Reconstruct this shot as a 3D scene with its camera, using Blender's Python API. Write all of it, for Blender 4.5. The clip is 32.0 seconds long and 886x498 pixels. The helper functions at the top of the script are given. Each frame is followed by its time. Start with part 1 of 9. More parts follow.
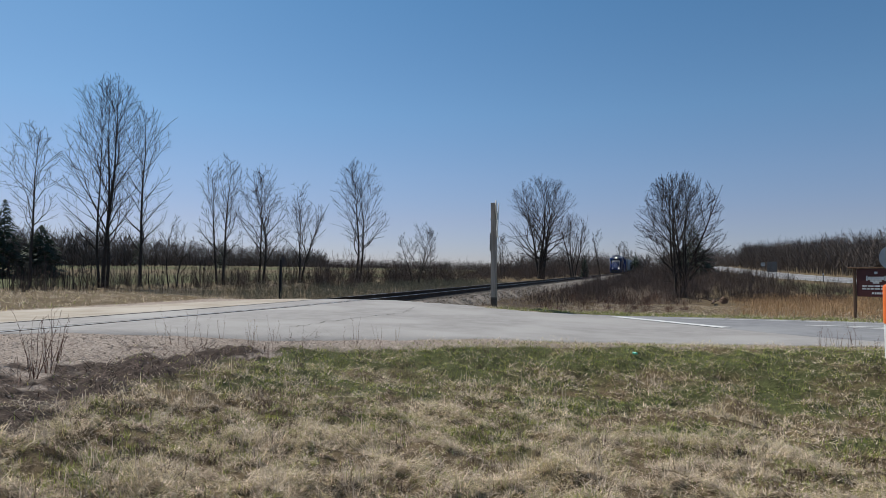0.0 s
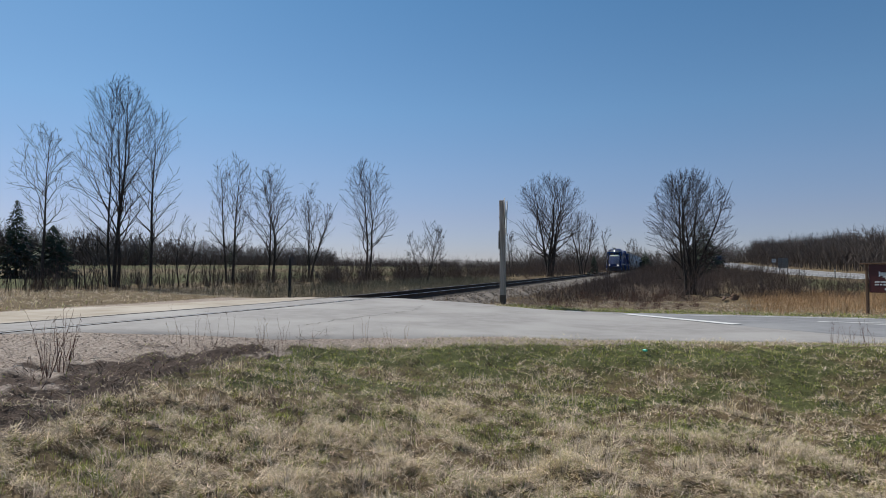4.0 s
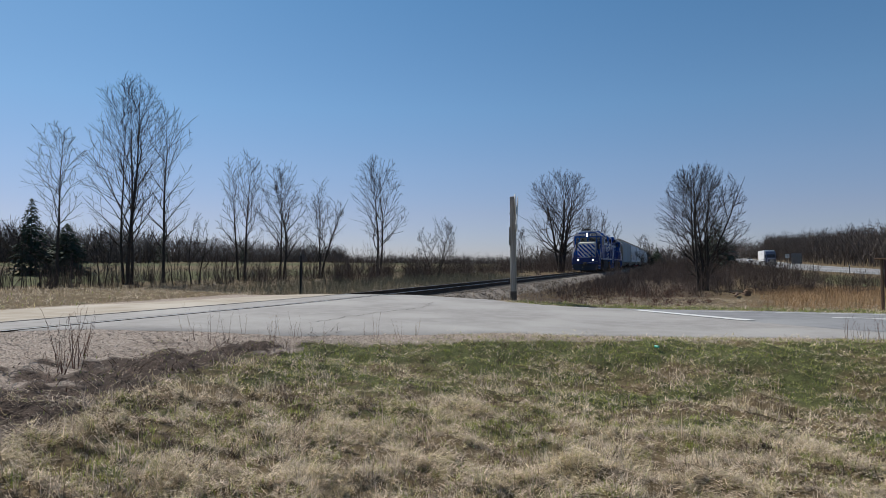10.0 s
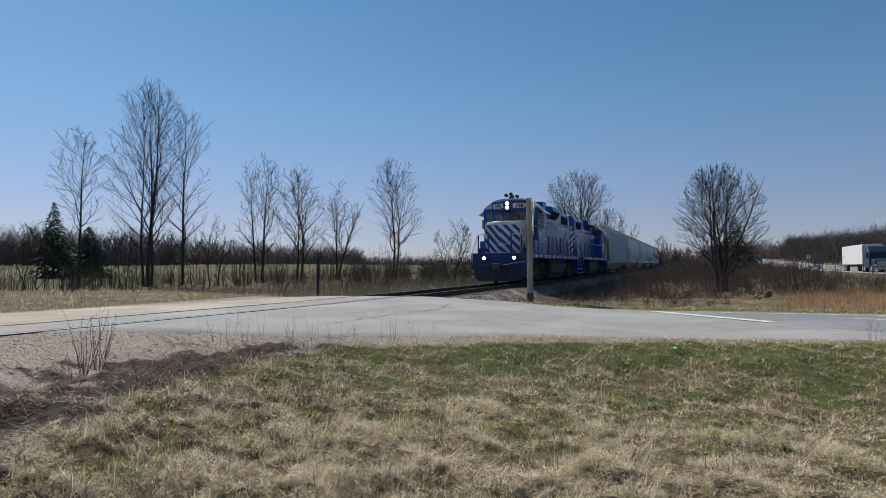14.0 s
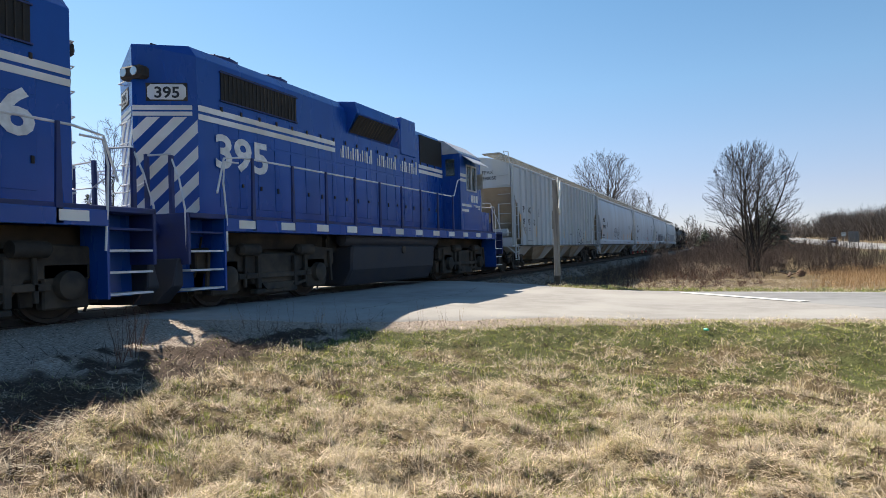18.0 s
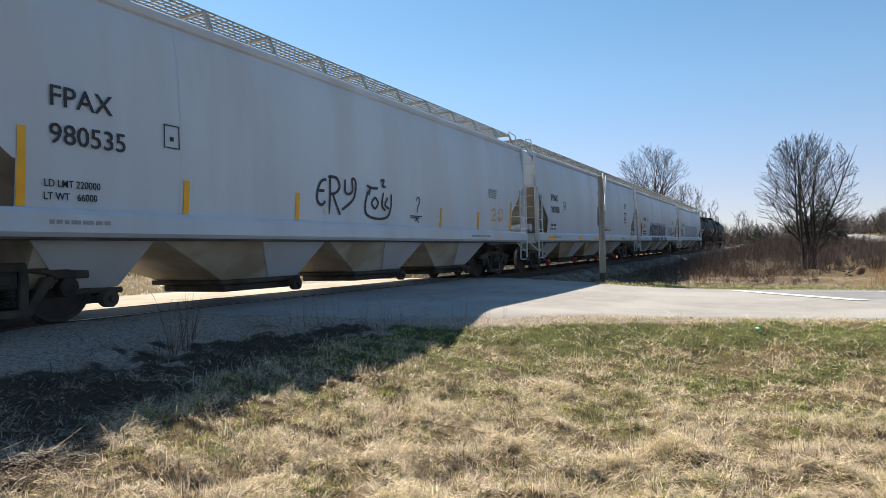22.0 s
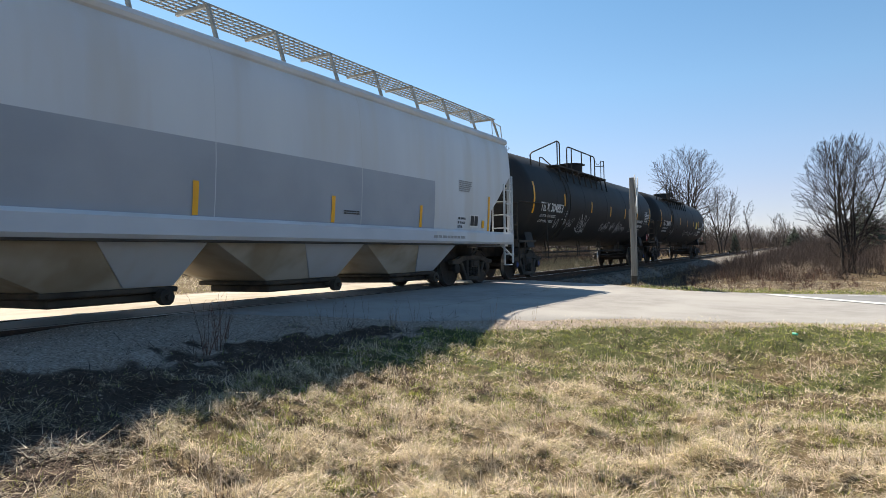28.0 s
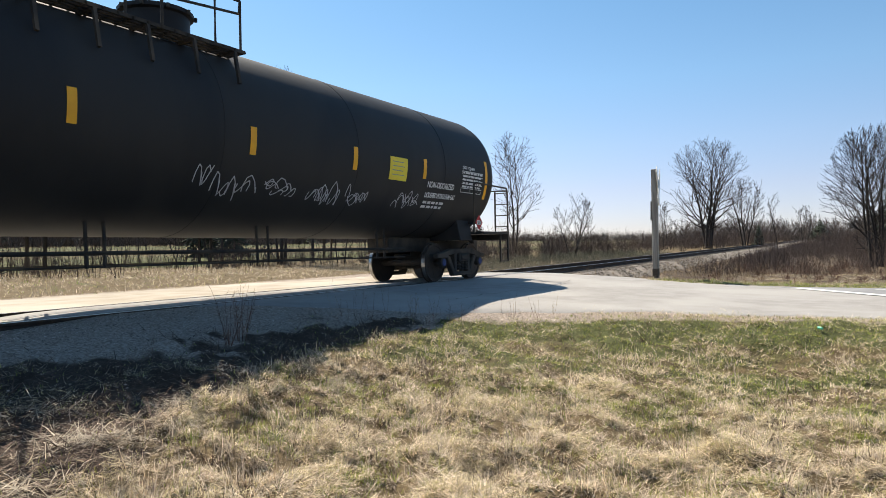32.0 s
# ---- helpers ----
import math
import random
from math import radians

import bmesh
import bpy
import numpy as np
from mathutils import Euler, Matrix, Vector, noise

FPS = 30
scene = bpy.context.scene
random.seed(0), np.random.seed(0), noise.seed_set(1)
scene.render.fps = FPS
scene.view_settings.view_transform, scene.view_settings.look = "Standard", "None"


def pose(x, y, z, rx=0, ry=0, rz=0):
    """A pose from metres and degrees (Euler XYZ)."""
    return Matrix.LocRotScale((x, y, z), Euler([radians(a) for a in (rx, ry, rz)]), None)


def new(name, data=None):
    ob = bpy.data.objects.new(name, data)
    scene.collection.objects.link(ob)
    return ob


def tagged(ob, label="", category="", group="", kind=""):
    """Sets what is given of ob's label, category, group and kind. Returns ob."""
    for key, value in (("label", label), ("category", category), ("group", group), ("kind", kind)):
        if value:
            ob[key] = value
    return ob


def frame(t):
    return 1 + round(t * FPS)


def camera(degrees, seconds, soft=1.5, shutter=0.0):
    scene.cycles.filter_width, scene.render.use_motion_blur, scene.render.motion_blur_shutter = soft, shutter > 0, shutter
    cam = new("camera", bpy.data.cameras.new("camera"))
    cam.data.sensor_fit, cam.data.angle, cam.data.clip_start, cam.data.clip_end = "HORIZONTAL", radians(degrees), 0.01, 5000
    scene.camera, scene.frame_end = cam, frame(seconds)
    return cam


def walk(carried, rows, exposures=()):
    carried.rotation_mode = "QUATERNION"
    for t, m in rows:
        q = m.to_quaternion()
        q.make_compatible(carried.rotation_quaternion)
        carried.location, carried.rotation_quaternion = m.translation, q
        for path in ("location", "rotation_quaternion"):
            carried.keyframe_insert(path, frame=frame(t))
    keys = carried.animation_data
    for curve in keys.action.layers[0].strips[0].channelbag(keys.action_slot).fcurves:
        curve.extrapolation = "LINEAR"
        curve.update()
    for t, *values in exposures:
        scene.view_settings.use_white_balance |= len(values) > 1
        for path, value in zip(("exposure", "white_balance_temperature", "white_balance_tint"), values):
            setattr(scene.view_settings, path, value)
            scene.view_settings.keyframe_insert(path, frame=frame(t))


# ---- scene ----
# The camera stands beside a level crossing, a little above the rails (z = 0 is the rail head), and pans slowly.
EYE = (0.0, 0.0, 0.764)
cam = camera(68.46, 32.0, soft=0.4)
walk(cam, [
    (0.0, pose(*EYE, 92.319, -0.095, -72.126)),
    (0.5, pose(*EYE, 92.227, 0.041, -72.060)),
    (1.0, pose(*EYE, 92.150, 0.035, -71.944)),
    (1.5, pose(*EYE, 92.068, 0.067, -71.873)),
    (2.0, pose(*EYE, 92.067, 0.137, -71.825)),
    (2.5, pose(*EYE, 92.069, 0.187, -71.780)),
    (3.0, pose(*EYE, 92.077, 0.177, -71.652)),
    (3.5, pose(*EYE, 92.108, 0.188, -71.500)),
    (5.5, pose(*EYE, 92.127, 0.201, -70.957)),
    (6.0, pose(*EYE, 92.072, 0.212, -70.860)),
    (6.5, pose(*EYE, 92.030, 0.153, -70.738)),
    (7.0, pose(*EYE, 91.780, 0.178, -70.705)),
    (7.5, pose(*EYE, 91.761, 0.253, -70.733)),
    (8.0, pose(*EYE, 91.772, 0.343, -70.687)),
    (8.5, pose(*EYE, 91.772, 0.343, -70.687)),
    (9.0, pose(*EYE, 91.770, 0.372, -70.626)),
    (9.5, pose(*EYE, 91.861, 0.329, -70.548)),
    (10.0, pose(*EYE, 91.838, 0.356, -70.419)),
    (10.5, pose(*EYE, 91.897, 0.383, -70.299)),
    (11.0, pose(*EYE, 91.879, 0.414, -70.117)),
    (11.5, pose(*EYE, 91.885, 0.362, -69.903)),
    (12.0, pose(*EYE, 91.954, 0.517, -69.519)),
    (12.5, pose(*EYE, 91.944, 0.499, -69.430)),
    (13.0, pose(*EYE, 91.948, 0.493, -69.278)),
    (13.5, pose(*EYE, 91.988, 0.467, -69.136)),
    (14.0, pose(*EYE, 91.995, 0.496, -68.976)),
    (14.5, pose(*EYE, 91.913, 0.511, -68.832)),
    (16.5, pose(*EYE, 91.300, 0.638, -67.867)),
    (17.0, pose(*EYE, 90.952, 1.200, -67.724)),
    (17.5, pose(*EYE, 90.615, 1.512, -67.222)),
    (18.0, pose(*EYE, 90.653, 1.433, -66.654)),
    (18.5, pose(*EYE, 90.699, 1.317, -66.150)),
    (19.0, pose(*EYE, 90.549, 1.369, -65.535)),
    (19.5, pose(*EYE, 90.442, 1.541, -64.926)),
    (20.0, pose(*EYE, 90.493, 1.517, -64.357)),
    (20.5, pose(*EYE, 90.498, 1.479, -63.847)),
    (21.0, pose(*EYE, 90.533, 1.494, -63.352)),
    (21.5, pose(*EYE, 90.512, 1.479, -63.100)),
    (22.0, pose(*EYE, 90.454, 1.370, -62.828)),
    (22.5, pose(*EYE, 90.506, 1.358, -62.634)),
    (23.0, pose(*EYE, 90.609, 1.435, -62.426)),
    (23.5, pose(*EYE, 90.526, 1.360, -62.176)),
    (24.0, pose(*EYE, 90.442, 1.296, -61.979)),
    (24.5, pose(*EYE, 90.479, 1.184, -61.863)),
    (25.0, pose(*EYE, 90.437, 1.066, -61.704)),
    (25.5, pose(*EYE, 90.471, 1.124, -61.403)),
    (27.5, pose(*EYE, 90.758, 1.170, -60.474)),
    (28.0, pose(*EYE, 90.708, 1.163, -60.232)),
    (28.5, pose(*EYE, 90.648, 1.056, -60.004)),
    (29.0, pose(*EYE, 90.605, 0.977, -59.775)),
    (29.5, pose(*EYE, 90.535, 0.976, -59.526)),
    (30.0, pose(*EYE, 90.441, 0.939, -59.399)),
    (30.5, pose(*EYE, 90.300, 0.823, -59.147)),
    (31.0, pose(*EYE, 90.196, 0.966, -58.965)),
    (31.5, pose(*EYE, 90.176, 0.965, -58.688)),
    (32.0, pose(*EYE, 90.062, 1.067, -58.506)),
], exposures=[(0.0, -0.18, 6500, 10), (16.05, -0.18, 6500, 10), (17.05, 0.68, 7250, 10), (32.0, 0.68, 7250, 10)])

# ---- light ----
SUN_TURN = radians(27)      # from +Y towards +X
SUN_HEIGHT = radians(49)
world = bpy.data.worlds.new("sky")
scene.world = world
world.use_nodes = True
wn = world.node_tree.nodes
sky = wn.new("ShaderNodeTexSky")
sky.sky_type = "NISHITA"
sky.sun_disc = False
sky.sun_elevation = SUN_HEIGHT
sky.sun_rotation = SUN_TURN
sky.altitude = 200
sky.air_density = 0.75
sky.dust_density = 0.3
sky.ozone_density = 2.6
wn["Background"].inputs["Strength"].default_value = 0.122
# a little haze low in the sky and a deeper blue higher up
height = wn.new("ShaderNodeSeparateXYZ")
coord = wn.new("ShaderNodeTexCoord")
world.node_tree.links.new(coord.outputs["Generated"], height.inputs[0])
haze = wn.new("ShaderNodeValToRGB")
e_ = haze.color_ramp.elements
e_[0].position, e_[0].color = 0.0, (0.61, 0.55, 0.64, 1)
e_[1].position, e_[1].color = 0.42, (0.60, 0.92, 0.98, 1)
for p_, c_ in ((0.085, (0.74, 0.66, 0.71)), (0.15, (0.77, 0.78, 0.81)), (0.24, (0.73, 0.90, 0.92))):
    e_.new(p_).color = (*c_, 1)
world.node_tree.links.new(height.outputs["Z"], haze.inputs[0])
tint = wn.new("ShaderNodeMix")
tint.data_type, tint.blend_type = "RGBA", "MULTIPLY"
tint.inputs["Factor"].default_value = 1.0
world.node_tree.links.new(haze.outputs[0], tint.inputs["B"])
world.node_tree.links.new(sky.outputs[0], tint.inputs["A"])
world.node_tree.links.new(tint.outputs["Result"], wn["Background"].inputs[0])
sun_data = bpy.data.lights.new("sun", "SUN")
sun_data.energy = 5.3
sun_data.angle = radians(0.53)
sun_data.color = (1.0, 0.95, 0.87)
sun_way = Vector((math.sin(SUN_TURN) * math.cos(SUN_HEIGHT), math.cos(SUN_TURN) * math.cos(SUN_HEIGHT), math.sin(SUN_HEIGHT)))
sun = new("sun", sun_data)
sun.matrix_basis = Matrix.Translation((0, 0, 60)) @ sun_way.to_track_quat("Z", "Y").to_matrix().to_4x4()

# ---- materials ----
def mat(name, c1, c2=None, scale=4.0, rough=0.7, metal=0.0, bump=0.0, fine=60.0, stretch=(1, 1, 1), c3=None, scale3=0.4, glow=0.0, island=0.0, spec=0.5):
    """Two or three colours mixed by noise at two sizes, a fine grain in the relief, and roughness that wanders."""
    m = bpy.data.materials.new(name)
    m.use_nodes = True
    n, l = m.node_tree.nodes, m.node_tree.links
    b = n["Principled BSDF"]
    c2 = c2 or tuple(v * 0.8 for v in c1)
    tc = n.new("ShaderNodeTexCoord")
    mp = n.new("ShaderNodeMapping")
    mp.inputs["Scale"].default_value = stretch
    l.new(tc.outputs["Object"], mp.inputs[0])
    n1 = n.new("ShaderNodeTexNoise")
    n1.inputs["Scale"].default_value = scale
    n1.inputs["Detail"].default_value = 6
    l.new(mp.outputs[0], n1.inputs["Vector"])
    ramp = n.new("ShaderNodeValToRGB")
    ramp.color_ramp.elements[0].position, ramp.color_ramp.elements[1].position = 0.36, 0.64
    ramp.color_ramp.elements[0].color, ramp.color_ramp.elements[1].color = (*c1, 1), (*c2, 1)
    l.new(n1.outputs["Fac"], ramp.inputs[0])
    col = ramp.outputs[0]
    if c3:
        n3 = n.new("ShaderNodeTexNoise")
        n3.inputs["Scale"].default_value = scale3
        n3.inputs["Detail"].default_value = 3
        l.new(mp.outputs[0], n3.inputs["Vector"])
        r3 = n.new("ShaderNodeValToRGB")
        r3.color_ramp.elements[0].position, r3.color_ramp.elements[1].position = 0.48, 0.62
        l.new(n3.outputs["Fac"], r3.inputs[0])
        mx = n.new("ShaderNodeMix")
        mx.data_type = "RGBA"
        l.new(r3.outputs[0], mx.inputs["Factor"])
        l.new(col, mx.inputs["A"])
        mx.inputs["B"].default_value = (*c3, 1)
        col = mx.outputs["Result"]
    if island:
        ge = n.new("ShaderNodeNewGeometry")
        hs = n.new("ShaderNodeHueSaturation")
        mr = n.new("ShaderNodeMapRange")
        mr.inputs["To Min"].default_value, mr.inputs["To Max"].default_value = 1 - island, 1 + island
        l.new(ge.outputs["Random Per Island"], mr.inputs[0])
        l.new(mr.outputs[0], hs.inputs["Value"])
        l.new(col, hs.inputs["Color"])
        col = hs.outputs[0]
    l.new(col, b.inputs["Base Color"])
    rr = n.new("ShaderNodeMapRange")
    rr.inputs["To Min"].default_value, rr.inputs["To Max"].default_value = max(0.02, rough - 0.1), min(1, rough + 0.1)
    l.new(n1.outputs["Fac"], rr.inputs[0])
    l.new(rr.outputs[0], b.inputs["Roughness"])
    b.inputs["Metallic"].default_value = metal
    b.inputs["Specular IOR Level"].default_value = spec
    if bump:
        nf = n.new("ShaderNodeTexNoise")
        nf.inputs["Scale"].default_value = fine
        nf.inputs["Detail"].default_value = 4
        l.new(tc.outputs["Object"], nf.inputs["Vector"])
        bp = n.new("ShaderNodeBump")
        bp.inputs["Strength"].default_value = bump
        bp.inputs["Distance"].default_value = 0.02
        l.new(nf.outputs["Fac"], bp.inputs["Height"])
        l.new(bp.outputs[0], b.inputs["Normal"])
    if glow:
        b.inputs["Emission Color"].default_value = (*c1, 1)
        b.inputs["Emission Strength"].default_value = glow
    return m


def glass_mat(name, tint, rough=0.05):
    m = bpy.data.materials.new(name)
    m.use_nodes = True
    b = m.node_tree.nodes["Principled BSDF"]
    b.inputs["Base Color"].default_value = (*tint, 1)
    b.inputs["Roughness"].default_value = rough
    b.inputs["Transmission Weight"].default_value = 0.85
    b.inputs["IOR"].default_value = 1.45
    return m


M = {}
M["blue"] = mat("blue_paint", (0.003, 0.070, 0.345), (0.003, 0.057, 0.28), 1.2, 0.27, bump=0.02, fine=30, stretch=(1, 1, 0.25), c3=(0.008, 0.066, 0.29), scale3=0.9, spec=0.35)
M["blue_dark"] = mat("blue_frame_paint", (0.010, 0.028, 0.15), (0.02, 0.03, 0.10), 2.5, 0.6, bump=0.05)
M["white"] = mat("white_paint", (0.78, 0.78, 0.76), (0.66, 0.66, 0.63), 2.0, 0.5, c3=(0.6, 0.57, 0.5), scale3=0.8)
M["silver_roof"] = mat("weathered_silver_roof", (0.50, 0.51, 0.54), (0.38, 0.39, 0.42), 3.0, 0.5, bump=0.05)
M["grille"] = mat("black_grille", (0.012, 0.012, 0.013), (0.02, 0.018, 0.015), 8.0, 0.8, bump=0.4, fine=90)
M["under"] = mat("grimy_black_steel", (0.022, 0.020, 0.018), (0.045, 0.038, 0.030), 5.0, 0.85, bump=0.2, c3=(0.075, 0.06, 0.045), scale3=1.6)
M["tank_blue"] = mat("grimy_fuel_tank", (0.018, 0.022, 0.035), (0.035, 0.035, 0.04), 2.0, 0.7, bump=0.08)
M["wheel"] = mat("worn_wheel_steel", (0.035, 0.028, 0.024), (0.06, 0.045, 0.035), 6.0, 0.7, metal=0.3, bump=0.08)
M["tread"] = mat("bright_wheel_tread", (0.45, 0.44, 0.42), (0.3, 0.29, 0.28), 8.0, 0.3, metal=0.9)
M["rail_white"] = mat("white_handrail_paint", (0.72, 0.73, 0.75), (0.58, 0.58, 0.58), 6, 0.5)
M["black_text"] = mat("black_stencil", (0.02, 0.02, 0.022), (0.035, 0.035, 0.035), 10, 0.6)
M["white_text"] = mat("white_stencil", (0.78, 0.78, 0.77), (0.6, 0.6, 0.58), 8, 0.6)
M["grey_stencil"] = mat("faded_stencil", (0.25, 0.25, 0.25), (0.35, 0.35, 0.35), 20, 0.7)
M["lamp"] = mat("lit_headlight", (1.0, 0.90, 0.72), (1.0, 0.93, 0.8), 3, 0.2, glow=7.0)
M["lens"] = mat("clear_lamp_lens", (0.7, 0.7, 0.68), (0.6, 0.6, 0.58), 5, 0.1, metal=0.6)
M["glass"] = glass_mat("cab_glass", (0.30, 0.36, 0.38))
M["dark_in"] = mat("cab_interior", (0.03, 0.032, 0.03), (0.05, 0.05, 0.045), 4, 0.8)
M["red"] = mat("red_paint", (0.55, 0.03, 0.03), (0.42, 0.03, 0.03), 5, 0.5)
M["yellow"] = mat("yellow_reflector", (0.95, 0.46, 0.015), (0.88, 0.40, 0.015), 6, 0.45)
M["yellow_flat"] = mat("yellow_placard", (0.85, 0.68, 0.05), (0.8, 0.62, 0.05), 10, 0.5)
M["bearing"] = mat("blue_bearing_cap", (0.02, 0.05, 0.20), (0.03, 0.05, 0.14), 10, 0.6)
M["hopper_a"] = mat("light_grey_hopper_paint", (0.54, 0.575, 0.60), (0.49, 0.52, 0.545), 0.7, 0.55, stretch=(1, 1, 0.12), bump=0.015, fine=20, c3=(0.50, 0.51, 0.50), scale3=1.4)
M["hopper_b"] = mat("pale_grey_hopper_paint", (0.55, 0.60, 0.65), (0.50, 0.55, 0.60), 0.6, 0.45, stretch=(1, 1, 0.15), bump=0.015, fine=20, c3=(0.50, 0.52, 0.54), scale3=1.1)
M["hopper_c"] = mat("off_white_hopper_paint", (0.59, 0.625, 0.655), (0.53, 0.56, 0.59), 0.6, 0.45, stretch=(1, 1, 0.15), bump=0.015, fine=20, c3=(0.53, 0.54, 0.54), scale3=1.3)
M["slate"] = mat("slate_blue_spray_paint", (0.030, 0.037, 0.058), (0.065, 0.078, 0.11), 3.0, 0.55)
M["patch_sill"] = mat("blue_grey_sill_overpaint", (0.50, 0.54, 0.59), (0.45, 0.49, 0.54), 1.0, 0.5)
M["patch"] = mat("grey_overpaint_patch", (0.34, 0.37, 0.41), (0.30, 0.33, 0.37), 1.0, 0.55)
# tan of the bays' lit slopes, painted in; end sheets and hatches share it
M["tan_lit"] = mat("tan_lit_sheet", (0.42, 0.36, 0.27), (0.33, 0.27, 0.19), 1.3, 0.8, bump=0.03, c3=(0.5, 0.47, 0.4), scale3=0.8)
M["grating"] = mat("galvanised_grating", (0.42, 0.40, 0.36), (0.34, 0.30, 0.24), 6, 0.6, metal=0.3)
M["tank"] = mat("black_tank_paint", (0.021, 0.0212, 0.0225), (0.033, 0.033, 0.033), 0.9, 0.6, stretch=(1, 1, 0.3), bump=0.02, fine=14, c3=(0.035, 0.034, 0.033), scale3=0.8, spec=0.2)
M["spray_dark"] = mat("dark_spray_paint", (0.02, 0.022, 0.03), (0.05, 0.05, 0.06), 5, 0.6)
M["spray_white"] = mat("pale_spray_paint", (0.55, 0.56, 0.58), (0.4, 0.4, 0.42), 7, 0.7)
M["spray_lilac"] = mat("grey_lilac_spray_paint", (0.33, 0.34, 0.40), (0.45, 0.46, 0.5), 2.0, 0.6)
M["rail"] = mat("rusty_rail_side", (0.075, 0.045, 0.03), (0.05, 0.035, 0.027), 9, 0.75, metal=0.4, bump=0.1)
M["rail_top"] = mat("polished_rail_head", (0.40, 0.39, 0.38), (0.3, 0.29, 0.28), 9, 0.3, metal=0.9)
M["timber"] = mat("creosoted_timber", (0.06, 0.048, 0.038), (0.10, 0.085, 0.07), 7, 0.9, stretch=(4, 0.6, 4), bump=0.3)
M["post_wood"] = mat("weathered_white_post", (0.34, 0.315, 0.28), (0.22, 0.195, 0.165), 5, 0.85, stretch=(4, 4, 0.4), bump=0.25, fine=40)


# ---- mesh tools ----
class Geo:
    """Collects corners and faces for one mesh."""

    def __init__(self):
        self.v, self.f = [], []

    def add(self, vs, fs):
        k = len(self.v)
        self.v += [tuple(p) for p in vs]
        self.f += [tuple(k + i for i in q) for q in fs]
        return self

    def box(self, x0, x1, y0, y1, z0, z1):
        return self.add([(x, y, z) for z in (z0, z1) for y in (y0, y1) for x in (x0, x1)],
                        [(0, 2, 3, 1), (4, 5, 7, 6), (0, 1, 5, 4), (2, 6, 7, 3), (0, 4, 6, 2), (1, 3, 7, 5)])

    def bar(self, a, b, w, h=None):
        """A square bar from a to b."""
        a, b = Vector(a), Vector(b)
        d = (b - a).normalized()
        s = d.cross(Vector((0, 0, 1)) if abs(d.z) < 0.9 else Vector((0, 1, 0))).normalized() * (w / 2)
        u = s.cross(d).normalized() * ((h or w) / 2)
        return self.add([p + i * s + j * u for p in (a, b) for i, j in ((-1, -1), (1, -1), (1, 1), (-1, 1))],
                        [(3, 2, 1, 0), (4, 5, 6, 7), (0, 1, 5, 4), (1, 2, 6, 5), (2, 3, 7, 6), (3, 0, 4, 7)])

    def tube(self, pts, r, n=6, r2=None, caps=True):
        pts = [Vector(p) for p in pts]
        k = len(self.v)
        for i, p in enumerate(pts):
            d = (pts[min(i + 1, len(pts) - 1)] - pts[max(i - 1, 0)]).normalized()
            s = d.cross(Vector((0, 0, 1)) if abs(d.z) < 0.95 else Vector((0, 1, 0))).normalized()
            u = s.cross(d).normalized()
            q = r if r2 is None else r + (r2 - r) * i / (len(pts) - 1)
            for a in range(n):
                w = 2 * math.pi * a / n
                self.v.append(tuple(p + q * (math.cos(w) * s + math.sin(w) * u)))
        for i in range(len(pts) - 1):
            for a in range(n):
                b = (a + 1) % n
                self.f.append((k + i * n + a, k + i * n + b, k + (i + 1) * n + b, k + (i + 1) * n + a))
        if caps:
            self.f.append(tuple(k + a for a in reversed(range(n))))
            self.f.append(tuple(k + (len(pts) - 1) * n + a for a in range(n)))
        return self

    def prism(self, outline, axis, a, b):
        """An outline in the two other axes, drawn out along axis from a to b."""
        put = {"x": lambda p, t: (t, p[0], p[1]), "y": lambda p, t: (p[0], t, p[1]), "z": lambda p, t: (p[0], p[1], t)}[axis]
        n = len(outline)
        vs = [put(p, a) for p in outline] + [put(p, b) for p in outline]
        return self.add(vs, [tuple(reversed(range(n))), tuple(range(n, 2 * n))] + [(i, (i + 1) % n, n + (i + 1) % n, n + i) for i in range(n)])

    def turn(self, profile, centre, axis="y", n=24):
        """A profile of (along, radius) turned about an axis through centre."""
        k = len(self.v)
        cx, cy, cz = centre
        for t, r in profile:
            for a in range(n):
                c, s = r * math.cos(2 * math.pi * a / n), r * math.sin(2 * math.pi * a / n)
                self.v.append({"x": (cx + t, cy + c, cz + s), "y": (cx + c, cy + t, cz + s), "z": (cx + c, cy + s, cz + t)}[axis])
        for i in range(len(profile) - 1):
            for a in range(n):
                b = (a + 1) % n
                self.f.append((k + i * n + a, k + i * n + b, k + (i + 1) * n + b, k + (i + 1) * n + a))
        self.f.append(tuple(k + a for a in reversed(range(n))))
        self.f.append(tuple(k + (len(profile) - 1) * n + a for a in range(n)))
        return self

    def grid(self, rows):
        """A sheet through rows of points."""
        k, n = len(self.v), len(rows[0])
        for r in rows:
            self.v += [tuple(p) for p in r]
        for i in range(len(rows) - 1):
            for j in range(n - 1):
                self.f.append((k + i * n + j, k + i * n + j + 1, k + (i + 1) * n + j + 1, k + (i + 1) * n + j))
        return self


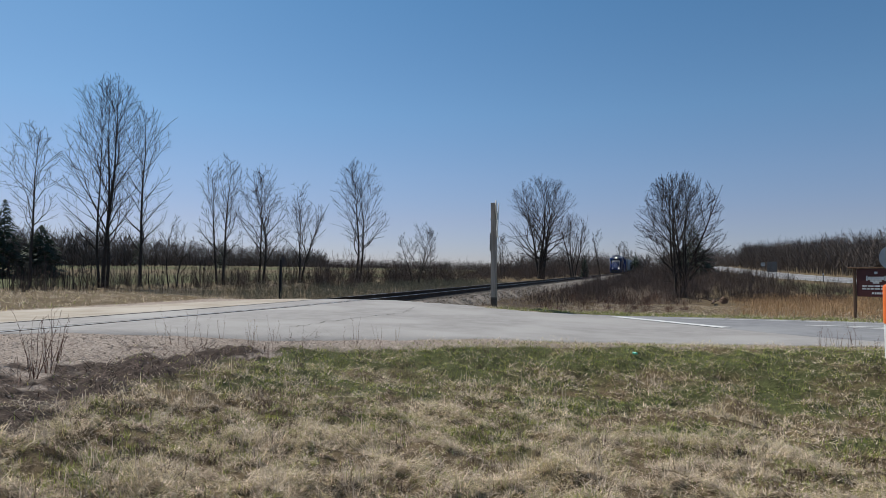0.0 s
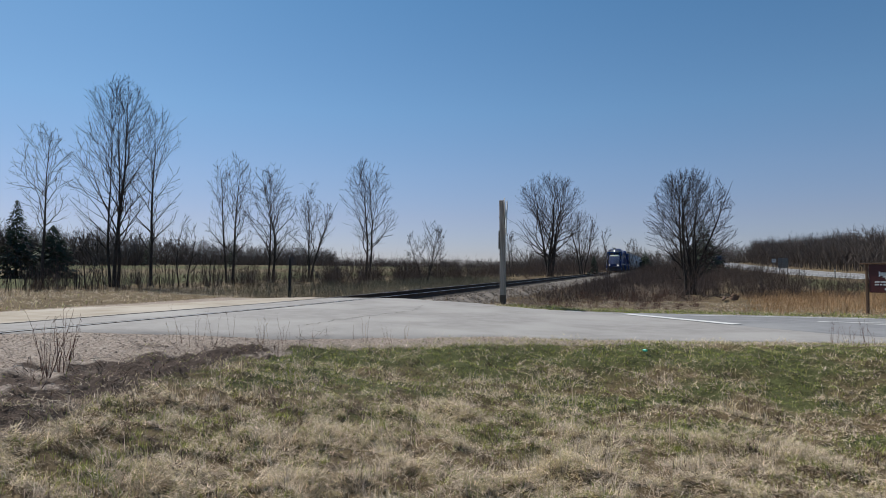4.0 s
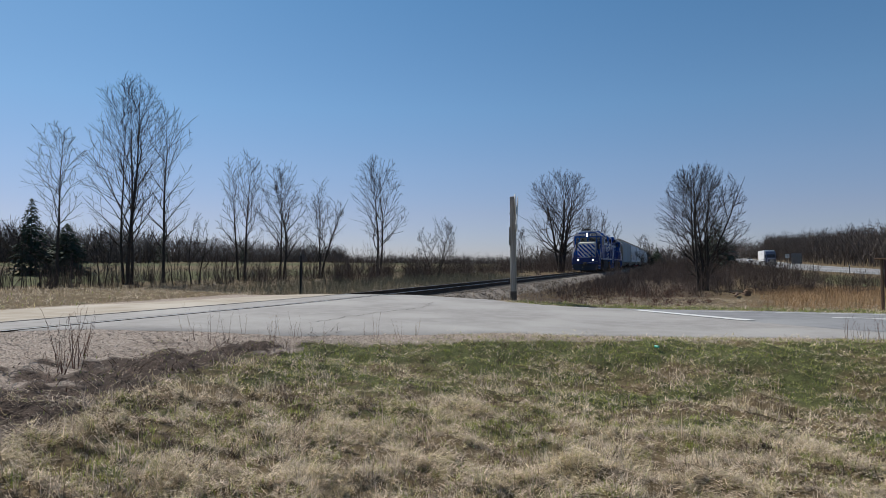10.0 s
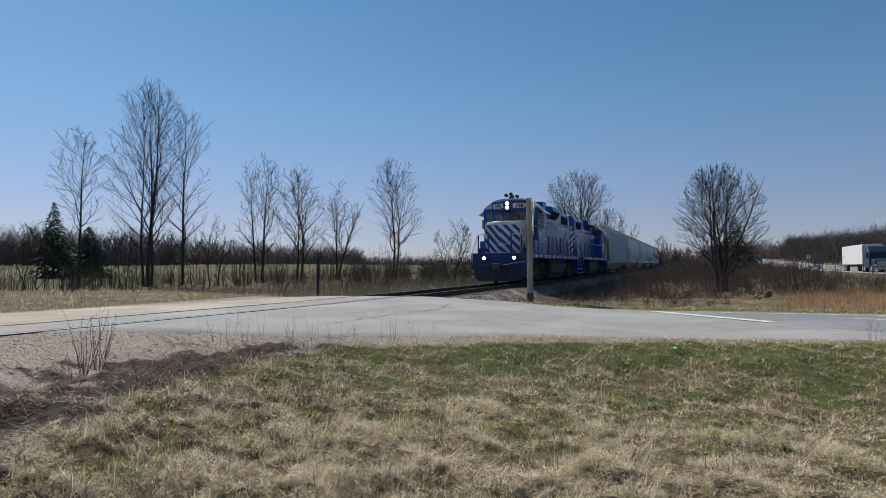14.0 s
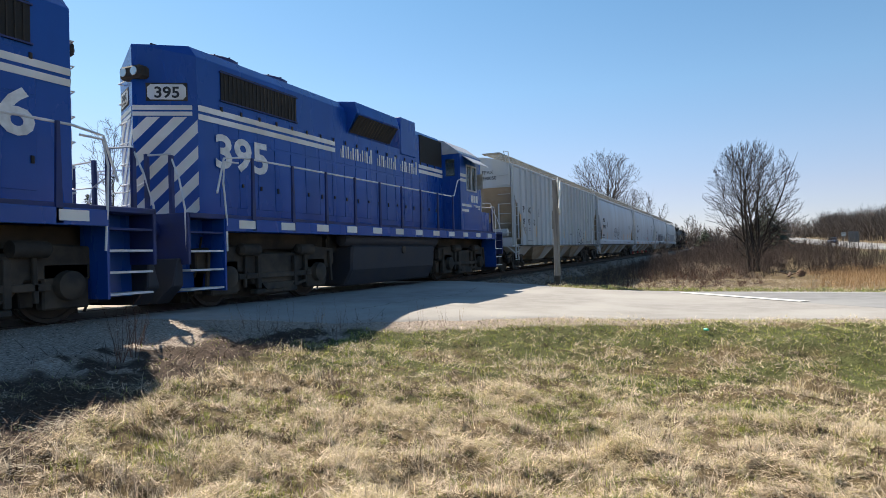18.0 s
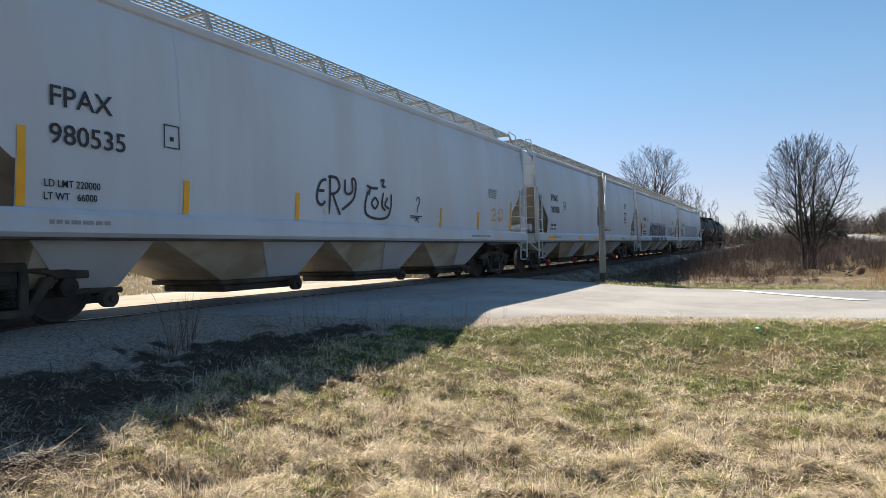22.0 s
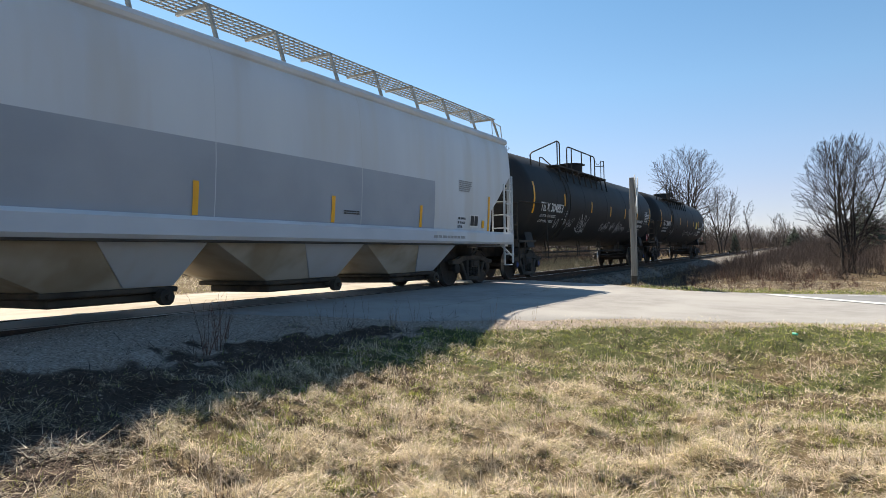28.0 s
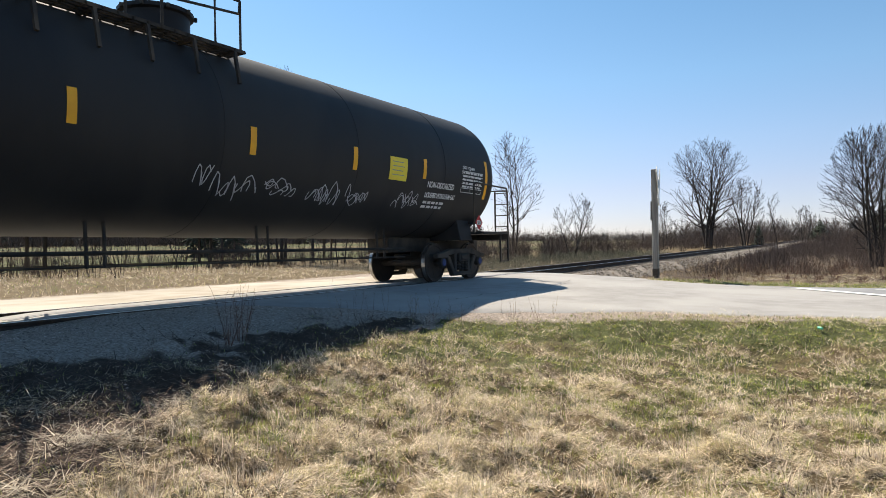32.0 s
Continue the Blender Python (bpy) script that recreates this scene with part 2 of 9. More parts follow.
def mesh_of(name, g, material, bevel=0.0, smooth=False, fix=True):
    me = bpy.data.meshes.new(name)
    me.from_pydata(g.v, [], g.f)
    if fix or bevel:
        bm = bmesh.new()
        bm.from_mesh(me)
        bmesh.ops.recalc_face_normals(bm, faces=bm.faces)
        if bevel:
            edges = [e for e in bm.edges if len(e.link_faces) == 2 and e.calc_face_angle(0) > 0.6]
            bmesh.ops.bevel(bm, geom=edges, offset=bevel, segments=1, affect="EDGES", clamp_overlap=True)
        bm.to_mesh(me)
        bm.free()
    if smooth:
        for p in me.polygons:
            p.use_smooth = True
        me.set_sharp_from_angle(angle=radians(35))
    me.materials.append(material)
    return me


def part(name, g, material, parent, label="", bevel=0.0, smooth=False, at=None):
    """One mesh object under a thing or under a part."""
    ob = new(name, g if isinstance(g, bpy.types.Mesh) else mesh_of(name, g, material, bevel, smooth))
    ob.parent = parent
    if at is not None:
        ob.matrix_basis = at
    return tagged(ob, label)


def thing(name, label, category, group="", at=None, kind=""):
    ob = new(name)
    ob.empty_display_size = 0.3
    if at is not None:
        ob.matrix_basis = at
    return tagged(ob, label, category, group, kind)


def single(name, g, material, label, category, group="", kind="", bevel=0.0, smooth=False, at=None):
    ob = new(name, mesh_of(name, g, material, bevel, smooth))
    if at is not None:
        ob.matrix_basis = at
    return tagged(ob, label, category, group, kind)


def letters(words, size, thick=0.004, width=1.0, bold=0.0):
    """The corners and faces of words, lying in x and y from the origin."""
    cu = bpy.data.curves.new("letters", "FONT")
    cu.body, cu.size, cu.extrude, cu.resolution_u, cu.offset = words, size, thick / 2, 3, bold
    ob = bpy.data.objects.new("letters", cu)
    me = bpy.data.meshes.new_from_object(ob)
    g = Geo()
    g.add([(v.co.x * width, v.co.y, v.co.z + thick / 2) for v in me.vertices], [tuple(p.vertices) for p in me.polygons])
    bpy.data.objects.remove(ob)
    bpy.data.curves.remove(cu)
    return g


def stand(g, x, y, z, side=-1):
    """Letters set upright on a wall that faces -y (side -1) or +y (side 1)."""
    g.v = [(x - side * a, y + side * c, z + b) for a, b, c in g.v]
    return g


def clip(poly, inside, cross):
    out = []
    for i, p in enumerate(poly):
        q = poly[(i + 1) % len(poly)]
        if inside(p):
            out.append(p)
        if inside(p) != inside(q):
            out.append(cross(p, q))
    return out


def clip_box(poly, u0, u1, v0, v1):
    for k, lim, sign in ((0, u0, 1), (0, u1, -1), (1, v0, 1), (1, v1, -1)):
        def inside(p): return sign * (p[k] - lim) >= 0
        def cross(p, q):
            t = (lim - p[k]) / (q[k] - p[k])
            return tuple(p[i] + t * (q[i] - p[i]) for i in range(2))
        poly = clip(poly, inside, cross)
        if len(poly) < 3:
            return []
    return poly


def stripes(u0, u1, v0, v1, wide, gap, lean):
    """Slanting bands inside a rectangle, as outlines."""
    out = []
    h = v1 - v0
    u = u0 - abs(lean) * h - gap
    while u < u1 + abs(lean) * h:
        p = clip_box([(u, v0), (u + wide, v0), (u + wide + lean * h, v1), (u + lean * h, v1)], u0, u1, v0, v1)
        if p:
            out.append(p)
        u += wide + gap
    return out


# ---- the lie of the land ----
TRACK_Y = 9.1


def ease(a, b, x):
    t = np.clip((x - a) / (b - a), 0, 1)
    return t * t * (3 - 2 * t)


def grade(x):
    """The railway climbs gently away from the crossing."""
    t = np.clip(np.asarray(x, float) - 12, 0, 330)
    return 0.0085 * t * t / (t + 6)


def land(x, y):
    """Height of the bare ground."""
    x, y = np.asarray(x, float), np.asarray(y, float)
    far = ([10.9, 13.2, 16, 30, 60, 120, 230, 330, 700], [-0.015, -0.05, 0.06, 0.12, 0.5, 1.5, 3.6, 9.5, 14.0])
    a = np.interp(y, [-300, -30, -5, 0, 2.0, 3.7, 6, 7.6] + far[0], [-1.0, -0.85, -0.8, -0.70, -0.65, -0.50, -0.17, -0.015] + far[1])
    b = np.interp(y, [-300, -36, -20, -5, 1, 5, 7.6] + far[0], [0.4, -0.25, -0.3, -0.33, -0.27, -0.13, -0.015] + far[1])
    c = np.interp(y, [-300, -70, -38, -35, -20, -18, -11, 2.5, 5.2, 6.9, 7.4, 10.8, 11.6, 14, 22, 60, 120, 230, 330, 700],
                  [1.5, 0.3, -0.2, -0.16, -0.16, -0.3, -0.85, -0.85, -0.75, -0.5, -0.34, -0.34, -0.6, -0.45, -0.1, 0.5, 1.5, 3.6, 9.5, 14.0])
    wa, wc = 1 - ease(7.5, 10.0, x), ease(18.0, 22.0, x)
    z = a * wa + (1 - wa) * (b * (1 - wc) + c * wc)
    hill = 4.6e-5 * np.clip(x - 110, 0, 420) ** 2 * (1 - ease(-14, 4, y))
    dip = 0.5 * ease(-12, -19, y) * ease(15, 60, x) * (1 - ease(120, 260, x))
    bed = 0.07 * ease(5.2, 3.6, x) * ease(2.0, 1.5, np.abs(y - TRACK_Y))
    return z + grade(x) + hill - dip - bed


def land_z(x, y):
    return float(land(x, y))


def bumps(x, y, seed=0):
    """Small unevenness of rough turf."""
    r = np.random.RandomState(40 + seed)
    z = np.zeros_like(x)
    for k in range(14):
        w = 0.55 * 1.22 ** k
        a, p = r.uniform(0, 2 * math.pi, 2)
        z += np.sin((x * math.cos(a) + y * math.sin(a)) * w * 2.0 + p) / (1 + k * 0.28)
    return z * 0.012


def patches(x, y, seed, size):
    r = np.random.RandomState(seed)
    z = np.zeros_like(x)
    for k in range(9):
        a, p = r.uniform(0, 2 * math.pi, 2)
        w = (0.7 + 0.25 * k) / size
        z += np.sin((x * math.cos(a) + y * math.sin(a)) * w * 6.28 + p + 1.3 * np.sin((x * math.sin(a) - y * math.cos(a)) * w * 3.1 + 2 * p))
    return z / 3.0


def tuft_lift(x, y):
    return 0.03 * np.clip(patches(x, y, 5, 1.3), -1, 1.5) + 0.024 * np.clip(patches(x, y, 6, 0.5), -1, 1)


def road_near_edge(y):
    """x of the road's edge on the camera's side of the railway."""
    return np.interp(y, [-40, -14, -3.1, -1.2, 0.5, 2.2, 3.9, 5.2, 6.4, 7.2, 8.4], [24, 14.6, 11.45, 10.95, 10.5, 9.95, 9.35, 8.65, 7.9, 7.2, 6.2])


def road_far_edge(y):
    return np.interp(y, [-40, -14, -4.8, -1.9, 0.8, 2.7, 4.2, 5.6, 7.2], [27, 18.6, 17.5, 17.35, 17.0, 16.7, 17.4, 18.6, 19.6])


def sheet(name, xs, ys, zf, material, label="", kind="structure", attrs=None):
    """A ground sheet over two rows of coordinates, or over rows of points."""
    X, Y = np.meshgrid(xs, ys) if ys is not None else xs
    Z = zf(X, Y)
    n, m = X.shape
    v = np.stack([X.ravel(), Y.ravel(), Z.ravel()], 1)
    i = np.arange(n * m).reshape(n, m)
    f = np.stack([i[:-1, :-1].ravel(), i[:-1, 1:].ravel(), i[1:, 1:].ravel(), i[1:, :-1].ravel()], 1)
    me = bpy.data.meshes.new(name)
    me.from_pydata(v.tolist(), [], f.tolist())
    for p in me.polygons:
        p.use_smooth = True
    for key, fn in (attrs or {}).items():
        at = me.attributes.new(key, "FLOAT", "POINT")
        at.data.foreach_set("value", fn(X, Y).ravel().astype(np.float32))
    me.materials.append(material)
    ob = new(name, me)
    return tagged(ob, label, "", "", kind)


def noise_ramp(n, l, fac):
    r = n.new("ShaderNodeValToRGB")
    r.color_ramp.elements[0].position, r.color_ramp.elements[1].position = 0.38, 0.62
    l.new(fac, r.inputs[0])
    return r.outputs[0]


def ground_material(name, straw, green, soil, attr_a="green", attr_b="bare", scale=9.0, bump=0.6):
    """Dry grass, green grass and bare soil, mixed by two masks and by noise."""
    m = bpy.data.materials.new(name)
    m.use_nodes = True
    n, l = m.node_tree.nodes, m.node_tree.links
    b = n["Principled BSDF"]
    tc = n.new("ShaderNodeTexCoord")

    def noise_of(s, d=5):
        q = n.new("ShaderNodeTexNoise")
        q.inputs["Scale"].default_value, q.inputs["Detail"].default_value = s, d
        l.new(tc.outputs["Object"], q.inputs["Vector"])
        return q.outputs["Fac"]

    def mixed(fac, a, c):
        q = n.new("ShaderNodeMix")
        q.data_type = "RGBA"
        l.new(fac, q.inputs["Factor"])
        for key, val in (("A", a), ("B", c)):
            if isinstance(val, tuple):
                q.inputs[key].default_value = (*val, 1)
            else:
                l.new(val, q.inputs[key])
        return q.outputs["Result"]

    def masked(attr, s):
        at = n.new("ShaderNodeAttribute")
        at.attribute_name = attr
        ad = n.new("ShaderNodeMath")
        ad.operation = "ADD"
        l.new(at.outputs["Fac"], ad.inputs[0])
        l.new(noise_of(s), ad.inputs[1])
        mr = n.new("ShaderNodeMapRange")
        mr.inputs["From Min"].default_value, mr.inputs["From Max"].default_value = 0.85, 1.15
        l.new(ad.outputs[0], mr.inputs[0])
        return mr.outputs[0]

    rp = n.new("ShaderNodeValToRGB")
    rp.color_ramp.elements[0].position, rp.color_ramp.elements[1].position = 0.35, 0.65
    l.new(noise_of(scale), rp.inputs[0])
    dry = mixed(rp.outputs[0], straw, tuple(v * 0.55 for v in straw))
    wet = mixed(rp.outputs[0], green, tuple(v * 0.6 for v in green))
    dirt = mixed(rp.outputs[0], soil, tuple(v * 0.7 for v in soil))
    stone = mixed(noise_ramp(n, l, noise_of(scale * 3.2, 4)), (0.43, 0.365, 0.31), (0.24, 0.19, 0.155))
    col = mixed(masked("gravel", scale * 0.5), mixed(masked(attr_b, scale * 0.4), mixed(masked(attr_a, scale * 0.3), dry, wet), dirt), stone)
    l.new(col, b.inputs["Base Color"])
    b.inputs["Roughness"].default_value = 0.95
    b.inputs["Specular IOR Level"].default_value = 0.15
    bp = n.new("ShaderNodeBump")
    bp.inputs["Strength"].default_value, bp.inputs["Distance"].default_value = bump, 0.06
    l.new(noise_of(scale * 4, 6), bp.inputs["Height"])
    l.new(bp.outputs[0], b.inputs["Normal"])
    return m


def spaced(*pieces):
    out = []
    for a, b, n in pieces:
        out += list(np.linspace(a, b, n, endpoint=False))
    return np.array(out + [pieces[-1][1]])


def greenness(x, y):
    """Green spring grass: a band along the road, the highway verge and the far field."""
    edge = road_near_edge(y) - x
    near = ease(6.5, 0.8, edge) * ease(-0.2, 0.5, edge) * (y < 6.0)
    g = 0.24 + 0.43 * near
    verge = 0.7 * ease(-9, -13, y) * ease(-20, -17, y) * (x > 18)
    field = ease(26, 34, y) * (0.55 + 0.25 * np.sin(y * 0.05 + x * 0.01))
    strip = (x > 17.0) * (x < 25) * ease(5, 3.5, y) * ease(25, 20, x) * 0.95
    return np.clip(np.maximum.reduce([g * (x < 14), verge, field, strip]) + 0.16 * patches(x, y, 3, 2.6), 0, 1)


def bareness(x, y):
    """Bare soil and leaf litter beside the railway."""
    line = np.interp(x, [-4, 1.2, 2.4, 3.4, 4.2, 5.1, 6.0, 7.1, 8.2, 9.0], [2.4, 3.2, 3.75, 4.3, 4.6, 4.8, 4.92, 4.95, 4.85, 4.6])
    bank = ease(-0.15, 0.3, y - line + 0.16 * patches(x, y, 41, 1.1)) * (y < TRACK_Y) * ease(10.4, 9.0, x)
    brush = (x > 19) * ease(12, 6, np.abs(y - 6)) * 0.55
    hill = ease(215, 240, y)
    return np.clip(0.92 * bank + brush + hill + 0.12 * patches(x, y, 9, 1.8), 0, 1)


def gravelly(x, y):
    """Loose gravel along the railway and the road's edges."""
    line = np.interp(x, [-4, 4.9, 5.9, 6.5, 7.4, 8.4, 9.1], [5.8, 5.8, 6.0, 5.85, 5.5, 5.1, 4.65])
    shoulder = ease(-0.45, 0.35, y - line + 0.35 * patches(x, y, 21, 1.3)) * (y < TRACK_Y + 1.2) * ease(11.0, 9.0, x)
    lip = ease(0.75, 0.2, np.abs(road_near_edge(y) - x - 0.1)) * (y < 7.5) * (y > -30) * 0.8
    far = ease(0.6, 0.15, np.abs(road_far_edge(y) - x)) * (y < 7) * (y > -30) * 0.7
    dirt = (y > TRACK_Y) * ease(14.3, 13.2, y) * ease(24, 18, x)
    return np.clip(np.maximum.reduce([shoulder, lip, far, dirt]), 0, 1)


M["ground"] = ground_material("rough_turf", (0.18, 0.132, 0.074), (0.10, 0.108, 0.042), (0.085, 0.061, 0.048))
def rough_turf(x, y):
    """Unevenness that fades out towards the paved and gravelled parts."""
    on_road = (x > road_near_edge(y)) * (x < road_far_edge(y)) * (y < TRACK_Y) * (y > -45)
    away = np.minimum(np.abs(x - road_near_edge(y)), np.abs(x - road_far_edge(y)))
    k = np.where(on_road > 0, 0, ease(0.1, 1.0, away)) * ease(0.3, 2.2, np.abs(y - TRACK_Y) - 1.0) * ease(60, 20, np.abs(x))
    k = np.where(y > TRACK_Y, ease(13.6, 15, y) * ease(60, 20, np.abs(x)), k)
    return (bumps(x, y) + tuft_lift(x, y)) * k - 0.004 - 0.03 * (on_road > 0) * ease(0.15, 0.6, away)


xs = spaced((-700, -60, 12), (-60, -8, 14), (-8, 14, 150), (14, 40, 60), (40, 130, 40), (130, 420, 40), (420, 1800, 16))
ys = spaced((-900, -80, 14), (-80, -14, 44), (-14, 12, 150), (12, 40, 40), (40, 260, 40), (260, 1800, 16))
ground = sheet("ground", xs, ys, lambda x, y: land(x, y) + rough_turf(x, y),
               M["ground"], "rough spring turf with straw-coloured dead grass and new green growth", "structure",
               {"green": greenness, "bare": bareness, "gravel": gravelly})

# paved crossing and side road
M["road"] = mat("worn_pale_asphalt", (0.305, 0.29, 0.275), (0.262, 0.247, 0.232), 3.0, 0.9, bump=0.2, fine=140, c3=(0.345, 0.33, 0.31), scale3=0.35)
M["asphalt"] = mat("grey_asphalt", (0.23, 0.23, 0.235), (0.19, 0.19, 0.195), 3.0, 0.9, bump=0.12, fine=140, c3=(0.26, 0.26, 0.26), scale3=0.3)
M["gravel"] = mat("sandy_gravel", (0.40, 0.36, 0.30), (0.29, 0.25, 0.20), 7.0, 0.95, bump=0.5, fine=60, c3=(0.46, 0.42, 0.355), scale3=0.5)
M["dirt_road"] = mat("packed_dirt_road", (0.40, 0.345, 0.275), (0.32, 0.27, 0.205), 1.6, 0.95, bump=0.35, fine=45, c3=(0.44, 0.39, 0.32), scale3=0.3)
M["paint"] = mat("worn_road_paint", (0.72, 0.72, 0.70), (0.55, 0.55, 0.53), 9.0, 0.7, bump=0.1)
M["ballast"] = mat("ballast_stone", (0.22, 0.185, 0.15), (0.12, 0.10, 0.08), 22.0, 0.95, bump=1.0, fine=26, c3=(0.25, 0.21, 0.17), scale3=1.2)


def strip_between(name, ys, left, right, n, lift, material, label):
    """A paved sheet between two edges, which are functions of y."""
    t = np.linspace(0, 1, n)
    Y = np.repeat(np.asarray(ys)[:, None], n + 2, 1)
    X = np.stack([np.concatenate([[left(y) - 0.09], left(y) + (right(y) - left(y)) * t, [right(y) + 0.09]]) for y in ys])
    drop = np.zeros(n + 2)
    drop[[0, -1]] = 0.05
    rag = np.zeros_like(X)
    rag[:, :2] = np.array([0.05 * math.sin(3.1 * y) + 0.04 * math.sin(7.7 * y + 1) for y in ys])[:, None]
    return sheet(name, (X + rag, Y), None, lambda x, y: land(x, y) + lift - drop[None, :], material, label)


def asphalt_split(y):
    """x at which the pale crossing slab gives way to the grey side road."""
    return np.interp(y, [-6, -5, -3.0, -1.4, 0.9, 2.6], [12.2, 12.1, 12.6, 14.0, 16.6, 16.9])


strip_between("road", np.linspace(-5.4, TRACK_Y - 0.795, 50), road_near_edge, lambda y: max(road_near_edge(y) + 0.01, min(road_far_edge(y), asphalt_split(y))) if y < 2.6 else road_far_edge(y), 24, 0.007, M["road"],
              "pale worn asphalt slab of the level crossing")
strip_between("road_side", np.linspace(-40, 2.4, 60), lambda y: max(road_near_edge(y), asphalt_split(y) if y > -6 else 0), road_far_edge, 16, 0.008, M["asphalt"],
              "grey asphalt side road leading to the highway")
strip_between("road_middle", np.linspace(TRACK_Y - 0.67, TRACK_Y + 0.67, 6), lambda y: 4.2, lambda y: 20.2, 30, 0.012, M["road"], "asphalt infill between the rails")
strip_between("road_beyond", np.linspace(TRACK_Y + 0.795, 13.4, 16), lambda y: -60.0, lambda y: np.interp(y, [9.9, 10.9, 12.0, 13.4], [21.0, 19.8, 16.3, 12.0]), 60, 0.012, M["dirt_road"],
              "packed sandy dirt road beside the railway")
strip_between("gravel_infill", np.linspace(TRACK_Y - 0.67, TRACK_Y + 0.67, 6), lambda y: -40.0, lambda y: 4.2, 30, 0.02, M["gravel"], "sandy gravel between the rails")


def painted(name, pts, width, lift, label):
    """A painted line on the road through points."""
    g = Geo()
    rows = []
    for i, p in enumerate(pts):
        a, b = Vector(pts[max(i - 1, 0)]), Vector(pts[min(i + 1, len(pts) - 1)])
        s = Vector((-(b - a).y, (b - a).x)).normalized() * width / 2
        q = Vector(p)
        rows.append([(*(q + k * s), land_z(*(q + k * s)) + lift) for k in (-1, 1)])
    g.grid(rows)
    return single(name, g, M["paint"], label, "", kind="structure")


painted("stop_line", [(16.55 - 2.3 * k / 8, 0.9 - 2.3 * k / 8) for k in range(9)], 0.30, 0.018, "white painted stop line on the side road")
painted("road_line", [(float(road_far_edge(-0.6 - 0.3 * k)) - 0.5, -0.6 - 0.3 * k) for k in range(18)], 0.09, 0.014, "white painted edge line along the side road")
painted("road_line", [(15.7 + 0.01 * k, -3.1 - 0.5 * k) for k in range(24)], 0.14, 0.014, "white painted line along the side road")
painted("road_line", [(15.35 + 0.02 * k, -3.9 - 0.5 * k) for k in range(22)], 0.12, 0.014, "white painted line along the side road")

# highway beyond the verge
hx = spaced((-300, 20, 20), (20, 420, 80), (420, 1200, 20))
sheet("highway", hx, np.linspace(-34, -21, 8), lambda x, y: land(x, y) + 0.06, M["asphalt"], "grey two-lane highway running beside the railway")
for yy, w in ((-21.6, 0.15), (-33.3, 0.15), (-27.3, 0.14)):
    sheet("highway_line", hx, np.array([yy - w, yy + w]), lambda x, y: land(x, y) + 0.075, M["paint"], "white painted highway line")

# railway: ballast, sleepers and rails
bx = spaced((19.2, 60, 60), (60, 360, 60))
prof = [(-3.4, -1.05), (-2.9, -0.8), (-1.75, -0.22), (-1.3, -0.2), (1.3, -0.2), (1.75, -0.22), (2.9, -0.8), (3.4, -1.05)]
rs = np.random.RandomState(3)
rows = [[(x + rs.uniform(-.1, .1), TRACK_Y + y + rs.uniform(-.06, .06), z + float(grade(x)) + rs.uniform(-.025, .025)) for y, z in prof] for x in bx]
single("ballast_bed", Geo().grid(rows), M["ballast"], "grey crushed-stone ballast bed under the railway", "", kind="structure", smooth=True)
track = thing("railway_track", "single railway track with rusty steel rails on dark timber sleepers", "railway track", kind="structure")
RAIL = [(-0.07, -0.17), (0.07, -0.17), (0.07, -0.155), (0.012, -0.13), (0.012, -0.045), (0.036, -0.03), (0.036, -0.004), (-0.036, -0.004), (-0.036, -0.03), (-0.012, -0.045), (-0.012, -0.13), (-0.07, -0.155)]
for sy in (-0.755, 0.755):
    g, h = Geo(), Geo()
    rx_ = spaced((-60, 14, 8), (14, 40, 14), (40, 360, 30))
    g.grid([[(x, TRACK_Y + sy + a, b + float(grade(x))) for a, b in RAIL + RAIL[:1]] for x in rx_])
    h.grid([[(x, TRACK_Y + sy + a, float(grade(x))) for a in (-0.034, 0.034)] for x in rx_])
    part("rail", g, M["rail"], track)
    part("rail_head", h, M["rail_top"], track, "polished running surface")
    groove = Geo().grid([[(x, TRACK_Y + sy + a * (1 if sy < 0 else -1), 0.006 + float(grade(x))) for a in (0.037, 0.08)] for x in np.linspace(-20, 20, 20)])
    part("flangeway", groove, M["under"], track, "dark flangeway groove")
tie = mesh_of("sleeper", Geo().box(-0.11, 0.11, -1.3, 1.3, -0.34, -0.165), M["timber"], bevel=0.015)
for k in range(150):
    x = 20.5 + 0.55 * k
    part("sleeper", tie, None, track, at=pose(x, TRACK_Y + rs.uniform(-.04, .04), float(grade(x)), 0, 0, rs.uniform(-1.5, 1.5)))



def crack(pts, seed):
    """A thin wandering crack in the paving."""
    r = random.Random(seed)
    fine = []
    for a, b in zip(pts, pts[1:]):
        for k in range(9):
            t = k / 9
            fine.append((a[0] + (b[0] - a[0]) * t + r.gauss(0, 0.03), a[1] + (b[1] - a[1]) * t + r.gauss(0, 0.05)))
    g = Geo().grid([[(x, y - w, land_z(x, y - w) + 0.0115), (x, y + w, land_z(x, y + w) + 0.0115)] for x, y, w in ((x, y, r.uniform(0.004, 0.013)) for x, y in fine)])
    single("road_crack", g, M["crack"], "thin dark crack in the worn paving", "", kind="structure")


M["crack"] = mat("dirt_filled_crack", (0.10, 0.09, 0.08), (0.16, 0.145, 0.13), 9, 0.95)
crack([(9.5, 5.74), (11.0, 5.67), (12.3, 5.67), (14.1, 5.5), (16.2, 6.0)], 1)


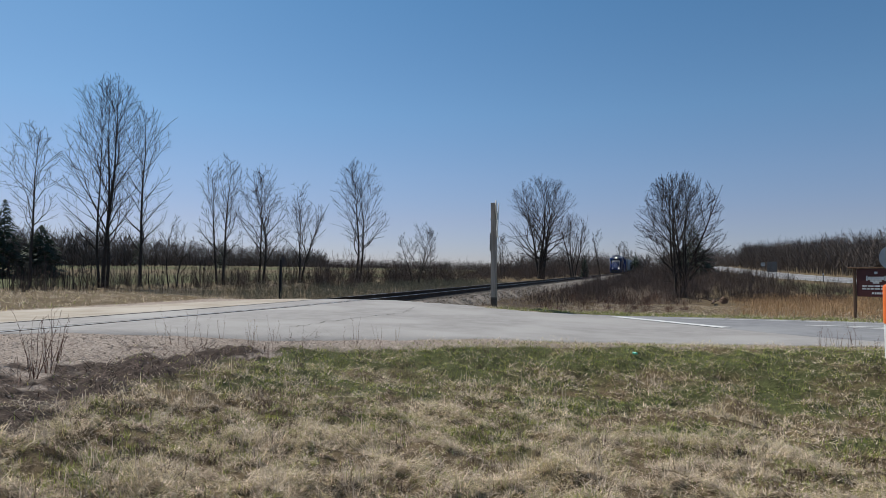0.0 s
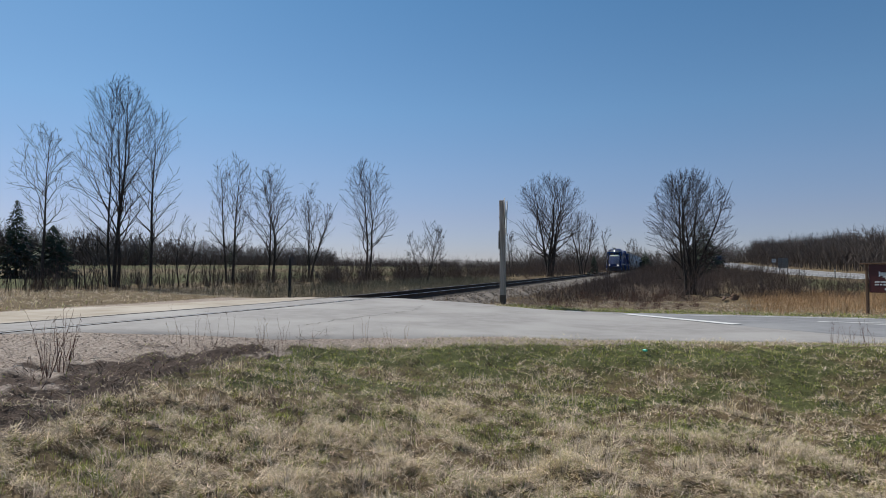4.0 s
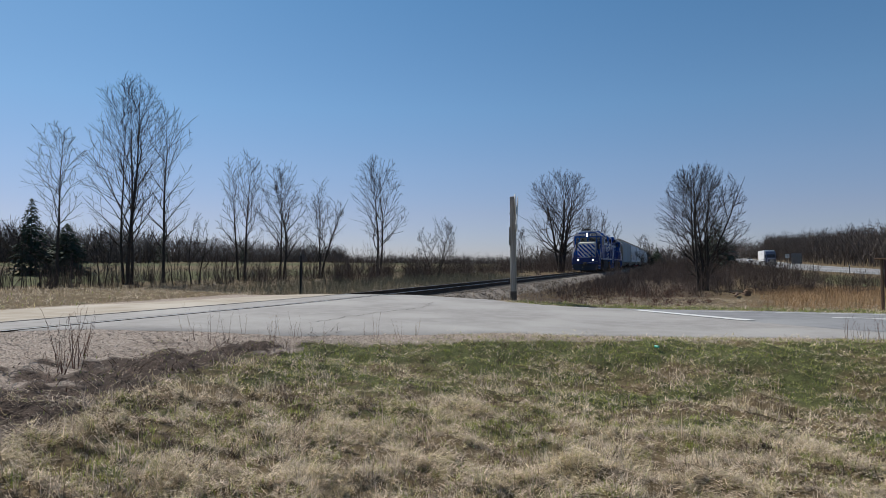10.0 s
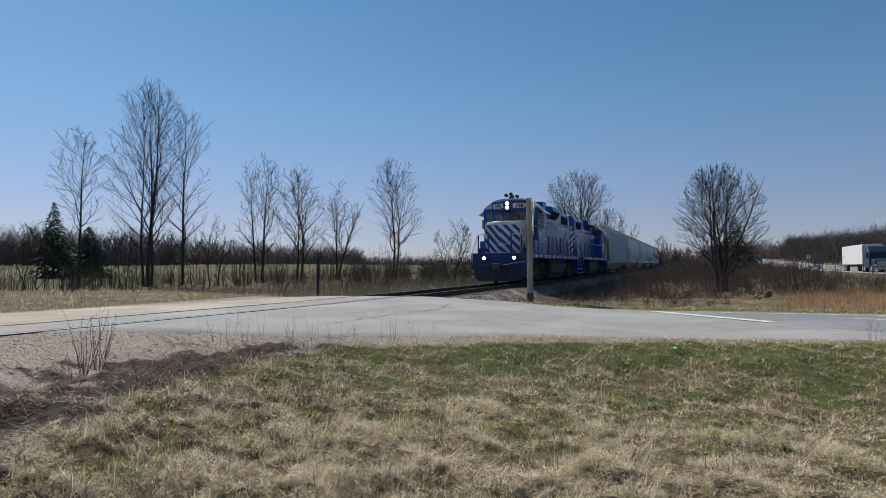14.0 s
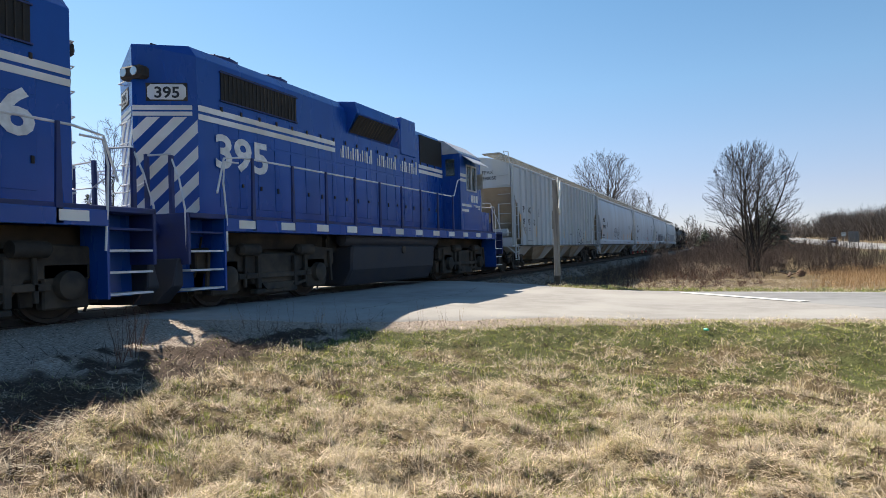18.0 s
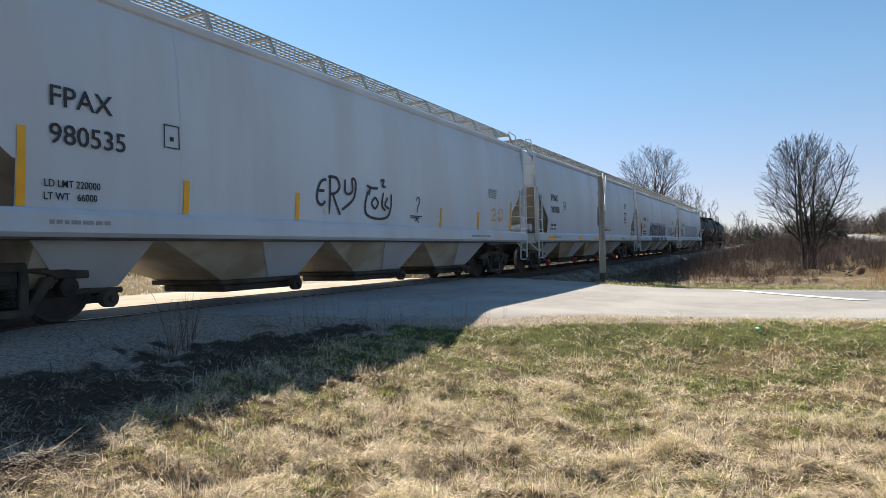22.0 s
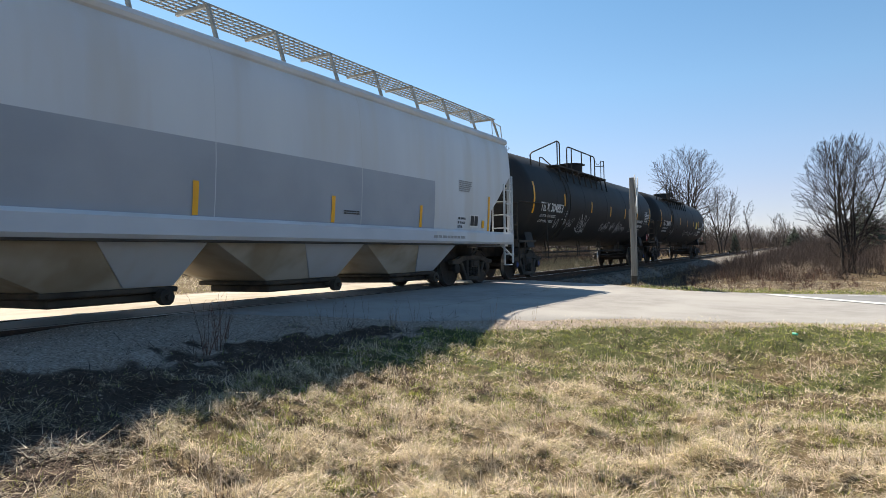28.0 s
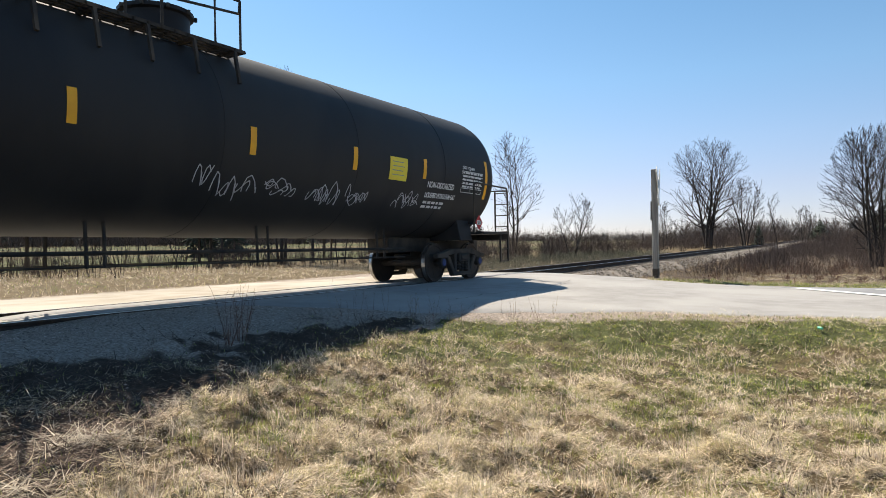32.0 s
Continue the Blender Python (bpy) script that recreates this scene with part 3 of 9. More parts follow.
def pebbles(name, label, x, y, z, smin, smax, material, seed):
    """Loose stones as one stuff object, each an uneven eight-sided lump."""
    r = np.random.RandomState(seed)
    n = len(x)
    size = r.uniform(smin, smax, n)[:, None, None] * r.uniform(0.6, 1.3, (n, 1, 3))
    shape = np.array([[1, 0, 0], [-1, 0, 0], [0, 1, 0], [0, -1, 0], [0, 0, 0.45], [0, 0, -0.45]], float)[None] * size
    turn = r.uniform(0, 6.28, n)
    c, s_ = np.cos(turn)[:, None], np.sin(turn)[:, None]
    v = np.stack([shape[:, :, 0] * c - shape[:, :, 1] * s_, shape[:, :, 0] * s_ + shape[:, :, 1] * c, shape[:, :, 2]], 2) + np.stack([x, y, z], 1)[:, None, :]
    f = np.array([[0, 2, 4], [2, 1, 4], [1, 3, 4], [3, 0, 4], [2, 0, 5], [1, 2, 5], [3, 1, 5], [0, 3, 5]])[None] + (np.arange(n) * 6)[:, None, None]
    me = bpy.data.meshes.new(name)
    me.from_pydata(v.reshape(-1, 3).tolist(), [], f.reshape(-1, 3).tolist())
    me.materials.append(material)
    tagged(new(name, me), label, "stones", "", "stuff")


M["ballast_stone"] = mat("grey_ballast_stones", (0.21, 0.175, 0.145), (0.12, 0.098, 0.08), 6, 0.9, island=0.5)
M["pebble"] = mat("mixed_pale_pebbles", (0.42, 0.35, 0.30), (0.30, 0.24, 0.20), 6, 0.9, island=0.55)
rp_ = np.random.RandomState(61)
px0, py0 = rp_.uniform(-1.5, 9.6, 22000), rp_.uniform(4.2, 8.3, 22000)
kp = (rp_.uniform(0, 1, 22000) < np.clip(gravelly(px0, py0) + 0.12, 0, 1)) & (px0 < road_near_edge(py0) + rp_.exponential(0.12, 22000))
px0, py0 = px0[kp], py0[kp]
pebbles("pebbles", "loose pale pebbles on the gravel beside the railway", px0, py0, land(px0, py0) + rough_turf(px0, py0) + 0.003, 0.005, 0.016, M["pebble"], 62)
bx0, by0 = rp_.uniform(19.4, 46, 5200), rp_.uniform(-3.1, -1.0, 5200)
bz0 = np.interp(by0, [p[0] for p in prof], [p[1] for p in prof])
pebbles("ballast_stones", "crushed grey ballast stones on the railway's shoulder", bx0, by0 + TRACK_Y, bz0 + grade(bx0) + 0.01, 0.022, 0.055, M["ballast_stone"], 63)
# ---- the train ----
SPEED = 10.04      # metres a second, towards -x
START = 172.66     # x of the train's datum at 0 s
moving = []        # (thing, distance behind the datum of its centre, half its truck spacing)
rolling = []       # (wheelset, radius)

WHEEL = {}


def wheelset(parent, x, r):
    """Axle with two flanged wheels; its origin is the axle's centre."""
    if r not in WHEEL:
        g = Geo()
        for s in (-1, 1):
            pr = [(0.055, 0.15), (0.05, r * 0.55), (0.045, r - 0.07), (0.06, r - 0.06), (0.062, r - 0.005), (0.055, r), (-0.04, r + 0.003), (-0.045, r + 0.025), (-0.07, r + 0.025), (-0.072, r - 0.06), (-0.03, r * 0.6), (-0.05, 0.13)]
            g.turn([(s * a, b) for a, b in pr], (0, s * 0.765, 0), "y", 28)
            for k in range(6):
                w = math.pi / 3 * k
                g.turn([(s * 0.048, 0.035), (s * 0.056, 0.035)], (0.6 * r * math.cos(w), s * 0.765, 0.6 * r * math.sin(w)), "y", 8)
        g.turn([(-1.0, 0.08), (1.0, 0.08)], (0, 0, 0), "y", 10)
        t = Geo()
        for s in (-1, 1):
            t.turn([(s * 0.054, r + 0.002), (s * -0.04, r + 0.005)], (0, s * 0.765, 0), "y", 28)
        me = mesh_of("wheelset", g, M["wheel"], smooth=True)
        me.materials.append(M["tread"])
        bm = bmesh.new()
        bm.from_mesh(me)
        vs = [bm.verts.new(p) for p in t.v]
        for q in t.f:
            if len(q) == 4:
                f = bm.faces.new([vs[i] for i in q])
                f.material_index = 1
        bm.to_mesh(me)
        bm.free()
        WHEEL[r] = me
    ob = part("wheelset", WHEEL[r], None, parent, at=Matrix.Translation((x, 0, r)))
    rolling.append((ob, x, r))
    return ob


SIDE = {}


def freight_truck(parent, x, blue=False):
    """A three-piece freight truck: two cast side frames, springs, bolster, bearing caps."""
    r, h = 0.457, 0.889
    key = "freight"
    if key not in SIDE:
        m_side = []
        for s in (-1, 1):
            g = Geo()
            y0, y1 = sorted((s * 0.93, s * 1.07))
            top = [(-1.16, 0.56), (-1.16, 0.66), (-0.95, 0.68), (-0.5, 0.78), (0.5, 0.78), (0.95, 0.68), (1.16, 0.66), (1.16, 0.56), (0.72, 0.56), (0.62, 0.62), (0.35, 0.66), (-0.35, 0.66), (-0.62, 0.62), (-0.72, 0.56)]
            g.prism(top, "y", y0, y1)
            g.prism([(-0.72, 0.60), (-0.58, 0.60), (-0.34, 0.22), (0.34, 0.22), (0.58, 0.60), (0.72, 0.60), (0.42, 0.12), (-0.42, 0.12)], "y", y0, y1)
            for c in (-1, 1):
                a, b = sorted((c * 0.26, c * 0.38))
                g.box(a, b, y0, y1, 0.2, 0.7)
            m_side.append(mesh_of("side_frame", g, M["under"], bevel=0.018))
        b = Geo()
        b.box(-0.22, 0.22, -1.12, 1.12, 0.46, 0.66)
        b.box(-0.3, 0.3, -0.3, 0.3, 0.6, 0.8)
        for s in (-1, 1):
            b.box(-0.15, 0.15, s * 1.0 - 0.14, s * 1.0 + 0.14, 0.5, 0.64)
        m_bol = mesh_of("bolster", b, M["under"], bevel=0.02)
        coil = [(0.25, 0.02)] + [(0.25 + 0.019 * k, 0.078 if k % 2 else 0.05) for k in range(12)] + [(0.47, 0.02)]
        m_spr = mesh_of("spring", Geo().turn(coil, (0, 0, 0), "z", 8), M["under"])
        cap = Geo().turn([(0, 0.13), (0.09, 0.125), (0.11, 0.09), (0.115, 0.03)], (0, 0, 0), "y", 14)
        capb = Geo().turn([(0.112, 0.085), (0.124, 0.07), (0.126, 0.02)], (0, 0, 0), "y", 14)
        SIDE[key] = (m_side, m_bol, m_spr, mesh_of("bearing", cap, M["under"], smooth=True), mesh_of("bearing_cap", capb, M["bearing"], smooth=True), mesh_of("brake_beam", Geo().box(-0.07, 0.07, -0.78, 0.78, 0.3, 0.46), M["under"], bevel=0.02))
    m_side, m_bol, m_spr, m_cap, m_capb, m_beam = SIDE[key]
    tr = part("truck", m_bol, None, parent, "grimy cast-steel freight truck", at=Matrix.Translation((x, 0, 0)))
    for ms in m_side:
        part("side_frame", ms, None, tr)
    for i in (-0.17, 0, 0.17):
        for s in (-1, 1):
            part("spring", m_spr, None, tr, at=Matrix.Translation((i, s * 1.03, 0)))
    for dx in (-h, h):
        part("brake_beam", m_beam, None, tr, at=Matrix.Translation((dx * 0.38, 0, 0)))
        wheelset(tr, dx, r)
        for s in (-1, 1):
            part("bearing", m_cap, None, tr, at=pose(dx, s * 0.97, r, 0, 0, 180 if s < 0 else 0))
            if blue:
                part("bearing_cap", m_capb, None, tr, "blue bearing cap", at=pose(dx, s * 0.97, r, 0, 0, 180 if s < 0 else 0))
    return tr


def coupler(parent, x, way):
    g = Geo()
    g.box(min(x, x + way * 0.55), max(x, x + way * 0.55), -0.09, 0.09, 0.76, 0.98)
    e = x + way * 0.55
    g.box(min(e, e + way * 0.24), max(e, e + way * 0.24), -0.2, 0.16, 0.70, 1.04)
    part("coupler", g, M["under"], parent, bevel=0.03)
    h = Geo()
    h.tube([(x, 0.32, 0.85), (x + way * 0.25, 0.33, 0.55), (x + way * 0.55, 0.25, 0.42), (x + way * 0.8, 0.12, 0.5)], 0.03, 6)
    part("air_hose", h, M["under"], parent)


def word(parent, name, words, size, x, y, z, side, material, width=1.0, label="", bold=0.0):
    return part(name, stand(letters(words, size, 0.004, width, bold), x, y, z, side), material, parent, label)


def bars(parent, name, rows, x, y, z, side, material, height, length, seed=1):
    """Small unreadable print as plain bars."""
    r = random.Random(seed)
    g = Geo()
    for k in range(rows):
        u = 0.0
        while u < length * r.uniform(0.75, 1.0):
            w = r.uniform(0.06, 0.16) * length
            a, b = x - side * u, x - side * (u + w)
            g.box(min(a, b), max(a, b), y - 0.002, y + 0.002, z - k * height * 1.7 - height, z - k * height * 1.7)
            u += w + 0.03 * length
    return part(name, g, material, parent)


def rail_loop(g, pts, r=0.017, n=6):
    g.tube(pts, r, n)


def locomotive(number, horns):
    """A four-axle road switcher. u runs from the cab end (0) to the long hood's end (15.6); x = u - 7.8."""
    L = thing("locomotive", f"blue and white striped diesel freight locomotive numbered {number}", "locomotive", "locomotives")
    X = lambda u: u - 7.8
    P = lambda *a, **k: part(*a, **k)
    HW = 0.90      # half width of the hood
    # frame, walkway and side sill
    g = Geo().box(X(0.45), X(15.15), -0.8, 0.8, 1.0, 1.3)
    P("frame", g, M["under"], L)
    g = Geo().box(X(0.02), X(15.58), -1.5, 1.5, 1.48, 1.56)
    P("walkway", g, M["blue_dark"], L, bevel=0.01)
    for s in (-1, 1):
        y0, y1 = sorted((s * 1.46, s * 1.53))
        sill = P("side_sill", Geo().box(X(0.82), X(14.78), y0, y1, 1.28, 1.50), M["blue"], L, bevel=0.008)
        for k in range(12):
            u = 1.35 + 1.155 * k
            P("reflector", Geo().box(X(u), X(u + 0.42), s * 1.533 - 0.003, s * 1.533 + 0.003, 1.335, 1.475), M["white"], sill, "white reflective rectangle")
    # ends: pilot, steps, plough, coupler
    for end, way in ((0.0, -1), (15.6, 1)):
        u = lambda d: X(end - way * d)
        g = Geo().box(min(u(0), u(0.06)), max(u(0), u(0.06)), -1.5, 1.5, 0.75, 1.56)
        P("pilot", g, M["blue_dark"], L, bevel=0.01)
        pl = Geo()
        v0 = [(-1.35, 0.85), (-1.35, 0.42), (-1.05, 0.15), (1.05, 0.15), (1.35, 0.42), (1.35, 0.85)]
        fr_, bk_ = [(u(-0.06 - 0.3 * (0.85 - b)), a, b) for a, b in v0], [(u(0.04), a, b) for a, b in v0]
        pl.add(fr_ + bk_, [tuple(range(6)), tuple(range(11, 5, -1))] + [(i, (i + 1) % 6, 6 + (i + 1) % 6, 6 + i) for i in range(6)])
        P("snow_plough", pl, M["tank_blue"], L, "scraped dark steel snow plough", bevel=0.02)
        for s in (-1, 1):
            sw = Geo()
            y0, y1 = sorted((s * 1.02, s * 1.5))
            a, b = sorted((u(0.80), u(0.84)))
            sw.box(a, b, y0, y1, 0.30, 1.5)
            a, b = sorted((u(0.02), u(0.84)))
            sw.box(a, b, *sorted((s * 0.98, s * 1.02)), 0.30, 1.5)
            well = P("step_well", sw, M["blue"], L)
            for k in range(4):
                a, b = sorted((u(0.06), u(0.79)))
                P("step", Geo().box(a, b, *sorted((s * 1.12, s * 1.48)), 0.34 + 0.3 * k, 0.37 + 0.3 * k), M["rail_white"] if k < 3 else M["blue_dark"], well)
            h = Geo()
            rail_loop(h, [(u(0.86), s * 1.5, 0.95), (u(0.84), s * 1.52, 1.5), (u(0.80), s * 1.5, 2.1), (u(0.86), s * 1.48, 2.45), (u(1.2), s * 1.48, 2.46)])
            P("grab_rail", h, M["rail_white"], L, "white grab rail")
            h = Geo()
            rail_loop(h, [(u(0.02), s * 1.45, 0.85), (u(0.0), s * 1.45, 1.6), (u(0.04), s * 1.3, 2.1), (u(0.06), s * 1.1, 2.5), (u(0.06), s * 0.6, 2.52)])
            P("grab_rail", h, M["rail_white"], L, "white grab rail")
            P("stanchion", Geo().box(u(0.06) - 0.03, u(0.06) + 0.03, s * 0.6 - 0.03, s * 0.6 + 0.03, 1.55, 2.54), M["blue_dark"], L)
            P("stanchion", Geo().box(u(0.06) - 0.03, u(0.06) + 0.03, s * 1.12 - 0.03, s * 1.12 + 0.03, 1.55, 2.48), M["blue_dark"], L)
            d = P("ditch_light", Geo().turn([(0, 0.14), (way * 0.14, 0.15), (way * 0.16, 0.13)], (u(0.05), s * 0.78, 1.3), "x", 16), M["blue_dark"], L, smooth=True)
            lit = way < 0 and horns
            P("lens", Geo().turn([(way * 0.155, 0.09), (way * 0.165, 0.08)], (u(0.05), s * 0.78, 1.3), "x", 16), M["lamp"] if lit else M["lens"], d, "lit lamp lens" if lit else "")
        coupler(L, u(0.05), way)
        ch = Geo()
        ch.tube([(u(0.06), -0.6, 2.1), (u(0.02), -0.2, 1.95), (u(0.02), 0.2, 1.95), (u(0.06), 0.6, 2.1)], 0.012, 5)
        P("safety_chain", ch, M["rail_white"], L)
        for k in range(4):
            s = -1 if k < 2 else 1
            q = 0.35 + 0.14 * (k % 2)
            P("air_hose", Geo().tube([(u(0.0), s * q, 1.0), (u(-0.14), s * q, 0.85), (u(-0.16), s * q, 0.6), (u(-0.06), s * q, 0.45)], 0.022, 5), M["under"], L)
        lv = Geo().tube([(u(-0.05), -1.3, 1.1), (u(-0.1), -0.8, 1.05), (u(-0.18), -0.5, 0.98), (u(-0.12), -0.15, 0.95)], 0.014, 5)
        P("cut_lever", lv, M["rail_white"], L)
    # short hood (nose) with a shallow prow
    def prow(corner, ridge, half):
        """The two halves of a prow-shaped end: start, run and outward normal."""
        out = []
        for s in (-1, 1):
            p0, p1 = Vector((X(corner), s * half, 0)), Vector((X(ridge), 0, 0))
            if s > 0:
                p0, p1 = p1, p0
            run = p1 - p0
            nrm = Vector((run.y, -run.x, 0)).normalized()
            if nrm.x * (ridge - corner) < 0:
                nrm = -nrm
            out.append((p0, run, nrm))
        return out

    def on_prow(corner, ridge, half, outline, lift, w0):
        """A flat outline of (distance along from one corner, height) laid on one half."""
        p0, run, nrm = prow(corner, ridge, half)[w0]
        d = run.normalized()
        return [tuple(p0 + d * u + nrm * lift + Vector((0, 0, z))) for u, z in outline]

    def prow_stripes(parent, corner, ridge, half, z0, z1, material, wide, gap):
        span = math.hypot(half, ridge - corner)
        for w0 in (0, 1):
            for p in stripes(w0 * span, (w0 + 1) * span, z0, z1, wide, gap, 1.0):
                q = [(u - w0 * span, z) for u, z in p]
                front = on_prow(corner, ridge, half, q, 0.007, w0)
                back = on_prow(corner, ridge, half, q, -0.004, w0)
                n_ = len(q)
                P("stripe", Geo().add(front + back, [tuple(range(n_)), tuple(reversed(range(n_, 2 * n_)))] + [(i, (i + 1) % n_, n_ + (i + 1) % n_, n_ + i) for i in range(n_)]), material, parent)

    def prow_body(g, sec, u_far, corner, ridge, rise=0.0):
        """A hood of the given cross-section, closed by a prow."""
        top = max(z for _, z in sec)
        a = [(X(u_far), y, z + (rise if z > 2 else 0)) for y, z in sec]
        b = [(X(corner), y, z) for y, z in sec]
        k = len(sec)
        g.add(a + b, [tuple(range(k))] + [(i, (i + 1) % k, k + (i + 1) % k, k + i) for i in range(k - 1)] + [(k - 1, 0, k, 2 * k - 1)])
        half_pts = [p for p in sec if p[0] < 0]
        zb = min(z for _, z in sec)
        for s in (-1, 1):
            col = [(X(corner), s * abs(y), z) for y, z in half_pts]
            mid = [(X(ridge + (corner - ridge) * abs(y) / sec_half(sec) * 0), 0, z) for y, z in half_pts]
            for i in range(len(col) - 1):
                g.add([col[i], col[i + 1], mid[i + 1], mid[i]], [(0, 1, 2, 3)])
        tl_, tr_ = half_pts[-1], (-half_pts[-1][0], half_pts[-1][1])
        g.add([(X(corner), tl_[0], tl_[1]), (X(corner), tr_[0], tr_[1]), (X(ridge), 0, tl_[1])], [(0, 1, 2)])
        return g

    def sec_half(sec):
        return max(abs(y) for y, _ in sec)

    NH = 0.92
    sec = [(-NH, 1.56), (-NH, 3.02), (-0.82, 3.16), (0.82, 3.16), (NH, 3.02), (NH, 1.56)]
    nb = P("nose", prow_body(Geo(), sec, 2.25, 0.62, 0.26, 0.18), M["white"], L, "white short hood with blue slanting stripes", bevel=0.012)
    prow_stripes(nb, 0.62, 0.26, NH, 1.60, 3.00, M["blue"], 0.23, 0.23)
    for s in (-1, 1):
        P("nose_door", Geo().box(X(1.0), X(1.42), s * 0.92 - 0.006, s * 0.92 + 0.006, 1.62, 2.85), M["tan_lit"], nb, "weathered recessed tool hatch")
        P("door_pipe", Geo().tube([(X(1.18), s * 0.94, 1.62), (X(1.18), s * 0.95, 2.5), (X(1.24), s * 0.93, 2.62)], 0.03, 6), M["grating"], nb)
        P("grab_iron", Geo().tube([(X(0.85), s * 0.93, 2.2), (X(0.85), s * 0.99, 2.2), (X(0.85), s * 0.99, 2.6), (X(0.85), s * 0.93, 2.6)], 0.014, 5), M["rail_white"], nb)
        P("red_lamp", Geo().turn([(0, 0.06), (-0.08, 0.06), (-0.1, 0.03)], (X(0.3), s * 0.62, 1.66), "x", 10), M["red"], nb, "red marker lamp")
        P("nose_rail", Geo().tube([(X(0.95), s * 1.46, 1.6), (X(0.97), s * 1.44, 2.45), (X(1.1), s * 1.42, 2.58), (X(1.55), s * 1.4, 2.56), (X(1.75), s * 1.36, 2.52), (X(1.95), s * 1.3, 3.0), (X(2.3), s * 1.46, 2.98), (X(2.5), s * 1.52, 2.95)], 0.018, 6), M["rail_white"], L, "white handrail beside the short hood")
    # cab
    cab = P("cab", Geo().box(X(2.3), X(4.1), -1.43, 1.43, 2.1, 2.16), M["dark_in"], L, "blue driver's cab with white lettering bars")
    for s in (-1, 1):
        y0, y1 = sorted((s * 1.44, s * 1.5))
        # one sheet with the window cut out of it
        ou = [(2.25, 1.56), (4.14, 1.56), (4.14, 3.98), (2.25, 3.98)]
        wi = [(2.72, 2.86), (3.62, 2.86), (3.62, 3.66), (2.72, 3.66)]
        g = Geo()
        vs = [(X(a), y, b) for y in (y0, y1) for a, b in ou + wi]
        fs = []
        for i in range(4):
            j = (i + 1) % 4
            fs += [(i, j, 4 + j, 4 + i), (8 + i, 12 + i, 12 + j, 8 + j), (i, 8 + i, 8 + j, j), (4 + i, 4 + j, 12 + j, 12 + i)]
        g.add(vs, fs)
        P("cab_side", g, M["blue"], cab, "blue cab side with a window opening")
    g = Geo()
    prof = [(-1.5, 3.98), (-1.42, 4.08), (-0.95, 4.42), (-0.6, 4.50), (0.6, 4.50), (0.95, 4.42), (1.42, 4.08), (1.5, 3.98)]
    g.prism(prof, "x", X(2.2), X(4.18))
    P("cab_roof", g, M["silver_roof"], cab, "faded silver cab roof", bevel=0.01)
    for uu in (2.25, 4.10):
        w = Geo()
        w.box(X(uu), X(uu + 0.05), -1.44, 1.44, 1.56, 3.28)
        w.prism([(-1.44, 3.82), (1.44, 3.82)] + [(y * 0.97, z - 0.012) for y, z in reversed(prof)], "x", X(uu), X(uu + 0.05))
        for y0, y1 in ((-1.44, -1.32), (-1.0, -0.88), (-0.06, 0.06), (0.88, 1.0), (1.32, 1.44)):
            w.box(X(uu), X(uu + 0.05), y0, y1, 3.28, 3.82)
        P("end_wall", w, M["blue"], cab)
        for y0, y1 in ((-1.32, -1.0), (-0.88, -0.06), (0.06, 0.88), (1.0, 1.32)):
            P("window", Geo().box(X(uu + 0.02), X(uu + 0.03), y0, y1, 3.28, 3.82), M["glass"], cab)
        for s in (-1, 1):
            P("door_window", Geo().box(X(uu) - 0.006, X(uu), *sorted((s * 1.04, s * 1.36)), 2.45, 3.25), M["dark_in"], cab, "dark door window")
    P("control_stand", Geo().box(X(2.5), X(2.9), -0.1, 0.7, 2.16, 3.1), M["dark_in"], cab, bevel=0.03)
    for y in (-1.0, 1.0):
        st = Geo().box(X(3.3), X(3.75), y - 0.25, y + 0.25, 2.5, 2.62).box(X(3.68), X(3.78), y - 0.25, y + 0.25, 2.6, 3.2)
        P("cab_seat", st, M["dark_in"], cab, bevel=0.03)
    for s in (-1, 1):
        fr = Geo()
        for a, b, c, d in ((2.70, 3.64, 2.83, 2.88), (2.70, 3.64, 3.64, 3.69), (2.70, 2.75, 2.88, 3.64), (3.59, 3.64, 2.88, 3.64), (3.13, 3.20, 2.88, 3.64)):
            fr.box(X(a), X(b), s * 1.5 - 0.03, s * 1.5 + 0.02, c, d)
        wf = P("side_window", fr, M["silver_roof"], cab, "sliding side window with a metal frame")
        P("pane", Geo().box(X(2.75), X(3.13), s * 1.485 - 0.003, s * 1.485 + 0.003, 2.88, 3.64), M["glass"], wf)
        P("pane", Geo().box(X(3.20), X(3.59), s * 1.478 - 0.003, s * 1.478 + 0.003, 2.88, 3.64), M["glass"], wf)
        sh = Geo().prism([(s * 1.5, 3.92), (s * 1.5, 3.95), (s * 1.86, 3.70), (s * 1.86, 3.67)], "x", X(2.45), X(3.9))
        P("sunshade", sh, M["silver_roof"], cab, "faded metal awning above the side window")
        P("mirror", Geo().box(X(2.62), X(2.66), *sorted((s * 1.52, s * 1.72)), 2.95, 3.45), M["grating"], cab)
        for z in (3.36, 3.20):
            for a, b in ((2.26, 2.70), (3.65, 4.13)):
                P("stripe", Geo().box(X(a), X(b), s * 1.503 - 0.003, s * 1.503 + 0.003, z - 0.1, z - 0.0), M["white"], cab)
        em = Geo()
        for i in range(3):
            x0 = X(2.45 + 0.22 * i) if s < 0 else X(3.05 - 0.22 * i)
            em.box(x0, x0 + 0.17, s * 1.503 - 0.003, s * 1.503 + 0.003, 2.48, 2.72)
        for z in (2.40, 2.35, 2.30):
            em.box(X(2.38), X(3.0 - (2.40 - z) * 4), s * 1.503 - 0.003, s * 1.503 + 0.003, z - 0.03, z)
        P("emblem", em, M["white_text"], cab, "white railway emblem as plain shapes")
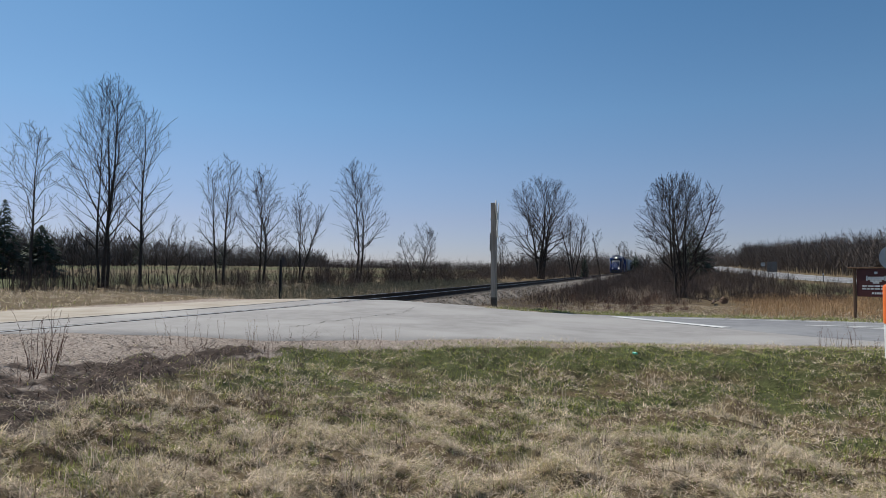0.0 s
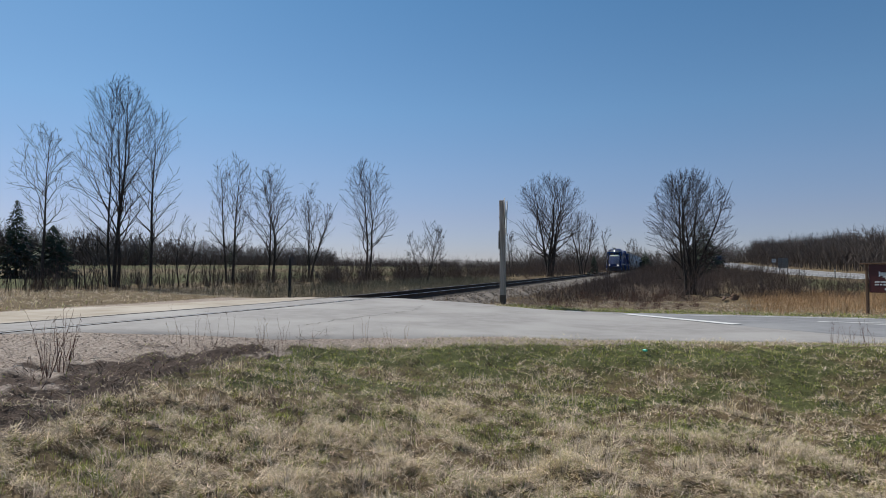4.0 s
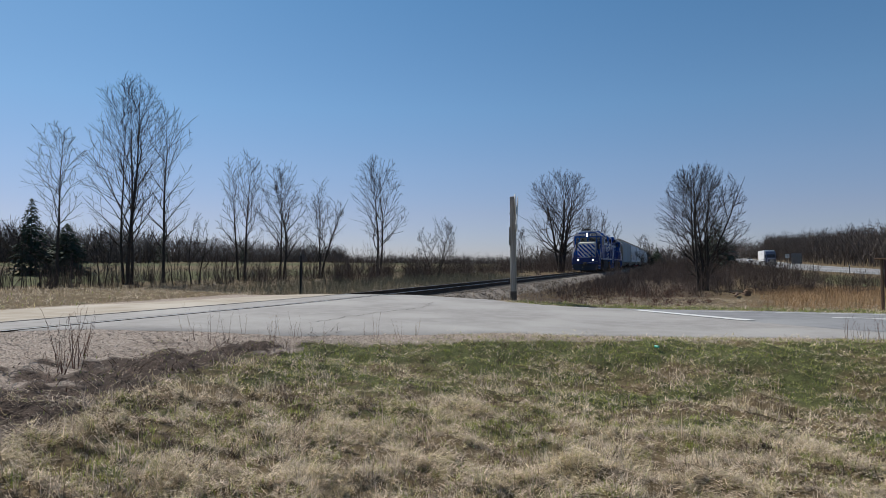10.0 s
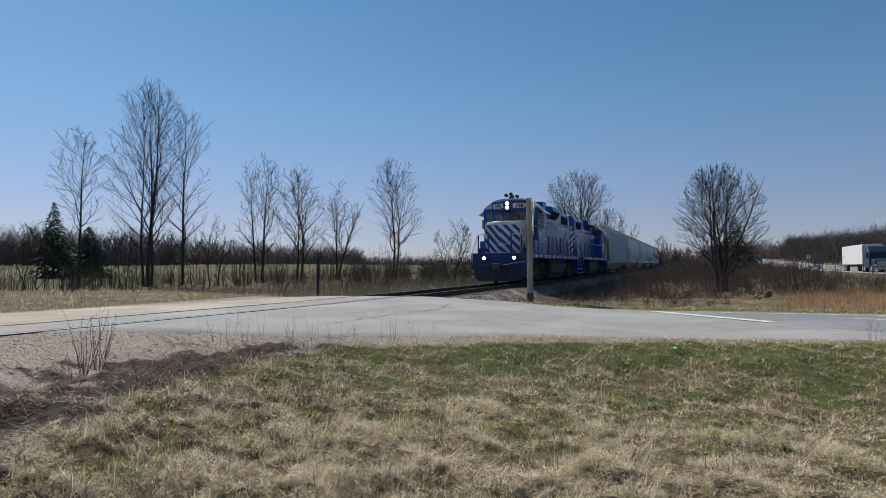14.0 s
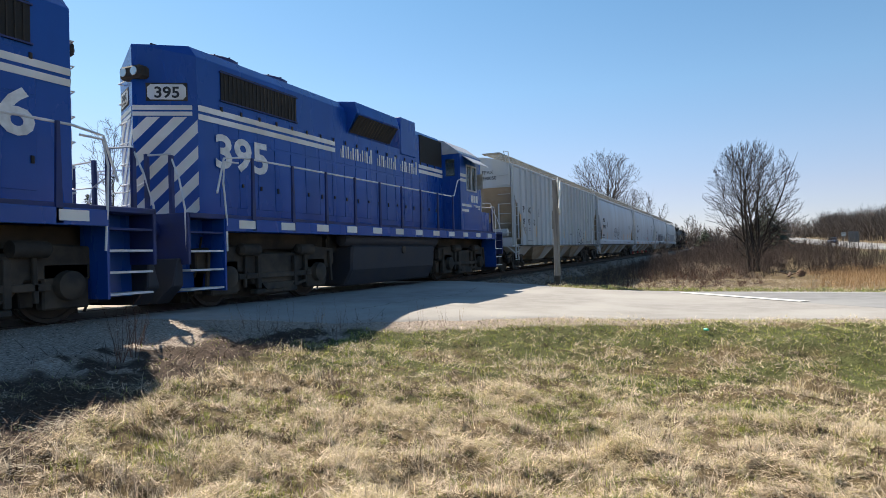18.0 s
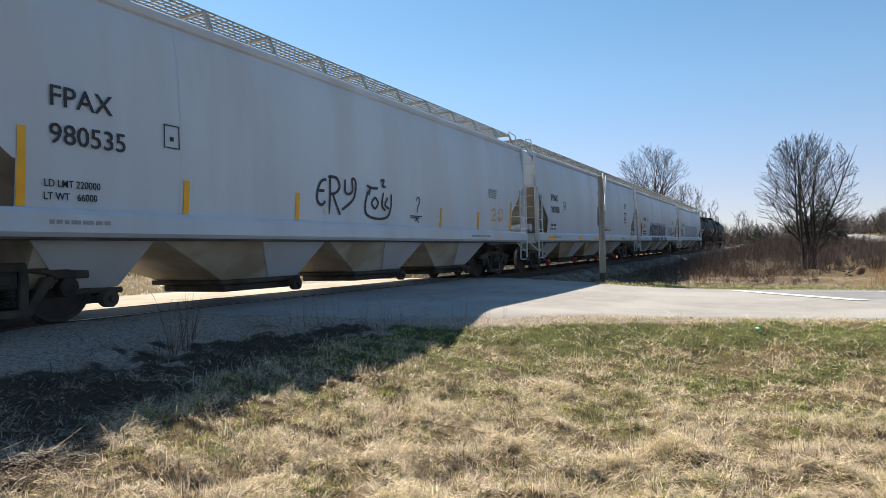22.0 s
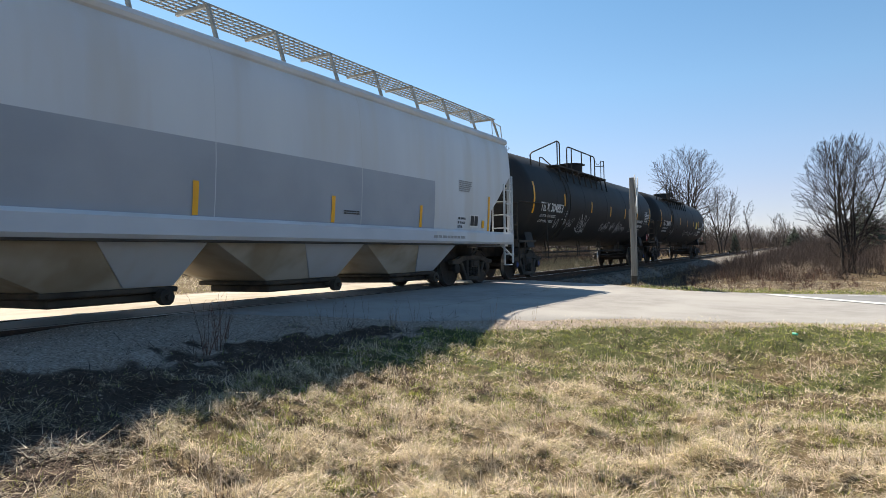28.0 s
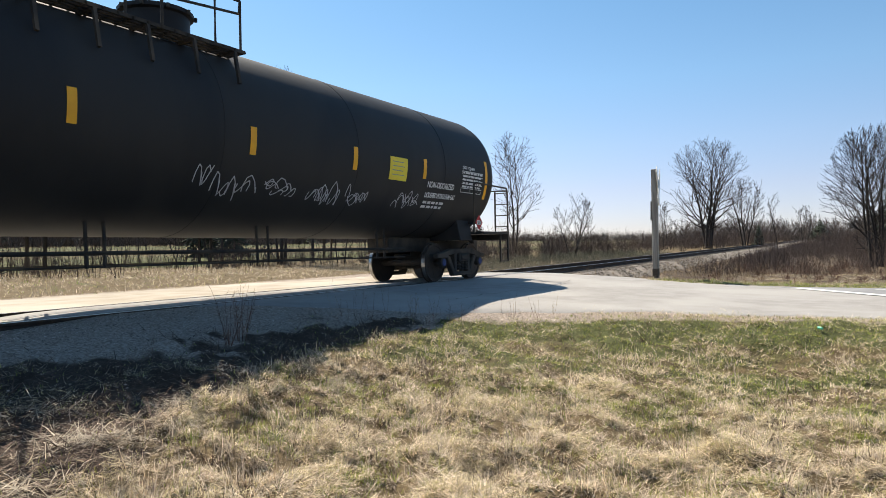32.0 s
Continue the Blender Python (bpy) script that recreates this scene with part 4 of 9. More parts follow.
        for k in range(2):
            p, q = sorted((X(3.15), X(4.0 - 0.25 * k))) if s < 0 else sorted((X(4.05), X(3.2 + 0.25 * k)))
            P("small_print", Geo().box(p, q, s * 1.503 - 0.002, s * 1.503 + 0.002, 2.32 - 0.17 * k, 2.40 - 0.17 * k), M["white_text"], cab)
        # battery boxes beside the nose and under the cab
        bx_ = P("battery_box", Geo().box(X(1.40), X(4.14), *sorted((s * 0.95, s * 1.47)), 1.56, 2.22), M["blue"], L, "blue equipment box under the cab", bevel=0.012)
        for k in range(3):
            P("box_door", Geo().box(X(1.48 + 0.88 * k), X(2.30 + 0.88 * k), s * 1.475 - 0.005, s * 1.475 + 0.005, 1.62, 2.16), M["blue"], bx_, bevel=0.003)
            P("latch", Geo().box(X(2.2 + 0.88 * k), X(2.25 + 0.88 * k), s * 1.485 - 0.01, s * 1.485 + 0.01, 1.98, 2.06), M["under"], bx_)
        P("cab_steps", Geo().box(X(1.12), X(1.4), *sorted((s * 1.0, s * 1.45)), 1.56, 1.86), M["blue_dark"], L)
    # number boards and headlight above the windscreen
    hsec = [(-0.98, 3.84), (-0.98, 4.30), (-0.9, 4.36), (0.9, 4.36), (0.98, 4.30), (0.98, 3.84)]
    hb = P("headlight_housing", prow_body(Geo(), hsec, 2.3, 2.02, 1.66), M["blue"], L, "blue housing for headlights and number boards", bevel=0.01)
    span = math.hypot(0.98, 0.36)
    for z in (3.98, 4.2):
        h = P("headlight", Geo().turn([(0.06, 0.12), (-0.06, 0.12), (-0.08, 0.1)], (X(1.66), 0, z), "x", 16), M["under"], hb, smooth=True)
        P("lens", Geo().turn([(-0.082, 0.095), (-0.088, 0.08)], (X(1.66), 0, z), "x", 16), M["lamp"] if horns else M["lens"], h, "lit headlight lens" if horns else "")
    for w0 in (0, 1):
        o = 0.06 if w0 == 0 else span - 0.74 - 0.06
        rim = on_prow(2.02, 1.66, 0.98, [(o, 3.94), (o + 0.74, 3.94), (o + 0.74, 4.25), (o, 4.25)], 0.006, w0)
        P("board_rim", Geo().add(rim, [(0, 1, 2, 3)]), M["under"], hb)
        c = 0.05
        pts = [(o + 0.025 + c, 3.965), (o + 0.715 - c, 3.965), (o + 0.715, 3.965 + c), (o + 0.715, 4.225 - c), (o + 0.715 - c, 4.225), (o + 0.025 + c, 4.225), (o + 0.025, 4.225 - c), (o + 0.025, 3.965 + c)]
        board = P("number_board", Geo().add(on_prow(2.02, 1.66, 0.98, pts, 0.011, w0), [tuple(range(8))]), M["white"], hb, "white number board")
        t = letters(number, 0.27, 0.004, 1.15, 0.006)
        p0, run, nrm = prow(2.02, 1.66, 0.98)[w0]
        d = run.normalized()
        wtxt = max(v[0] for v in t.v)
        t.v = [tuple(p0 + d * (o + 0.37 + wtxt / 2 - a) + nrm * (0.014 + c_) + Vector((0, 0, 4.0 + b_))) for a, b_, c_ in t.v]
        P("number", t, M["black_text"], board)
    # long hood
    hsec2 = [(-HW, 1.56), (-HW, 4.30), (-0.74, 4.50), (0.74, 4.50), (HW, 4.30), (HW, 1.56)]
    hd = P("long_hood", prow_body(Geo(), hsec2, 4.15, 14.72, 15.26), M["blue"], L, "blue engine hood with white side stripes", bevel=0.012)
    prow_stripes(hd, 14.72, 15.26, HW, 1.60, 3.26, M["white"], 0.22, 0.22)
    span = math.hypot(HW, 0.36)
    for w0 in (0, 1):
        for z0, z1 in ((3.38, 3.46), (3.28, 3.35)):
            P("stripe", Geo().add(on_prow(14.72, 15.26, HW, [(0, z0), (span, z0), (span, z1), (0, z1)], 0.008, w0), [(0, 1, 2, 3)]), M["white"], hd)
        o = 0.07 if w0 == 0 else span - 0.68 - 0.07
        P("board_rim", Geo().add(on_prow(14.72, 15.26, HW, [(o, 3.53), (o + 0.68, 3.53), (o + 0.68, 3.84), (o, 3.84)], 0.006, w0), [(0, 1, 2, 3)]), M["under"], hd)
        c = 0.05
        pts = [(o + 0.025 + c, 3.555), (o + 0.655 - c, 3.555), (o + 0.655, 3.555 + c), (o + 0.655, 3.815 - c), (o + 0.655 - c, 3.815), (o + 0.025 + c, 3.815), (o + 0.025, 3.815 - c), (o + 0.025, 3.555 + c)]
        board = P("number_board", Geo().add(on_prow(14.72, 15.26, HW, pts, 0.011, w0), [tuple(range(8))]), M["white"], hd, "white number board")
        t = letters(number, 0.26, 0.004, 1.1, 0.006)
        p0, run, nrm = prow(14.72, 15.26, HW)[w0]
        d = run.normalized()
        wtxt = max(v[0] for v in t.v)
        t.v = [tuple(p0 + d * (o + 0.34 - wtxt / 2 + a) + nrm * (0.014 + c_) + Vector((0, 0, 3.59 + b_))) for a, b_, c_ in t.v]
        P("number", t, M["black_text"], board)
    for s in (-1, 1):
        ys_ = s * (HW + 0.004)
        # doors in two rows
        for k in range(19):
            u = 4.35 + 0.52 * k
            P("hood_door", Geo().box(X(u + 0.015), X(u + 0.505), *sorted((s * HW, s * (HW + 0.012))), 1.75, 2.95), M["blue"], hd, bevel=0.004)
            P("latch", Geo().box(X(u + 0.42), X(u + 0.46), *sorted((s * (HW + 0.012), s * (HW + 0.035))), 2.1 + 0.02 * (k % 3), 2.2), M["under"], hd)
            if not 7.0 < u < 7.05:
                P("hood_door", Geo().box(X(u + 0.015), X(u + 0.505), *sorted((s * HW, s * (HW + 0.008))), 3.0, 3.56), M["blue"], hd, bevel=0.003)
                P("latch", Geo().box(X(u + 0.42), X(u + 0.46), *sorted((s * (HW + 0.008), s * (HW + 0.03))), 3.46, 3.54), M["under"], hd)
        # stripes
        for z0, z1 in ((3.37, 3.47), (3.22, 3.32)):
            for a, b in ((4.2, 5.95), (10.45, 14.71)):
                P("stripe", Geo().box(X(a), X(b), *sorted((s * (HW + 0.010), s * (HW + 0.017))), z0, z1), M["white"], hd, "white painted stripe")
        # the railway's name as plain bars
        r = random.Random(5)
        u = 6.1
        for wordlen in (5, 5, 7):
            for k in range(wordlen):
                hgt = 0.36 if k == 0 else 0.29
                ya, yb = sorted((s * (HW + 0.013), s * (HW + 0.020)))
                nm = Geo().box(X(u), X(u + (0.055 if k % 3 else 0.075)), ya, yb, 3.14, 3.14 + hgt)
                P("name_bar", nm, M["white_text"], hd, "white bar of the painted railway name")
                nm = Geo().box(X(u + 0.115), X(u + 0.145), ya, yb, 3.14, 3.14 + (0.29 if k % 2 else 0.2))
                P("name_bar", nm, M["white_text"], hd, "thin white bar of the painted railway name")
                u += 0.222
            u += 0.21
        n_u = X(12.70) if s < 0 else X(14.36)
        word(hd, "number", number, 0.82, n_u, s * (HW + 0.020), 2.46, s, M["white_text"], 1.22, "large white number", 0.022)
        # air intake behind the cab, equipment box, dynamic brake flare, radiator
        P("air_intake", Geo().box(X(4.25), X(5.85), *sorted((s * (HW - 0.1), s * (HW + 0.02))), 3.55, 4.36), M["grille"], hd, "black air intake screen")
        P("equipment_box", Geo().box(X(6.15), X(7.1), *sorted((s * 0.3, s * (HW + 0.03))), 3.62, 4.66), M["blue"], hd, bevel=0.02)
        fl = Geo()
        c0 = [(HW, 3.75), (HW + 0.30, 4.22), (HW + 0.24, 4.48), (0.5, 4.56), (0.5, 3.75)]
        fl.prism([(s * y, z) for y, z in c0], "x", X(7.75), X(9.9))
        k = len(fl.v)
        p0 = [(X(7.1), s * y, z) for y, z in ((HW, 3.75), (HW, 4.30), (0.74, 4.50), (0.5, 4.51), (0.5, 3.75))]
        p1 = [(X(7.75), s * y, z) for y, z in c0]
        fl.add(p0 + p1, [(i, (i + 1) % 5, (i + 1) % 5 + 5, i + 5) for i in range(5)] + [tuple(range(5))])
        br = P("dynamic_brake_flare", fl, M["blue"], hd, "flared blue dynamic brake housing")
        q = Geo().add([(X(uu), s * y, z) for uu, y, z in ((7.82, HW + 0.035, 3.79), (9.86, HW + 0.035, 3.79), (9.86, HW + 0.305, 4.17), (7.82, HW + 0.305, 4.17))], [(0, 1, 2, 3)])
        q.v = [(x, y + s * 0.012, z - 0.008) for x, y, z in q.v]
        P("grille", q, M["grille"], br, "black dynamic brake grille")
        for k in range(14):
            uu = 7.9 + 0.145 * k
            P("slat", Geo().bar((X(uu), s * (HW + 0.052), 3.80), (X(uu), s * (HW + 0.32), 4.16), 0.02), M["under"], br)
        rg = P("radiator_grille", Geo().box(X(11.92), X(14.15), *sorted((s * HW, s * (HW + 0.022))), 3.64, 4.20), M["grille"], hd, "black radiator grille")
        for k in range(20):
            P("slat", Geo().box(X(11.96 + 0.11 * k), X(11.98 + 0.11 * k), *sorted((s * (HW + 0.02), s * (HW + 0.036))), 3.67, 4.15), M["under"], rg)
        for z in (3.64, 4.155):
            P("trim", Geo().box(X(11.88), X(14.18), *sorted((s * HW, s * (HW + 0.04))), z, z + 0.025), M["blue_dark"], rg)
        # stanchions and handrail along the walkway
        P("handrail", Geo().tube([(X(4.0), s * 1.5, 3.18), (X(4.32), s * 1.48, 3.1), (X(4.62), s * 1.47, 2.60), (X(4.85), s * 1.47, 2.57), (X(14.3), s * 1.47, 2.57), (X(14.75), s * 1.48, 2.5), (X(14.95), s * 1.5, 1.9)], 0.019, 6), M["rail_white"], L, "white walkway handrail")
        for k in range(9):
            uu = 4.83 + 1.155 * k
            P("stanchion", Geo().prism([(X(uu) - 0.05, 1.3), (X(uu) + 0.05, 1.3), (X(uu) + 0.022, 2.58), (X(uu) - 0.022, 2.58)], "y", *sorted((s * 1.49, s * 1.53))), M["blue_dark"], L)
    tl = P("rear_headlight", Geo().box(X(15.05), X(15.32), -0.24, 0.24, 3.90, 4.12), M["under"], hd, bevel=0.04)
    for s in (-1, 1):
        P("lens", Geo().turn([(0.19, 0.075), (0.2, 0.07)], (X(15.14), s * 0.12, 4.01), "x", 14), M["lens"], tl)
        gi = Geo()
        for k in range(7):
            z = 1.8 + 0.36 * k
            gi.tube([(X(14.84), -0.62, z), (X(14.96), -0.66, z), (X(15.1), -0.3, z), (X(14.97), -0.26, z)], 0.012, 4)
    P("grab_irons", gi, M["rail_white"], hd)
    # roof: fans, exhaust, horn, bell
    for u, r in ((13.55, 0.62), (12.0, 0.62), (10.9, 0.42), (8.9, 0.62)):
        fan = P("roof_fan", Geo().turn([(0, r), (0.12, r), (0.14, r - 0.05), (0.1, r - 0.1), (0.1, 0.1)], (X(u), 0, 4.49), "z", 28), M["blue_dark"], hd, smooth=True)
        cg = Geo()
        for k in range(6):
            w = math.pi * k / 6
            cg.bar((X(u) - r * math.cos(w), -r * math.sin(w), 4.625), (X(u) + r * math.cos(w), r * math.sin(w), 4.625), 0.015)
        P("fan_grille", cg, M["under"], fan)
    P("exhaust_stack", Geo().box(X(7.4), X(7.9), -0.18, 0.18, 4.4, 4.62), M["under"], hd, bevel=0.03)
    lh = Geo().tube([(X(14.9), 0.0, 4.5), (X(14.85), 0.0, 4.62), (X(13.2), 0.0, 4.68), (X(13.1), 0.0, 4.5)], 0.014, 5)
    P("lifting_rail", lh, M["under"], hd)
    if horns:
        hn = P("air_horn", Geo().box(X(2.4), X(2.7), -0.12, 0.12, 4.5, 4.62), M["under"], L, "black air horn on the cab roof", bevel=0.02)
        for k, y in enumerate((-0.2, -0.07, 0.07, 0.2)):
            w = -1 if k % 2 else 1
            P("trumpet", Geo().turn([(0, 0.035), (w * 0.25, 0.045), (w * 0.42, 0.10), (w * 0.43, 0.085)], (X(2.55), y, 4.68 + 0.05 * (k == 1)), "x", 12), M["under"], hn, smooth=True)
    # fuel tank and reservoirs
    ft = Geo()
    tp = [(-1.34, 0.5), (-1.38, 1.06), (1.38, 1.06), (1.34, 0.5), (1.15, 0.13), (-1.15, 0.13)]
    ft.prism(tp, "x", X(6.0), X(10.55))
    tk = P("fuel_tank", ft, M["tank_blue"], L, "grimy fuel tank below the frame", bevel=0.05)
    for s in (-1, 1):
        P("filler_cap", Geo().turn([(0, 0.1), (s * 0.05, 0.1), (s * 0.06, 0.05)], (X(8.0), s * 1.35, 0.95), "y", 14), M["under"], tk, smooth=True)
        # dark filler box, added to close the open view under the frame
        P("underframe_duct", Geo().box(X(5.4), X(10.9), s * 0.75 - 0.2, s * 0.75 + 0.2, 0.9, 1.32), M["under"], L, bevel=0.03)
        P("air_reservoir", Geo().turn([(-2.6, 0.02), (-2.56, 0.14), (-2.45, 0.17), (2.45, 0.17), (2.56, 0.14), (2.6, 0.02)], (X(8.2), s * 1.2, 1.2), "x", 16), M["tank_blue"], L, smooth=True)
    # two-axle trucks with swing hangers
    for u in (3.15, 13.05):
        # the long low inner box is dark fill, added to close gaps between wheels
        b = Geo().box(X(u) - 0.34, X(u) + 0.34, -1.1, 1.1, 0.3, 0.85).box(X(u) - 1.9, X(u) + 1.9, -0.66, 0.66, 0.09, 1.02)
        tr = P("truck", b, M["under"], L, "grimy two-axle locomotive truck")
        for s in (-1, 1):
            y0, y1 = sorted((s * 1.0, s * 1.16))
            f = Geo()
            c = X(u)
            f.prism([(c - 2.05, 0.66), (c - 2.05, 1.0), (c - 1.15, 1.06), (c - 0.75, 0.92), (c + 0.75, 0.92), (c + 1.15, 1.06), (c + 2.05, 1.0), (c + 2.05, 0.66), (c + 1.8, 0.58), (c + 0.82, 0.58), (c + 0.62, 0.34), (c - 0.62, 0.34), (c - 0.82, 0.58), (c - 1.8, 0.58)], "y", y0, y1)
            for dx in (-1.37, 1.37):
                f.box(c + dx - 0.33, c + dx + 0.33, y0, y1, 0.2, 0.8)
            P("side_frame", f, M["under"], tr, bevel=0.025)
            for dx in (-1.37, 1.37):
                P("journal_box", Geo().turn([(0, 0.2), (s * 0.14, 0.19), (s * 0.18, 0.12), (s * 0.2, 0.04)], (c + dx, s * 1.14, 0.508), "y", 16), M["under"], tr, smooth=True)
                P("brake_cylinder", Geo().turn([(-0.26, 0.11), (0.2, 0.11), (0.26, 0.05)], (c + dx * 0.62, s * 1.22, 0.98), "x", 14), M["under"], tr, smooth=True)
                P("sand_pipe", Geo().tube([(c + dx * 1.35, s * 1.1, 1.2), (c + dx * 1.42, s * 1.05, 0.6), (c + dx * 1.38, s * 0.8, 0.12)], 0.02, 5), M["under"], tr)
            for dx in (-1.86, -0.92, 0.92, 1.86):
                P("brake_shoe", Geo().prism([(c + dx - 0.09, 0.24), (c + dx + 0.09, 0.24), (c + dx + 0.13, 0.62), (c + dx - 0.13, 0.62)], "y", *sorted((s * 0.86, s * 1.02))), M["under"], tr, bevel=0.015)
                P("brake_hanger", Geo().bar((c + dx, s * 1.2, 0.3), (c + dx * 0.97, s * 1.2, 0.95), 0.06), M["under"], tr, bevel=0.01)
            P("spring_plank", Geo().box(c - 0.62, c + 0.62, *sorted((s * 1.05, s * 1.22)), 0.16, 0.25), M["under"], tr, bevel=0.02)
            P("equalizer", Geo().bar((c - 1.1, s * 1.2, 0.5), (c + 1.1, s * 1.2, 0.5), 0.06, 0.1), M["under"], tr, bevel=0.01)
            P("leaf_spring", Geo().prism([(c - 0.5, 0.36), (c + 0.5, 0.36), (c + 0.36, 0.24), (c - 0.36, 0.24)], "y", *sorted((s * 1.08, s * 1.24))), M["under"], tr)
            for dx in (-0.55, 0.55):
                P("swing_hanger", Geo().box(c + dx - 0.05, c + dx + 0.05, *sorted((s * 1.16, s * 1.24)), 0.26, 0.86), M["under"], tr, bevel=0.01)
            P("brake_rigging", Geo().bar((c - 0.9, s * 1.2, 0.35), (c - 0.15, s * 1.2, 0.2), 0.05), M["under"], tr)
        for dx in (-1.37, 1.37):
            P("traction_motor", Geo().box(X(u) + dx * 0.52 - 0.36, X(u) + dx * 0.52 + 0.36, -0.62, 0.62, 0.2, 0.95), M["under"], tr, bevel=0.06)
            wheelset(tr, X(u) + dx, 0.508)
    return L


def hopper(kind, half, paint, label, mark, num, ribs=False, z_open=3.0, roof=4.2, posts_tall=True, seed=1, inset=1.35):
    """A four-bay covered hopper car, 2 * half long between its end sills."""
    H = thing("hopper_car", label, "hopper car", "covered hopper cars")
    n = half
    W = 1.56
    rnd = random.Random(seed)
    prof = [(1.55, 1.36), (1.585, 1.7), (1.615, 2.2), (1.62, 2.8), (1.60, 3.3), (1.56, 3.7), (1.50, roof - 0.12), (1.44, roof)]
    if ribs:
        prof = [(1.52, z) for _, z in prof]
        prof[0], prof[-1] = (1.52, 1.05), (1.50, roof)

    def start(z):
        if z >= z_open:
            return 0.02
        if z >= z_open - 1.05:
            return 0.02 + (z_open - z) * 1.18
        return 0.02 + 1.05 * 1.18 + 0.03

    zs = sorted({z for _, z in prof} | {z_open, z_open - 1.05, z_open - 1.051, z_open - 0.5})
    wid = lambda z: float(np.interp(z, [p[1] for p in prof], [p[0] for p in prof]))
    for s in (-1, 1):
        g = Geo()
        cols = 24
        g.grid([[(-n + start(z) + (2 * n - 2 * start(z)) * k / cols, s * wid(z), z) for k in range(cols + 1)] for z in zs])
        side = part("side", g, paint, H, "smooth curved painted side sheet" if not ribs else "flat side sheet with pressed vertical ribs", smooth=not ribs)
        if ribs:
            cnt = 21
            for k in range(cnt):
                x = -n + 1.28 + (2 * n - 2.56) * k / (cnt - 1)
                part("rib", Geo().prism([(x - 0.075, s * 1.52), (x - 0.05, s * 1.60), (x + 0.05, s * 1.60), (x + 0.075, s * 1.52)], "z", 1.06, roof - 0.03), paint, side)
        else:
            for k in range(1, 5):
                x = -n + 2 * n * k / 5
                part("weld_seam", Geo().grid([[(x - 0.008, s * (wid(z) + 0.004), z), (x + 0.008, s * (wid(z) + 0.004), z)] for z in zs]), M["hopper_a"], side)
        # top chord and sill
        part("top_chord", Geo().tube([(-n + 0.02, s * (prof[-1][0] + 0.0), roof), (n - 0.02, s * prof[-1][0], roof)], 0.06 if ribs else 0.10, 10), paint, H)
        if ribs:
            part("side_sill", Geo().box(-n, n, *sorted((s * 1.44, s * 1.535)), 1.0, 1.08), paint, H, bevel=0.012)
        else:
            part("side_sill", Geo().box(-n, n, *sorted((s * 1.50, s * 1.70)), 1.07, 1.40), paint, H, "rounded painted side sill", bevel=0.055)
        part("lower_flange", Geo().box(-n + 0.9, n - 0.9, *sorted((s * 1.35, s * 1.66)), 1.04, 1.07), M["under"], H)
    # roof and hatches
    rf = []
    for k in range(13):
        x = -n + 0.02 + (2 * n - 0.04) * k / 12
        rf.append([(x, y, roof + 0.36 * (1 - (y / prof[-1][0]) ** 2)) for y in np.linspace(-prof[-1][0], prof[-1][0], 9)])
    rs_ = part("roof", Geo().grid(rf), paint, H, smooth=True)
    for k in range(8):
        x = -n + 1.6 + (2 * n - 3.2) * k / 7
        part("hatch", Geo().box(x - 0.85, x + 0.85, -0.26, 0.26, roof + 0.34, roof + 0.43), paint, rs_, bevel=0.03)
    # ends and slope sheets
    for e in (-1, 1):
        yy = np.linspace(-prof[-1][0], prof[-1][0], 9)
        top = [(y, roof + 0.36 * (1 - (y / prof[-1][0]) ** 2)) for y in yy]
        g = Geo().prism([(-wid(z_open) + 0.01, z_open)] + [(wid(z_open) - 0.01, z_open)] + [(wid(roof - 0.3) - .01, roof - 0.3)] + list(reversed(top)) + [(-wid(roof - 0.3) + .01, roof - 0.3)], "x", e * (n - 0.02), e * (n - 0.06))
        part("end_sheet", g, paint, H, "painted end sheet")
        sl = Geo()
        a, b = (n - 0.04, z_open), (n - 2.35, 1.12)
        sl.prism([(e * a[0], a[1]), (e * b[0], b[1]), (e * (b[0] - 0.08), b[1]), (e * (a[0] - 0.08), a[1])], "y", -1.53, 1.53)
        part("slope_sheet", sl, M["tan_lit"], H, "tan sloping end sheet")
        part("end_sill", Geo().box(*sorted((e * n, e * (n - 0.2))), -1.5, 1.5, 1.02, 1.37), paint, H, bevel=0.01)
        part("end_platform", Geo().box(*sorted((e * (n - 0.2), e * (n - 1.25))), -1.5, 1.5, 1.30, 1.34), M["grating"], H)
        part("centre_sill", Geo().box(*sorted((e * (n + 0.05), e * (n - 3.0))), -0.3, 0.3, 0.72, 1.12), M["under"], H, bevel=0.01)
        coupler(H, e * (n - 0.1), e)
        # brake wheel
        if e < 0:
            bw = Geo()
            ring = [(-n + 0.18, 0.5 + 0.28 * math.cos(w), 2.0 + 0.28 * math.sin(w)) for w in np.linspace(0, 2 * math.pi, 17)]
            bw.tube(ring, 0.018, 5)
            for k in range(4):
                w = k * math.pi / 2 + 0.4
                bw.tube([(-n + 0.2, 0.5, 2.0), (-n + 0.18, 0.5 + 0.28 * math.cos(w), 2.0 + 0.28 * math.sin(w))], 0.014, 4)
            part("brake_wheel", bw, M["grating"], H)
            part("brake_housing", Geo().box(-n + 0.2, -n + 0.45, 0.3, 0.72, 1.7, 2.25), M["grating"], H, bevel=0.03)
            part("air_tank", Geo().turn([(-0.55, 0.02), (-0.5, 0.15), (0.5, 0.15), (0.55, 0.02)], (-n + 0.8, -0.6, 1.6), "y", 14), paint, H, smooth=True)
